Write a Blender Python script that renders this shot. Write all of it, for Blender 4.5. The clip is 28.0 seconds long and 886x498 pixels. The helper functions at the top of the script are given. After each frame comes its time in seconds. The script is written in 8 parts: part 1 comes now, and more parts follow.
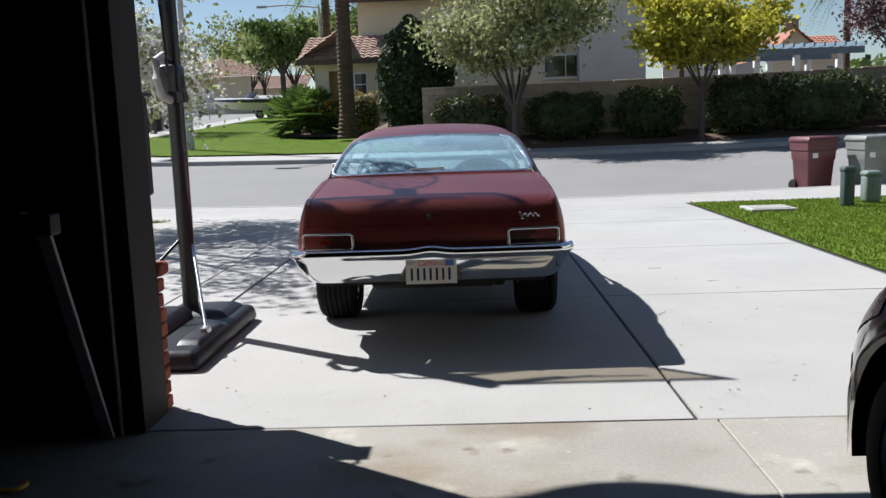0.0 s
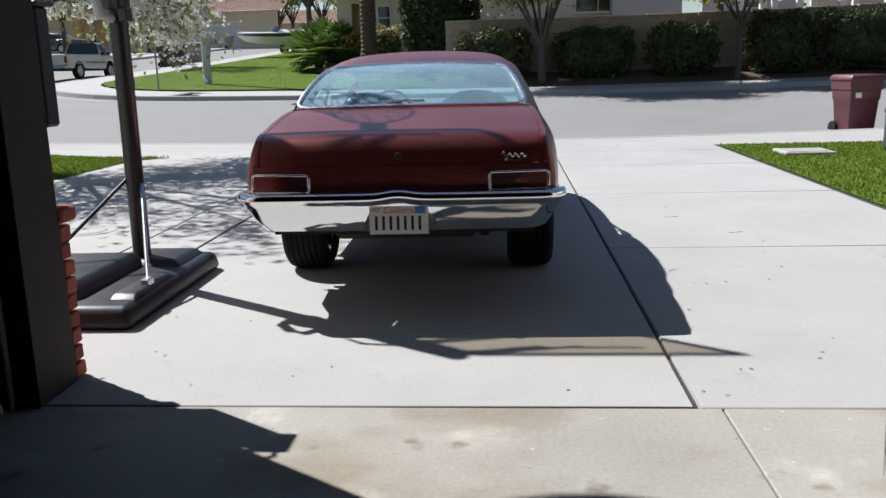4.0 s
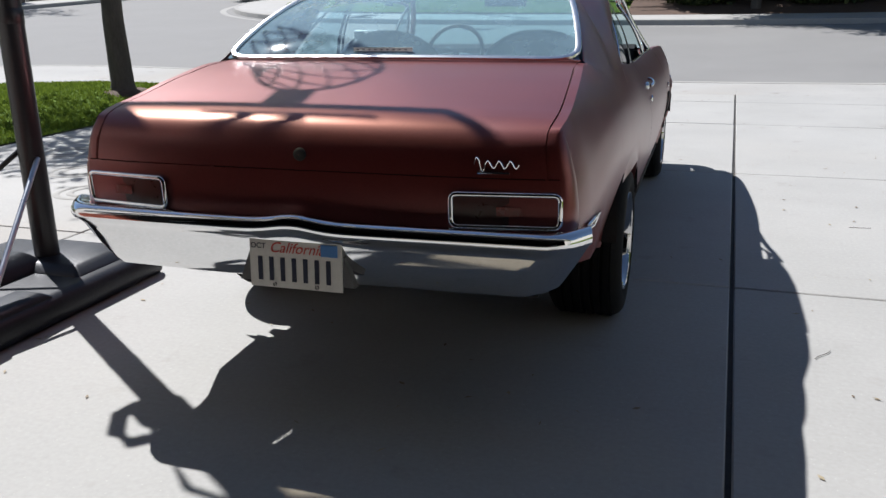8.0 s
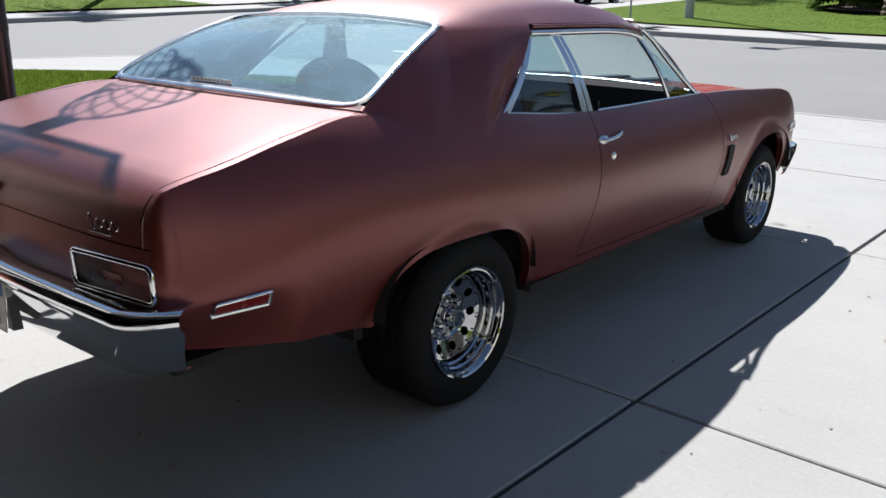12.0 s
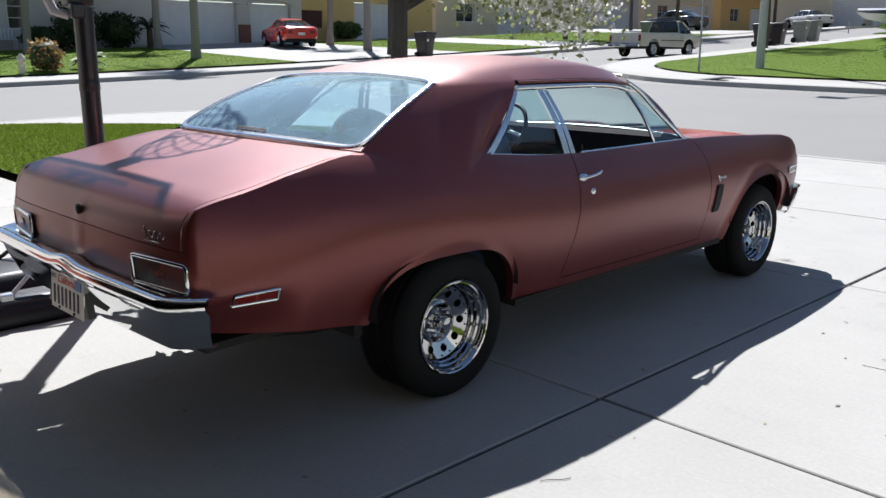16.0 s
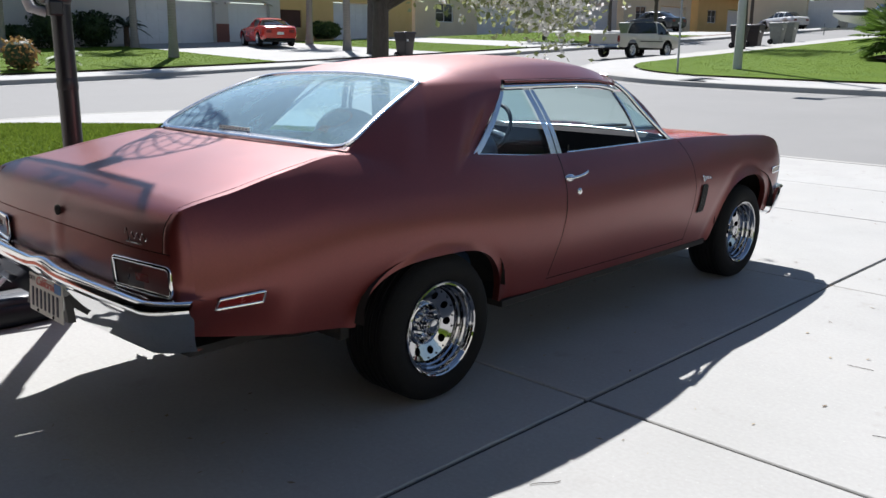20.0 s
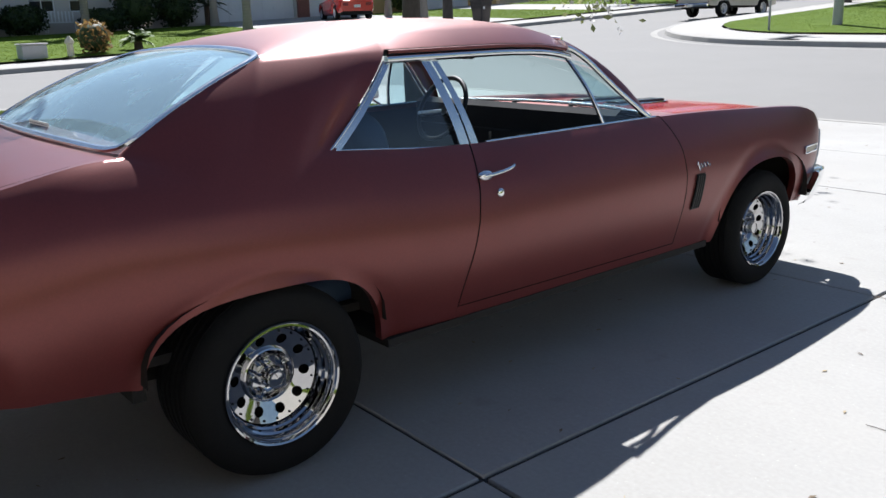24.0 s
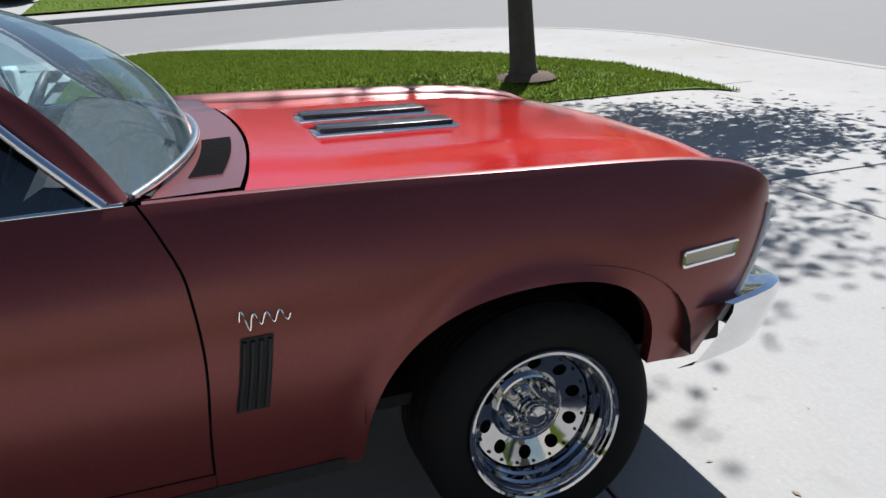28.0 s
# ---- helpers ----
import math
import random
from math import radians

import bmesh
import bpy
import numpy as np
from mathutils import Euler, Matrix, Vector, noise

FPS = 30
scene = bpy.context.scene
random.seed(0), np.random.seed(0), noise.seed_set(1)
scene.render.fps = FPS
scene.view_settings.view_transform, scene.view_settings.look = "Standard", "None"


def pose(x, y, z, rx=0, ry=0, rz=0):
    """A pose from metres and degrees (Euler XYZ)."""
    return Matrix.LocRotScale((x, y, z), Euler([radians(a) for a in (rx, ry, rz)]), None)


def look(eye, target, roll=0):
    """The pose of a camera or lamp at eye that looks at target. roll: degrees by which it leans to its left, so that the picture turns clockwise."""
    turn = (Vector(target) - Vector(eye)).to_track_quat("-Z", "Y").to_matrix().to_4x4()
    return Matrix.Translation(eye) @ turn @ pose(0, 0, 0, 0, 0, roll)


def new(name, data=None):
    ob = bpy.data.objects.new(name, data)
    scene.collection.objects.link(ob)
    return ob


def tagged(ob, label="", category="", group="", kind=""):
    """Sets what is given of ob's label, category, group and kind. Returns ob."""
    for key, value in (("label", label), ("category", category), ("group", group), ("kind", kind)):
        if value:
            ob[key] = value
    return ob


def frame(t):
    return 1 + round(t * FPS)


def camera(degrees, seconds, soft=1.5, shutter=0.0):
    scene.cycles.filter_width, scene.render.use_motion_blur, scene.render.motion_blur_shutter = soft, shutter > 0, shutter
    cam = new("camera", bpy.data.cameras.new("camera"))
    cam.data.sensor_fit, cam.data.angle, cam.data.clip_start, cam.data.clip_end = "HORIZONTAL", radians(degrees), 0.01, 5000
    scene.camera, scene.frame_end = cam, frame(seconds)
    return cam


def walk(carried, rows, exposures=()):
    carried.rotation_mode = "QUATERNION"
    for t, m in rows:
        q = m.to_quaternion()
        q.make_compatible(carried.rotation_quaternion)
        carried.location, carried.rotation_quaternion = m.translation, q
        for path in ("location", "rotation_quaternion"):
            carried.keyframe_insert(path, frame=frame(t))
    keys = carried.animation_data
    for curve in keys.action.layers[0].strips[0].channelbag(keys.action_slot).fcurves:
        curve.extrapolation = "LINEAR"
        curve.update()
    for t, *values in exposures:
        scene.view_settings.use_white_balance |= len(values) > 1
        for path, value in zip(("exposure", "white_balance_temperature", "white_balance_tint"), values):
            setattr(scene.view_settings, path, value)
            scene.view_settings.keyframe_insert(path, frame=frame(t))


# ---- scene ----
cam = camera(55.1, 28.0)
# seconds, eye x y z, then yaw to the left, pitch up and roll in degrees
ROWS = [
    (0, -0.0236, -0.0025, 1.3690, 2.177, -8.092, -2.012),
    (0.5, -0.0537, 0.0386, 1.3646, 2.068, -9.022, -2.089),
    (1, -0.1079, 0.0466, 1.3576, -0.218, -10.526, -0.404),
    (1.5, -0.1585, 0.0531, 1.3510, -0.858, -11.148, -0.551),
    (2, -0.1154, 0.0622, 1.3408, -0.852, -10.509, -0.991),
    (2.5, -0.0503, 0.1111, 1.3282, 3.306, -10.940, -2.956),
    (3, 0.1707, 0.2583, 1.2906, 6.433, -11.183, -1.273),
    (3.5, 0.2020, 0.4867, 1.2881, 3.906, -11.740, -1.358),
    (5.5, 0.5564, 1.4329, 1.2895, 7.491, -13.453, -2.600),
    (6, 0.5948, 1.6814, 1.2916, 8.245, -14.311, -3.189),
    (6.5, 0.7365, 1.8841, 1.2924, 12.922, -13.449, -1.843),
    (7, 0.7738, 2.1838, 1.2841, 12.431, -14.177, -2.088),
    (7.5, 0.7988, 2.5204, 1.2885, 13.499, -16.489, -1.378),
    (8, 0.9032, 2.8532, 1.2957, 18.646, -16.794, -1.044),
    (8.5, 0.9337, 3.1640, 1.3089, 19.429, -16.860, 0.493),
    (9, 0.9986, 3.5005, 1.3484, 18.841, -19.045, -1.583),
    (9.5, 1.2411, 3.7615, 1.3638, 24.643, -18.275, -0.931),
    (10, 1.3694, 4.0446, 1.3316, 23.996, -20.679, 0.231),
    (10.5, 1.5108, 4.2417, 1.3664, 29.669, -20.130, -1.098),
    (11, 1.7847, 4.3278, 1.3777, 38.032, -20.477, 1.539),
    (11.5, 2.0462, 4.1987, 1.3841, 39.263, -18.003, 1.355),
    (13.5, 2.7521, 4.0112, 1.4196, 44.320, -14.411, 0.559),
    (14, 2.8445, 3.9260, 1.4363, 43.531, -13.634, 0.099),
    (14.5, 2.9090, 3.8889, 1.4246, 44.539, -12.839, -0.099),
    (15, 2.9876, 3.8997, 1.4418, 48.786, -13.917, 0.122),
    (15.5, 2.9657, 3.8861, 1.4331, 47.995, -13.284, -0.156),
    (16, 2.9499, 3.8950, 1.4292, 46.379, -13.139, 0.115),
    (16.5, 2.9569, 3.8970, 1.4356, 46.346, -12.821, -0.076),
    (17, 2.9313, 3.8820, 1.4338, 47.272, -13.371, -0.223),
    (17.5, 2.9375, 3.8834, 1.4304, 46.494, -13.157, 0.068),
    (18, 2.9061, 3.9037, 1.4353, 44.504, -13.238, 0.282),
    (18.5, 2.8926, 3.9093, 1.4241, 44.067, -13.109, 0.182),
    (19, 2.8986, 3.9080, 1.4251, 44.281, -12.978, 0.107),
    (19.5, 2.9022, 3.9076, 1.4223, 44.675, -13.087, 0.259),
    (20, 2.9027, 3.8991, 1.4240, 44.962, -13.118, 0.318),
    (20.5, 2.9010, 3.9012, 1.4237, 45.114, -13.294, 0.401),
    (22.5, 2.9713, 4.2149, 1.4014, 52.486, -13.254, -3.066),
    (23, 2.9599, 4.4580, 1.3590, 49.345, -12.370, -3.282),
    (23.5, 2.8128, 4.7716, 1.3807, 48.236, -14.958, -2.246),
    (24, 2.7927, 5.1380, 1.3869, 51.885, -15.011, -1.932),
    (24.5, 2.6956, 5.5153, 1.3509, 50.909, -15.173, -1.114),
    (25, 2.6006, 5.8968, 1.3422, 49.987, -17.211, -3.307),
    (25.5, 2.4717, 6.3323, 1.3323, 52.979, -16.940, -2.402),
    (26, 2.3528, 6.7315, 1.3497, 51.654, -17.709, -2.197),
    (26.5, 2.3919, 7.1521, 1.3623, 58.177, -16.953, -2.168),
    (27, 2.2915, 7.5341, 1.3458, 61.870, -16.810, -1.852),
    (27.5, 2.1961, 7.9195, 1.3444, 65.530, -18.921, -4.118),
    (28, 2.1020, 8.2998, 1.3584, 72.380, -18.656, -2.990),
]


def row_pose(x, y, z, yaw, pitch, roll):
    a, p = radians(yaw), radians(pitch)
    return look((x, y, z), (x - math.sin(a) * math.cos(p), y + math.cos(a) * math.cos(p), z + math.sin(p)), roll)


EXPOSURES = [(t, e, 6280, 12) for t, e in ((0.0, 0.85), (3.5, 0.82), (6.0, 0.53), (8.0, 0.74), (11.0, 0.85), (14.0, 0.97), (20.5, 0.96), (23.0, 1.06), (26.0, 0.86), (28.0, 0.72))]
walk(cam, [(r[0], row_pose(*r[1:])) for r in ROWS], EXPOSURES)


# ---- world, sun ----
SUN_AZ = (-0.82, 0.572)
SUN_EL = radians(48.7)
world = bpy.data.worlds.new("world")
scene.world = world
world.use_nodes = True
wn = world.node_tree.nodes
sky = wn.new("ShaderNodeTexSky")
sky.sky_type = "NISHITA"
sky.sun_disc = False
sky.sun_elevation = SUN_EL
sky.sun_rotation = math.atan2(SUN_AZ[0], SUN_AZ[1])
sky.air_density, sky.dust_density, sky.ozone_density = 1.0, 0.15, 1.6
wn["Background"].inputs["Strength"].default_value = 0.050
world.node_tree.links.new(sky.outputs[0], wn["Background"].inputs["Color"])
sun_data = bpy.data.lights.new("sun", "SUN")
sun_data.energy, sun_data.angle, sun_data.color = 4.8, radians(0.53), (1.0, 0.985, 0.96)
sun = new("sun", sun_data)
sun.matrix_world = look((0, 0, 30), (-SUN_AZ[0] * math.cos(SUN_EL), -SUN_AZ[1] * math.cos(SUN_EL), 30 - math.sin(SUN_EL)))


# ---- mesh helpers ----
def thing(name, label, category, at=None, group="", kind=""):
    ob = new(name)
    ob.empty_display_size = 0.2
    if at is not None:
        ob.matrix_basis = at
    return tagged(ob, label, category, group, kind)


def mesh(name, verts, faces, mat, parent=None, label="", smooth=True, angle=None):
    me = bpy.data.meshes.new(name)
    me.from_pydata([tuple(float(c) for c in v) for v in verts], [], [tuple(int(i) for i in f) for f in faces])
    if smooth:
        me.polygons.foreach_set("use_smooth", [True] * len(me.polygons))
    me.materials.append(mat)
    me.validate()
    me.update()
    if angle is not None:
        me.set_sharp_from_angle(angle=radians(angle))
    ob = new(name, me)
    ob.parent = parent
    if label:
        tagged(ob, label)
    return ob


def part(name, bm, mat, parent=None, label="", smooth=False, angle=40):
    me = bpy.data.meshes.new(name)
    bmesh.ops.recalc_face_normals(bm, faces=bm.faces[:])
    bm.to_mesh(me)
    bm.free()
    me.materials.append(mat)
    if smooth:
        me.polygons.foreach_set("use_smooth", [True] * len(me.polygons))
        me.set_sharp_from_angle(angle=radians(angle))
    ob = new(name, me)
    ob.parent = parent
    if label:
        tagged(ob, label)
    return ob


def structure(ob, label, category=""):
    return tagged(ob, label, category, "", "structure")


def grid_mesh(P):
    """Vertices and quads of an n x m array of points."""
    n, m = P.shape[:2]
    idx = np.arange(n * m).reshape(n, m)
    F = np.stack([idx[:-1, :-1], idx[1:, :-1], idx[1:, 1:], idx[:-1, 1:]], -1).reshape(-1, 4)
    return P.reshape(-1, 3), F


def join(pieces):
    """One vertex and face list out of several."""
    V, F, k = [], [], 0
    for v, f in pieces:
        V.extend(v)
        F.extend([[i + k for i in q] for q in f])
        k += len(v)
    return V, F


def box_bm(x0, x1, y0, y1, z0, z1, bevel=0.0, segs=1, bm=None):
    bm = bm or bmesh.new()
    made = bmesh.ops.create_cube(bm, size=1.0, matrix=Matrix.Translation(((x0 + x1) / 2, (y0 + y1) / 2, (z0 + z1) / 2)) @ Matrix.Diagonal((x1 - x0, y1 - y0, z1 - z0, 1)))
    if bevel:
        edges = list({e for v in made["verts"] for e in v.link_edges})
        bmesh.ops.bevel(bm, geom=edges, offset=bevel, segments=segs, profile=0.5, affect="EDGES")
    return bm


def box(name, x0, x1, y0, y1, z0, z1, mat, parent=None, bevel=0.0, label="", segs=1):
    return part(name, box_bm(x0, x1, y0, y1, z0, z1, bevel, segs), mat, parent, label, smooth=bevel > 0)


def lathe(profile, n=32, axis="z", at=(0, 0, 0), cap=False):
    """Vertices and faces of a profile of (radius, height) turned about an axis."""
    a = np.linspace(0, 2 * np.pi, n, endpoint=False)
    P = np.array([[(r * np.cos(t), r * np.sin(t), h) for t in a] for r, h in profile])
    if axis == "x":
        P = P[..., [2, 0, 1]]
    if axis == "y":
        P = P[..., [1, 2, 0]]
    m = len(profile)
    V = (P + np.array(at)).reshape(-1, 3)
    F = [[i * n + j, i * n + (j + 1) % n, (i + 1) * n + (j + 1) % n, (i + 1) * n + j] for i in range(m - 1) for j in range(n)]
    if cap:
        F.append(list(range(n))[::-1])
        F.append([(m - 1) * n + j for j in range(n)])
    return V, F


def sweep(path, section, closed=False, up=(0, 0, 1), caps=True):
    """A section of (across, up) offsets carried along a path."""
    path = np.asarray(path, float)
    section = np.asarray(section, float)
    n, m = len(path), len(section)
    if closed:
        tang = np.roll(path, -1, 0) - np.roll(path, 1, 0)
    else:
        tang = np.gradient(path, axis=0)
    tang /= np.linalg.norm(tang, axis=1)[:, None] + 1e-12
    up = np.asarray(up, float)
    side = np.cross(tang, up)
    weak = np.linalg.norm(side, axis=1) < 0.05
    if weak.all():
        side = np.cross(tang, np.array((1.0, 0.3, 0.0)))
    elif weak.any():
        good = np.where(~weak)[0]
        for i in np.where(weak)[0]:
            side[i] = side[good[np.argmin(np.abs(good - i))]]
    side /= np.linalg.norm(side, axis=1)[:, None] + 1e-12
    top = np.cross(side, tang)
    P = path[:, None] + side[:, None] * section[None, :, :1] + top[:, None] * section[None, :, 1:2]
    V = P.reshape(-1, 3)
    F = []
    for i in range(n if closed else n - 1):
        k = (i + 1) % n
        for j in range(m):
            l = (j + 1) % m
            F.append([i * m + j, k * m + j, k * m + l, i * m + l])
    if caps and not closed:
        F.append(list(range(m))[::-1])
        F.append([(n - 1) * m + j for j in range(m)])
    return V, F


def ring(r, n=8):
    return [(r * math.cos(2 * math.pi * i / n), r * math.sin(2 * math.pi * i / n)) for i in range(n)]


def tube(name, path, r, mat, parent=None, n=8, closed=False, label="", up=(0, 0, 1)):
    V, F = sweep(path, ring(r, n), closed, up)
    return mesh(name, V, F, mat, parent, label, angle=60)


def taper_tube(path, radii, n=8):
    path = np.asarray(path, float)
    tang = np.gradient(path, axis=0)
    V, F = [], []
    for i, p in enumerate(path):
        t = Vector(tang[i]).normalized()
        a = t.orthogonal().normalized()
        b = t.cross(a)
        for j in range(n):
            q = 2 * math.pi * j / n
            V.append(Vector(p) + radii[i] * (math.cos(q) * a + math.sin(q) * b))
    for i in range(len(path) - 1):
        for j in range(n):
            F.append([i * n + j, i * n + (j + 1) % n, (i + 1) * n + (j + 1) % n, (i + 1) * n + j])
    return V, F


def curve_fn(xs, ys):
    """A smooth curve through points, without overshoot."""
    xs, ys = np.asarray(xs, float), np.asarray(ys, float)
    h, d = np.diff(xs), np.diff(ys) / np.diff(xs)
    m = np.r_[d[0], np.where(d[:-1] * d[1:] > 0, 2 * d[:-1] * d[1:] / (d[:-1] + d[1:] + 1e-12 * np.sign(d[:-1] + d[1:] + 1e-30)), 0), d[-1]]

    def fn(x):
        x = np.clip(np.asarray(x, float), xs[0], xs[-1])
        i = np.clip(np.searchsorted(xs, x) - 1, 0, len(h) - 1)
        t = (x - xs[i]) / h[i]
        return ys[i] * (1 + 2 * t) * (1 - t) ** 2 + m[i] * h[i] * t * (1 - t) ** 2 + ys[i + 1] * t * t * (3 - 2 * t) + m[i + 1] * h[i] * t * t * (t - 1)

    return fn


# ---- materials ----
def material(name):
    mat = bpy.data.materials.new(name)
    mat.use_nodes = True
    return mat, mat.node_tree.nodes, mat.node_tree.links, mat.node_tree.nodes["Principled BSDF"]


def surface(name, dark, light, rough=0.7, scale=6.0, fine=60.0, bump=0.15, metal=0.0, spec=0.5, coat=0.0, vary=0.0, rough_vary=0.12, stretch=None, bump_dist=0.01, sheen=0.0):
    """Two scales of mottling between two colours, fine relief, uneven gloss, and a shift from piece to piece."""
    mat, nd, lk, bsdf = material(name)
    co = nd.new("ShaderNodeTexCoord")
    mp = nd.new("ShaderNodeMapping")
    if stretch:
        mp.inputs["Scale"].default_value = stretch
    lk.new(co.outputs["Object"], mp.inputs[0])
    big = nd.new("ShaderNodeTexNoise")
    big.inputs["Scale"].default_value, big.inputs["Detail"].default_value, big.inputs["Roughness"].default_value = scale, 6, 0.62
    small = nd.new("ShaderNodeTexNoise")
    small.inputs["Scale"].default_value, small.inputs["Detail"].default_value = fine, 4
    lk.new(mp.outputs[0], big.inputs["Vector"])
    lk.new(mp.outputs[0], small.inputs["Vector"])
    mixf = nd.new("ShaderNodeMix")
    mixf.inputs[0].default_value = 0.38
    lk.new(big.outputs["Fac"], mixf.inputs[2])
    lk.new(small.outputs["Fac"], mixf.inputs[3])
    ramp = nd.new("ShaderNodeValToRGB")
    ramp.color_ramp.elements[0].position, ramp.color_ramp.elements[1].position = 0.3, 0.7
    ramp.color_ramp.elements[0].color, ramp.color_ramp.elements[1].color = (*dark, 1), (*light, 1)
    lk.new(mixf.outputs[0], ramp.inputs[0])
    out = ramp.outputs[0]
    if vary:
        info = nd.new("ShaderNodeObjectInfo")
        hsv = nd.new("ShaderNodeHueSaturation")
        rng = nd.new("ShaderNodeMapRange")
        rng.inputs["To Min"].default_value, rng.inputs["To Max"].default_value = 1 - vary, 1 + vary
        lk.new(info.outputs["Random"], rng.inputs[0])
        lk.new(rng.outputs[0], hsv.inputs["Value"])
        lk.new(out, hsv.inputs["Color"])
        out = hsv.outputs[0]
    lk.new(out, bsdf.inputs["Base Color"])
    rr = nd.new("ShaderNodeMapRange")
    rr.inputs["To Min"].default_value, rr.inputs["To Max"].default_value = rough - rough_vary, min(1, rough + rough_vary)
    lk.new(big.outputs["Fac"], rr.inputs[0])
    lk.new(rr.outputs[0], bsdf.inputs["Roughness"])
    bsdf.inputs["Metallic"].default_value = metal
    bsdf.inputs["Specular IOR Level"].default_value = spec
    bsdf.inputs["Coat Weight"].default_value = coat
    bsdf.inputs["Coat Roughness"].default_value = 0.08
    if sheen:
        bsdf.inputs["Sheen Weight"].default_value = sheen
        bsdf.inputs["Sheen Roughness"].default_value = 0.4
    if bump:
        bp = nd.new("ShaderNodeBump")
        bp.inputs["Strength"].default_value, bp.inputs["Distance"].default_value = bump, bump_dist
        lk.new(mixf.outputs[0], bp.inputs["Height"])
        lk.new(bp.outputs[0], bsdf.inputs["Normal"])
    return mat


def plain(name, col, rough=0.5, metal=0.0, spec=0.5, trans=0.0, ior=1.45, coat=0.0, alpha=1.0):
    mat, nd, lk, bsdf = material(name)
    bsdf.inputs["Base Color"].default_value = (*col, 1)
    bsdf.inputs["Roughness"].default_value = rough
    bsdf.inputs["Metallic"].default_value = metal
    bsdf.inputs["Specular IOR Level"].default_value = spec
    bsdf.inputs["Transmission Weight"].default_value = trans
    bsdf.inputs["IOR"].default_value = ior
    bsdf.inputs["Coat Weight"].default_value = coat
    bsdf.inputs["Alpha"].default_value = alpha
    return mat


def pane(name, tint, gloss=0.06, rough=0.02):
    """Thin glass: tinted see-through, with a mirror part that grows towards grazing."""
    mat = bpy.data.materials.new(name)
    mat.use_nodes = True
    nd, lk = mat.node_tree.nodes, mat.node_tree.links
    nd.clear()
    out = nd.new("ShaderNodeOutputMaterial")
    tr = nd.new("ShaderNodeBsdfTransparent")
    tr.inputs[0].default_value = (*tint, 1)
    gl = nd.new("ShaderNodeBsdfGlossy")
    gl.inputs["Roughness"].default_value = rough
    fr = nd.new("ShaderNodeLayerWeight")
    pw = nd.new("ShaderNodeMath")
    pw.operation = "POWER"
    pw.inputs[1].default_value = 5.0
    lk.new(fr.outputs["Facing"], pw.inputs[0])
    mx = nd.new("ShaderNodeMixShader")
    ad = nd.new("ShaderNodeMath")
    ad.operation = "MULTIPLY_ADD"
    ad.use_clamp = True
    ad.inputs[1].default_value, ad.inputs[2].default_value = 0.95, 0.05 + gloss
    lk.new(pw.outputs[0], ad.inputs[0])
    lk.new(ad.outputs[0], mx.inputs[0])
    lk.new(tr.outputs[0], mx.inputs[1])
    lk.new(gl.outputs[0], mx.inputs[2])
    lk.new(mx.outputs[0], out.inputs[0])
    return mat


def concrete(name, dark, light, rough=0.85, vary=0.03, stain=0.2, broom=0.10, smear=0.0):
    """Broomed concrete: cloudy tone, fine sand, broom lines, round stains and pale flecks."""
    mat = surface(name, dark, light, rough, 1.1, 55, 0.12, spec=0.3, vary=vary)
    nd, lk = mat.node_tree.nodes, mat.node_tree.links
    bsdf = nd["Principled BSDF"]
    src = bsdf.inputs["Base Color"].links[0].from_socket
    co = nd.new("ShaderNodeTexCoord")

    def spots(scale, lo, hi, detail, stretch=(1, 1, 1)):
        mp = nd.new("ShaderNodeMapping")
        mp.inputs["Scale"].default_value = stretch
        lk.new(co.outputs["Object"], mp.inputs[0])
        n = nd.new("ShaderNodeTexNoise")
        n.inputs["Scale"].default_value, n.inputs["Detail"].default_value = scale, detail
        lk.new(mp.outputs[0], n.inputs["Vector"])
        r = nd.new("ShaderNodeMapRange")
        r.inputs["From Min"].default_value, r.inputs["From Max"].default_value = lo, hi
        lk.new(n.outputs["Fac"], r.inputs[0])
        return r.outputs[0]

    def tint(colour, fac, amount):
        mx = nd.new("ShaderNodeMix")
        mx.data_type, mx.blend_type = "RGBA", "MULTIPLY"
        k = nd.new("ShaderNodeMath")
        k.operation = "MULTIPLY"
        k.inputs[1].default_value = amount
        lk.new(fac, k.inputs[0])
        lk.new(k.outputs[0], mx.inputs[0])
        lk.new(src, mx.inputs[6])
        mx.inputs[7].default_value = (*colour, 1)
        return mx.outputs[2]

    src = tint((0.80, 0.74, 0.66), spots(0.55, 0.52, 0.72, 5), stain * 0.9)
    src = tint((0.55, 0.50, 0.44), spots(4.5, 0.64, 0.74, 3), stain)
    src = tint((0.45, 0.38, 0.30), spots(26, 0.74, 0.80, 2), stain)
    src = tint((0.86, 0.86, 0.86), spots(60, 0.42, 0.62, 2, (0.06, 1, 1)), broom)
    src = tint((1.35, 1.35, 1.32), spots(75, 0.70, 0.76, 1), 0.5)
    if smear:
        src = tint((1.45, 1.45, 1.45), spots(2.2, 0.60, 0.72, 9), smear)
        src = tint((0.70, 0.62, 0.50), spots(1.3, 0.50, 0.66, 8, (1, 1.6, 1)), smear)
        src = tint((1.6, 1.6, 1.6), spots(19, 0.70, 0.74, 4), smear)
    lk.new(src, bsdf.inputs["Base Color"])
    return mat


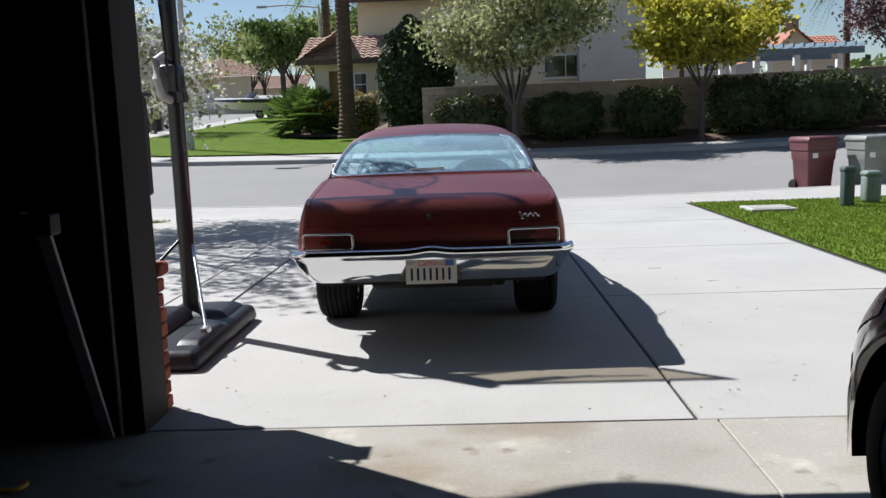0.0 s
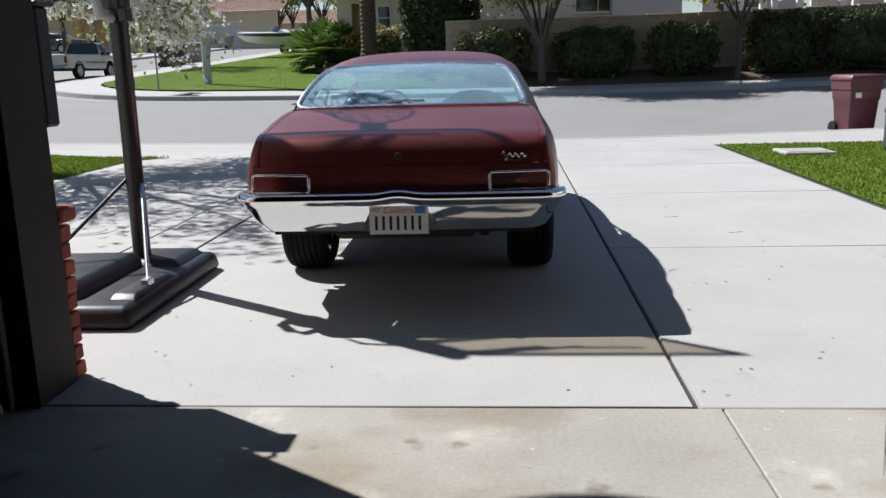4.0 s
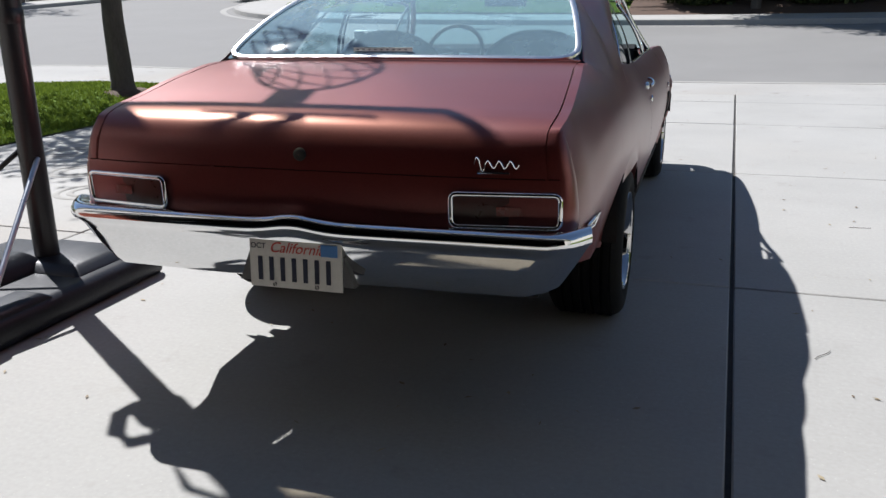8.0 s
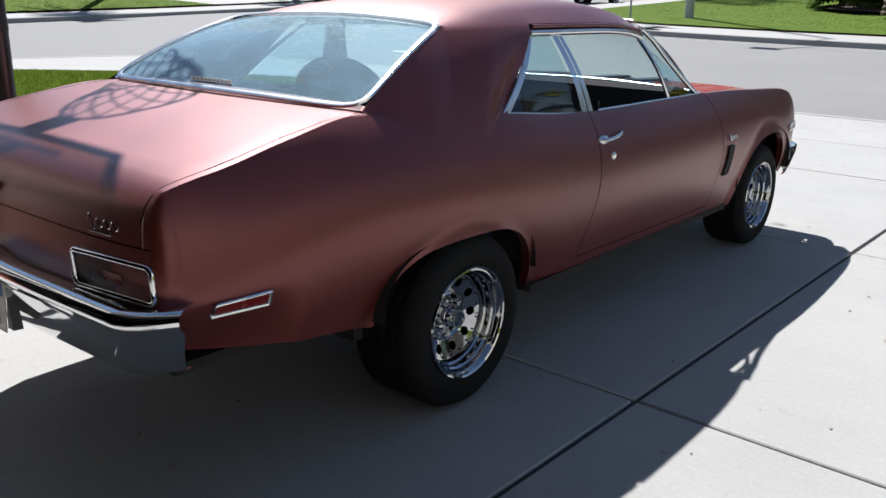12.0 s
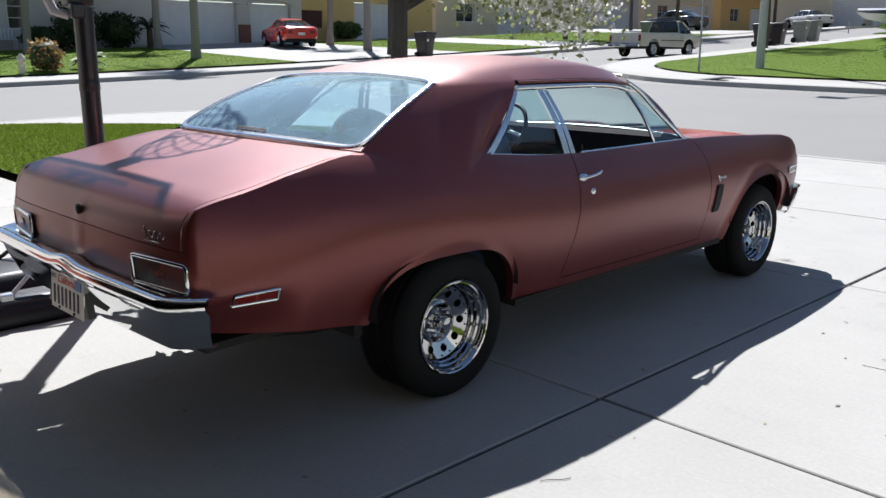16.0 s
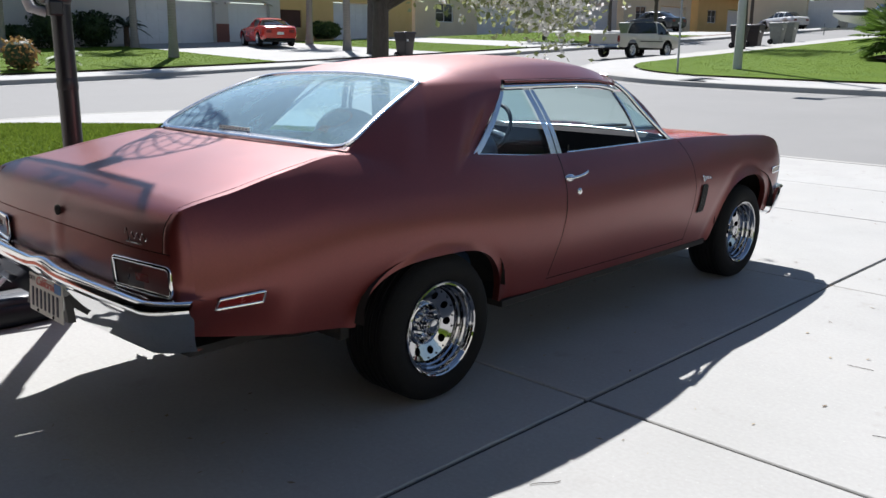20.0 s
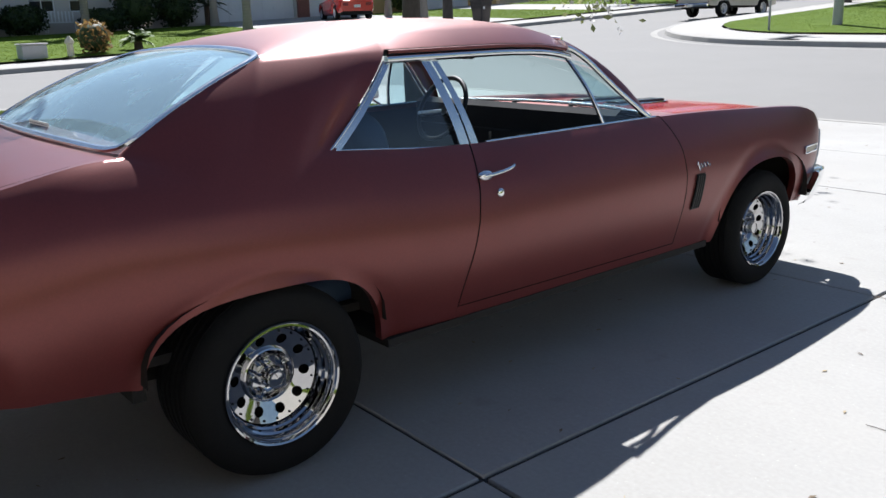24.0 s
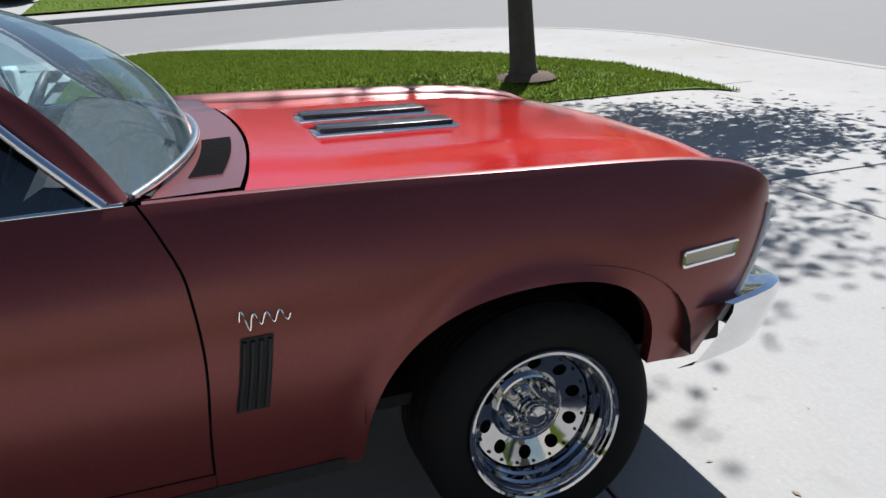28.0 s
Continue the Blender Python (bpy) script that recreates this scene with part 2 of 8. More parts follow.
M_concrete = concrete("concrete", (0.305, 0.30, 0.282), (0.385, 0.378, 0.36))
M_concrete_old = concrete("concrete_old", (0.31, 0.303, 0.285), (0.41, 0.40, 0.38), 0.88, 0.05, 0.5)
M_garage_slab = concrete("garage_slab", (0.25, 0.232, 0.20), (0.375, 0.355, 0.315), 0.6, 0.03, 1.0, 0.0, 0.75)
M_joint = surface("joint_filler", (0.02, 0.018, 0.016), (0.06, 0.055, 0.05), 0.95, 8, 80, 0.3)
M_asphalt = surface("asphalt", (0.185, 0.181, 0.173), (0.237, 0.232, 0.222), 0.9, 0.35, 90, 0.25, spec=0.3)
M_kerb = surface("kerb_concrete", (0.27, 0.26, 0.24), (0.37, 0.36, 0.335), 0.9, 1.5, 40, 0.2, spec=0.3)
M_dirt = surface("soil", (0.07, 0.045, 0.03), (0.16, 0.11, 0.075), 0.95, 3, 50, 0.5)
M_lawn_base = surface("turf_base", (0.058, 0.105, 0.010), (0.110, 0.165, 0.020), 0.95, 0.9, 90, 0.4, spec=0.08)

# Near-black base colour stands for the unlit inside of the garage.
M_garage_wall = surface("unlit_garage_drywall", (0.010, 0.010, 0.011), (0.018, 0.018, 0.02), 0.9, 2, 30, 0.1, spec=0.1)
M_stucco = surface("stucco_cream", (0.66, 0.57, 0.41), (0.76, 0.67, 0.50), 0.95, 1.0, 70, 0.35, spec=0.2)
M_stucco_grey = surface("stucco_greige", (0.52, 0.485, 0.44), (0.61, 0.575, 0.525), 0.95, 1.0, 70, 0.35, spec=0.2)
M_stucco_yellow = surface("stucco_ochre", (0.62, 0.42, 0.17), (0.72, 0.51, 0.23), 0.95, 1.0, 70, 0.35, spec=0.2)
M_brick = surface("brick_red", (0.22, 0.055, 0.035), (0.36, 0.11, 0.07), 0.9, 12, 90, 0.4, spec=0.2, vary=0.3)
M_mortar = surface("mortar", (0.30, 0.28, 0.25), (0.42, 0.40, 0.36), 0.95, 8, 80, 0.4)


# ---- the lie of the land ----
def land(x, y):
    r = np.hypot(x, np.maximum(y, 0.0))
    return 0.055 * np.clip(r - 15.5, 0, 60) + 0.012 * np.clip(r - 75.5, 0, 400)


def draped(name, A, B, n, mat, dz=0.0, label="", category="", smooth=True):
    """A sheet between two lines over the land, n quads across."""
    A, B = np.asarray(A, float), np.asarray(B, float)
    s = np.linspace(0, 1, n + 1)[None, :, None]
    XY = A[:, None] * (1 - s) + B[:, None] * s
    P = np.dstack([XY, land(XY[..., 0], XY[..., 1]) + dz])
    V, F = grid_mesh(P)
    ob = mesh(name, V, F, mat, smooth=smooth)
    return structure(ob, label, category)


def dense(pts, step=1.0):
    out = [np.array(pts[0], float)]
    for p in pts[1:]:
        p = np.array(p, float)
        k = max(1, int(np.ceil(np.linalg.norm(p - out[-1]) / step)))
        a = out[-1]
        out += [a + (p - a) * i / k for i in range(1, k + 1)]
    return np.array(out)


def arc(cx, cy, r, a0, a1, n=14):
    return [(cx + r * math.cos(radians(a0 + (a1 - a0) * i / n)), cy + r * math.sin(radians(a0 + (a1 - a0) * i / n))) for i in range(n + 1)]


def offset_line(L, d):
    """The line moved by d to its left."""
    t = np.gradient(L, axis=0)
    t /= np.linalg.norm(t, axis=1)[:, None]
    return L + d * np.stack([-t[:, 1], t[:, 0]], 1)


def kerb(name, L, side, label):
    """A concrete kerb with its gutter along a line; side: +1 when the lot lies to the left."""
    ins = offset_line(L, 0.15 * side)
    top = offset_line(L, 0.02 * side)
    gut = offset_line(L, -0.45 * side)
    rows = [(gut, -0.125), (offset_line(L, -0.02 * side), -0.135), (top, -0.01), (offset_line(L, 0.04 * side), 0.004), (ins, 0.004), (ins, -0.15)]
    P = np.stack([np.dstack([q[None], (land(q[:, 0], q[:, 1]) + dz)[None]])[0] for q, dz in rows], 1)
    V, F = grid_mesh(P)
    return structure(mesh(name, V, F, M_kerb, smooth=False), label, "kerb")


# asphalt over all the streets, and soil to the horizon
gx = np.r_[np.linspace(-400, -60, 18), np.linspace(-56, 60, 59), np.linspace(64, 400, 18)]
gy = np.r_[np.linspace(-60, -4, 8), np.linspace(0, 80, 41), np.linspace(84, 600, 24)]
GX, GY = np.meshgrid(gx, gy, indexing="ij")
V, F = grid_mesh(np.dstack([GX, GY, land(GX, GY) - 0.30]))
structure(mesh("ground", V, F, M_dirt), "bare brown soil under and round everything", "ground")
ax = np.linspace(-24, 90, 115)
ay = np.linspace(14, 26.5, 26)
AX, AY = np.meshgrid(ax, ay, indexing="ij")
V, F = grid_mesh(np.dstack([AX, AY, land(AX, AY) - 0.13 + 0.03 * np.exp(-(((AY - 20.5) / 3) ** 2))]))
structure(mesh("road", V, F, M_asphalt), "weathered grey asphalt street with fine cracks", "road")
for nm, y0, y1 in (("road_south", -30, 14), ("road_north", 26.5, 150)):
    sx, sy = np.linspace(-24, -10, 15), np.linspace(y0, y1, int((y1 - y0) / 1.5))
    AX, AY = np.meshgrid(sx, sy, indexing="ij")
    V, F = grid_mesh(np.dstack([AX, AY, land(AX, AY) - 0.13]))
    structure(mesh(nm, V, F, M_asphalt), "weathered grey asphalt side street", "road")

# our corner lot: kerb, pavement
L_se = dense([(70, 15.75), (-8.7, 15.75)] + arc(-8.7, 9.75, 6.0, 90, 180)[1:] + [(-14.7, -25)], 0.8)
kerb("kerb_southeast", L_se, 1, "pale concrete kerb with a gutter")
draped("pavement_southeast", offset_line(L_se, 0.15), offset_line(L_se, 1.5), 3, M_concrete_old, 0.0, "pale concrete pavement along the kerb", "pavement")
cs = np.array([p for p in range(len(L_se)) if L_se[p, 0] < -5.5 and L_se[p, 1] > 6.0])
draped("pavement_corner", offset_line(L_se, 1.5)[cs], offset_line(L_se, 3.4)[cs], 3, M_concrete_old, 0.0, "pale concrete pavement round the corner lawn", "pavement")
# corner lot across the street
L_ne = dense([(-16.2, 130), (-16.2, 32.5)] + arc(-9.2, 32.5, 7.0, 180, 270)[1:] + [(-9.2, 25.5), (80, 25.0)], 0.8)
kerb("kerb_northeast", L_ne, 1, "pale concrete kerb with a gutter")
draped("pavement_northeast", offset_line(L_ne, 0.15), offset_line(L_ne, 1.75), 3, M_concrete_old, 0.0, "pale concrete pavement round the street corner", "pavement")
# west side of the side street
L_w = dense([(-22.7, -25), (-22.7, 140)], 1.0)
kerb("kerb_west", L_w, 1, "pale concrete kerb with a gutter")
draped("pavement_west", offset_line(L_w, 0.15), offset_line(L_w, 1.6), 3, M_concrete_old, 0.0, "pale concrete pavement along the kerb", "pavement")

# ---- driveway ----
driveway = structure(new("driveway"), "pale broom-finished concrete driveway cut into large slabs", "driveway")
box("joint_bed", -5.6, 3.6, 3.72, 14.3, -0.16, -0.012, M_joint, driveway)
YS = [3.80, 6.69, 9.28, 11.72, 13.50, 14.26]
XS = [-2.06, 0.98, 3.50]
for j in range(len(YS) - 1):
    for i in range(len(XS) - 1):
        box("slab", XS[i] + 0.009, XS[i + 1] - 0.009, YS[j] + 0.007, YS[j + 1] - 0.007, -0.12, 0.0, M_concrete, driveway, 0.006)
for j in range(len(YS) - 1):
    box("border_slab", -2.60, -2.072, YS[j] + 0.005, YS[j + 1] - 0.005, -0.12, 0.0, M_concrete, driveway, 0.006)
for j in range(len(YS) - 1):
    box("stamped_slab", -5.50, -2.612, YS[j] + 0.005, YS[j + 1] - 0.005, -0.12, 0.0, M_concrete_old, driveway, 0.006)
# ---- garage ----
floor = structure(new("floor"), "stained grey concrete garage floor in two slabs", "floor")
box("slab", -2.9, 1.068, -3.2, 3.795, -0.12, 0.0, M_garage_slab, floor, 0.004)
box("slab", 1.076, 5.0, -3.2, 3.795, -0.12, 0.0, M_garage_slab, floor, 0.004)
box("joint_bed", -2.9, 5.0, -3.2, 3.795, -0.16, -0.03, M_joint, floor)

# ---- old coupe ----
COUPE = Matrix.Translation((-0.31, 6.237, 0)) @ Matrix.Rotation(radians(1.0), 4, "Z")
M_paint = surface("faded_red_paint", (0.142, 0.0235, 0.0205), (0.198, 0.035, 0.030), 0.37, 1.6, 140, 0.02, metal=0.52, spec=0.5, rough_vary=0.06, bump_dist=0.003, coat=0.50)
M_paint.node_tree.nodes["Principled BSDF"].inputs["Coat Roughness"].default_value = 0.31
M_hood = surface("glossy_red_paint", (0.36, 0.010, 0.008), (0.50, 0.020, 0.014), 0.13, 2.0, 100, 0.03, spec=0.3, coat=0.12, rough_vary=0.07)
M_chrome = surface("chrome", (0.72, 0.73, 0.74), (0.80, 0.81, 0.82), 0.02, 5, 60, 0.0, metal=1.0, rough_vary=0.015)
# Dimmer base than the other chrome: dark reflections are put into it.
M_wheel = surface("dim_wheel_chrome", (0.44, 0.44, 0.45), (0.54, 0.54, 0.55), 0.05, 5, 60, 0.0, metal=1.0, rough_vary=0.03)
M_trim = surface("bright_trim", (0.66, 0.67, 0.68), (0.76, 0.77, 0.78), 0.24, 8, 80, 0.0, metal=1.0, rough_vary=0.06)
M_black = plain("black_rubber", (0.012, 0.012, 0.013), 0.75, spec=0.3)
M_tyre = surface("tyre_rubber", (0.007, 0.007, 0.007), (0.014, 0.0135, 0.013), 0.85, 20, 120, 0.2, spec=0.18)
M_under = surface("underbody_black", (0.010, 0.009, 0.008), (0.025, 0.022, 0.02), 0.9, 6, 60, 0.2)
M_seat = surface("dark_blue_vinyl", (0.022, 0.044, 0.090), (0.036, 0.066, 0.125), 0.5, 20, 200, 0.1)
M_glass = pane("car_glass", (0.70, 0.86, 0.90), 0.05)


def sky_dusted(name, tint, gloss, dust):
    """Thin glass with streaks and smears of dry dust on it, tinted blue for reflected sky."""
    mat = pane(name, tint, gloss)
    nd, lk = mat.node_tree.nodes, mat.node_tree.links
    out = nd["Material Output"]
    base = out.inputs[0].links[0].from_socket
    co = nd.new("ShaderNodeTexCoord")
    n1, n2 = nd.new("ShaderNodeTexNoise"), nd.new("ShaderNodeTexNoise")
    n1.inputs["Scale"].default_value, n1.inputs["Detail"].default_value, n1.inputs["Distortion"].default_value = 3.5, 6, 1.2
    n2.inputs["Scale"].default_value, n2.inputs["Detail"].default_value = 9, 3
    lk.new(co.outputs["Object"], n1.inputs["Vector"])
    lk.new(co.outputs["Object"], n2.inputs["Vector"])
    mul = nd.new("ShaderNodeMath")
    mul.operation = "MULTIPLY"
    lk.new(n1.outputs["Fac"], mul.inputs[0])
    lk.new(n2.outputs["Fac"], mul.inputs[1])
    rng_ = nd.new("ShaderNodeMapRange")
    rng_.inputs["From Min"].default_value, rng_.inputs["From Max"].default_value = 0.12, 0.45
    rng_.inputs["To Min"].default_value, rng_.inputs["To Max"].default_value = dust * 0.9, dust * 1.15
    lk.new(mul.outputs[0], rng_.inputs[0])
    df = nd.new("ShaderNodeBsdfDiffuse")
    # The dust's sky-blue colour paints in part of the reflected sky.
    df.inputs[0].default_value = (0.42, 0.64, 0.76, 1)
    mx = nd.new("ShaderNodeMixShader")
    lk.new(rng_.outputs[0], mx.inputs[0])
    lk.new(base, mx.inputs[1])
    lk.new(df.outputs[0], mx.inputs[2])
    lk.new(mx.outputs[0], out.inputs[0])
    return mat


M_glass_sky_dust = sky_dusted("sky_dust_car_glass", (0.66, 0.90, 0.94), 0.14, 0.30)
M_glass_front = sky_dusted("hazy_car_glass", (0.70, 0.88, 0.90), 0.04, 0.06)
M_redlens = surface("red_lens", (0.14, 0.008, 0.006), (0.20, 0.014, 0.010), 0.25, 30, 200, 0.1, spec=0.6)
M_darklens = surface("dark_red_lens", (0.035, 0.006, 0.005), (0.055, 0.010, 0.008), 0.3, 30, 200, 0.1, spec=0.6)
M_amber = plain("clear_amber_lens", (0.45, 0.40, 0.30), 0.25)
M_white = plain("white_plastic", (0.75, 0.75, 0.73), 0.5)
M_flatblack = plain("flat_black_paint", (0.014, 0.014, 0.015), 0.55)

w_plan = curve_fn([-1.22, -1.12, -0.95, -0.6, -0.2, 0.3, 1.0, 2.0, 2.6, 3.0, 3.25, 3.40, 3.52], [0.775, 0.812, 0.838, 0.86, 0.874, 0.88, 0.885, 0.885, 0.876, 0.86, 0.842, 0.818, 0.782])
z_crest = curve_fn([-1.22, -1.16, -1.10, -1.0, -0.9, -0.685, -0.41, -0.1, 0.33, 0.86, 1.5, 1.95, 2.3, 2.75, 3.16, 3.33, 3.43, 3.49, 3.52], [0.80, 0.875, 0.925, 0.952, 0.968, 1.012, 1.050, 1.035, 0.995, 0.953, 0.950, 0.950, 0.942, 0.918, 0.890, 0.862, 0.828, 0.785, 0.73])
lean = curve_fn([0, 0.02, 0.05, 0.10, 0.18, 0.28, 0.36, 0.45, 0.60, 0.75], [0.925, 0.937, 0.951, 0.970, 0.990, 1.0, 0.994, 0.976, 0.930, 0.875])
z_base = curve_fn([-1.22, -1.0, -0.42, -0.36, 0.36, 2.35, 2.42, 3.10, 3.14, 3.5], [0.515, 0.485, 0.40, 0.375, 0.335, 0.318, 0.325, 0.38, 0.40, 0.372])


# wheel openings: centre, half length, top, foot and squareness
ARCHES = ((-0.012, 0.412, 0.628, 0.28, 2.9), (2.758, 0.402, 0.678, 0.28, 2.4))


def arch_z(y):
    z = np.zeros_like(y)
    for c, a, top, low, e in ARCHES:
        u = np.abs((y - c) / a)
        z = np.maximum(z, np.where(u < 1, low + (top - low) * np.clip(1 - u**e, 0, 1) ** (1 / e), 0))
    return z


def z_low(y):
    return np.maximum(z_base(y), arch_z(y))


crest_k = curve_fn([-1.2, -1.05, -0.8, -0.56, -0.4, -0.1, 0.3, 0.85, 1.6, 1.95, 2.4, 3.3, 3.6], [0.935, 0.927, 0.893, 0.858, 0.835, 0.85, 0.886, 0.872, 0.872, 0.880, 0.895, 0.905, 0.93])


def roll(y):
    return (1 - crest_k(y)) / 0.075


def crest_w(y):
    return w_plan(y) * crest_k(y)


def half_w(y, z):
    d = np.clip(z_crest(y) - z, 0, 0.75)
    ln = lean(d)
    w = w_plan(y) * np.where(d < 0.28, 1 - (1 - ln) * roll(y), ln)
    flare = 0
    for c, a, top, low, e in ARCHES:
        r = np.sqrt(((y - c) / (a + 0.005)) ** 2 + (np.clip(z - 0.28, 0, 9) / (top - 0.28)) ** 2)
        flare = flare + 0.013 * np.exp(-(((r - 1.01) / 0.06) ** 2)) - 0.003 * np.exp(-(((r - 1.17) / 0.07) ** 2))
    tuck = 0.105 * np.clip((-0.72 - y) / 0.30, 0, 1) * np.clip((0.64 - z) / 0.14, 0, 1)
    return w + flare * (1 - np.clip((y - 2.88) / 0.16, 0, 1)) - tuck


Y_TAIL = -1.09
y_nose = curve_fn([0.34, 0.45, 0.56, 0.66, 0.74, 0.80, 1.0], [3.225, 3.30, 3.38, 3.44, 3.48, 3.50, 3.505])
y_door_rear = curve_fn([0.28, 0.45, 0.60, 0.75, 0.90, 0.97], [0.728, 0.752, 0.790, 0.822, 0.852, 0.868])
y_door_front = curve_fn([0.28, 0.45, 0.65, 0.80, 0.90, 0.96], [2.035, 2.04, 2.052, 2.04, 2.0, 1.965])


def warp(y, z):
    """Moves the stations near the door seams and the nose onto their true lines."""
    y = np.where(y > 3.0, 3.0 + (y - 3.0) * (y_nose(z) - 3.0) / 0.5, y)
    y = y + (y_door_rear(z) - 0.77) * np.exp(-(((y - 0.77) / 0.12) ** 2))
    return y + (y_door_front(z) - 2.02) * np.exp(-(((y - 2.02) / 0.12) ** 2))


def side_panel(y0, y1, n, sign, rows=24, lip=0.035, top=None, foot=0.0):
    """The body side between two stations, from its lower edge to the crest."""
    ys = np.linspace(y0, y1, n)
    v = np.linspace(0, 1, rows)
    v = 1 - (1 - v) ** 1.5
    zl, zt = z_low(ys) + foot, z_crest(ys)
    if top is not None:
        zt = np.minimum(zt, top(ys))
    Z = zl[:, None] + (zt - zl)[:, None] * v[None]
    Y = np.repeat(ys[:, None], rows, 1)
    X = half_w(Y, Z)
    P = np.stack([X, warp(Y, Z), Z], -1)
    low = P[:, :1].copy()
    low[..., 0] -= lip
    low[..., 2] += 0.004
    P = np.concatenate([low, P], 1)
    P[..., 0] *= sign
    return P


def panel(name, P, mat, parent, thick=0.004, label=""):
    V, F = grid_mesh(P)
    return mesh(name, V, F, mat, parent, label, angle=50)


drop = curve_fn([-1.2, -0.37, -0.12, 0.08, 0.27, 0.8], [0.0, 0.0, 0.095, 0.095, 0.0, 0.0])


def shoulder(y):
    """Where the body side ends and the sail panel begins."""
    return z_crest(y) - drop(y)


coupe = thing("coupe", "old two-door coupe in faded red paint parked on the driveway", "car", COUPE)


def weld(name, grids, mat, parent, label="", dist=0.004, angle=45):
    bm = bmesh.new()
    for P in grids:
        n, m = P.shape[:2]
        vs = [[bm.verts.new(P[i, j]) for j in range(m)] for i in range(n)]
        for i in range(n - 1):
            for j in range(m - 1):
                try:
                    bm.faces.new((vs[i][j], vs[i + 1][j], vs[i + 1][j + 1], vs[i][j + 1]))
                except ValueError:
                    pass
    bmesh.ops.remove_doubles(bm, verts=bm.verts[:], dist=dist)
    return part(name, bm, mat, parent, label, smooth=True, angle=angle)


def coons(c0, c1, d0, d1, us=None):
    """A patch between c0 (v=0), c1 (v=1) and d0 (u=0), d1 (u=1), given as point rows."""
    c0, c1, d0, d1 = (np.asarray(a, float) for a in (c0, c1, d0, d1))
    n, m = len(c0), len(d0)
    u, v = (np.linspace(0, 1, n) if us is None else us)[:, None, None], np.linspace(0, 1, m)[None, :, None]
    return (1 - v) * c0[:, None] + v * c1[:, None] + (1 - u) * d0[None] + u * d1[None] - ((1 - u) * (1 - v) * c0[0] + u * (1 - v) * c0[-1] + (1 - u) * v * c1[0] + u * v * c1[-1])


def arc3(a, b, c, n):
    """A curve from a through b (its middle) to c."""
    a, b, c = (np.asarray(p, float) for p in (a, b, c))
    t = np.linspace(0, 1, n)[:, None]
    k = 2 * b - (a + c) / 2
    return (1 - t) ** 2 * a + 2 * t * (1 - t) * k + t * t * c


def mirror(P):
    Q = P.copy()
    Q[..., 0] *= -1
    return Q


rail_h = curve_fn([0.16, 0.4, 0.7, 1.1, 1.36, 1.50, 1.58, 1.65, 1.72, 1.80, 1.93], [0.588, 0.628, 0.643, 0.640, 0.628, 0.617, 0.617, 0.632, 0.655, 0.692, 0.755])
rail_z = curve_fn([0.16, 0.4, 0.7, 1.1, 1.36, 1.50, 1.58, 1.65, 1.72, 1.80, 1.93], [1.292, 1.298, 1.300, 1.299, 1.290, 1.274, 1.253, 1.210, 1.146, 1.066, 0.945])


def rail(y):
    y = np.asarray(y, float)
    return np.stack([rail_h(y), y, rail_z(y)], -1)


def crest(y):
    y = np.asarray(y, float)
    return np.stack([crest_w(y), y, z_crest(y)], -1)


# glass outlines
RW_BL, RW_TL = np.array((0.70, -0.362, 1.060)), np.array((0.566, 0.172, 1.297))
rw_bot = arc3(RW_BL * (-1, 1, 1), (0, -0.405, 1.068), RW_BL, 25)
rw_top = arc3(RW_TL * (-1, 1, 1), (0, 0.225, 1.318), RW_TL, 25)
rw_right = arc3(RW_BL, (0.645, -0.105, 1.196), RW_TL, 17)
WS_B, WS_T = np.array((0.735, 1.962, 0.950)), np.array((0.575, 1.56, 1.298))
ws_bot = arc3(WS_B * (-1, 1, 1), (0, 2.135, 0.957), WS_B, 25)
ws_top = arc3(WS_T * (-1, 1, 1), (0, 1.635, 1.318), WS_T, 25)
ws_right = arc3(WS_B, (0.650, 1.796, 1.152), WS_T, 17)

# tail: the deck rolls over into the tail panel
prof = np.array([(-0.30, 1.062), (-0.375, 1.054), (-0.5, 1.040), (-0.685, 1.014), (-0.85, 0.980), (-0.95, 0.962), (-1.02, 0.949), (-1.07, 0.934), (-1.10, 0.917), (-1.125, 0.893), (-1.145, 0.862), (-1.157, 0.83), (-1.163, 0.80)])
fas = np.array([(-1.164, 0.797), (-1.168, 0.775), (-1.170, 0.72), (-1.166, 0.66), (-1.155, 0.57)])


def tail_x(y, z):
    return float(crest_w(max(y, -1.10))) + 0.018 * min(1.0, max(0.0, (0.90 - z) / 0.15))


def tail_pt(y, z, t):
    low = min(1.0, max(0.0, (0.94 - z) / 0.12))
    crown = 0.010 * (1 - t * t) * min(1.0, max(0, (z - 0.80) / 0.15))
    crease = 0.004 * math.exp(-((t / 0.03) ** 2)) * low
    yy = y + 0.030 * abs(t) ** 5 * low - crease
    zc = float(z_crest(max(yy, Y_TAIL))) if y > -1.095 else z
    return (t * tail_x(y, z), yy, (z if abs(t) < 0.9 else z + (zc - z) * (abs(t) - 0.9) / 0.1) + crown)


EDGE_ROWS = [(y, float(np.interp(y, prof[::-1, 0], prof[::-1, 1]))) for y in np.linspace(Y_TAIL, 0.767, 150)[58::-1]] + [tuple(r) for r in prof if r[0] < -1.095]


def rear_grid(rows, s):
    return np.array([[tail_pt(y, z, t) for t in s] for y, z in rows])


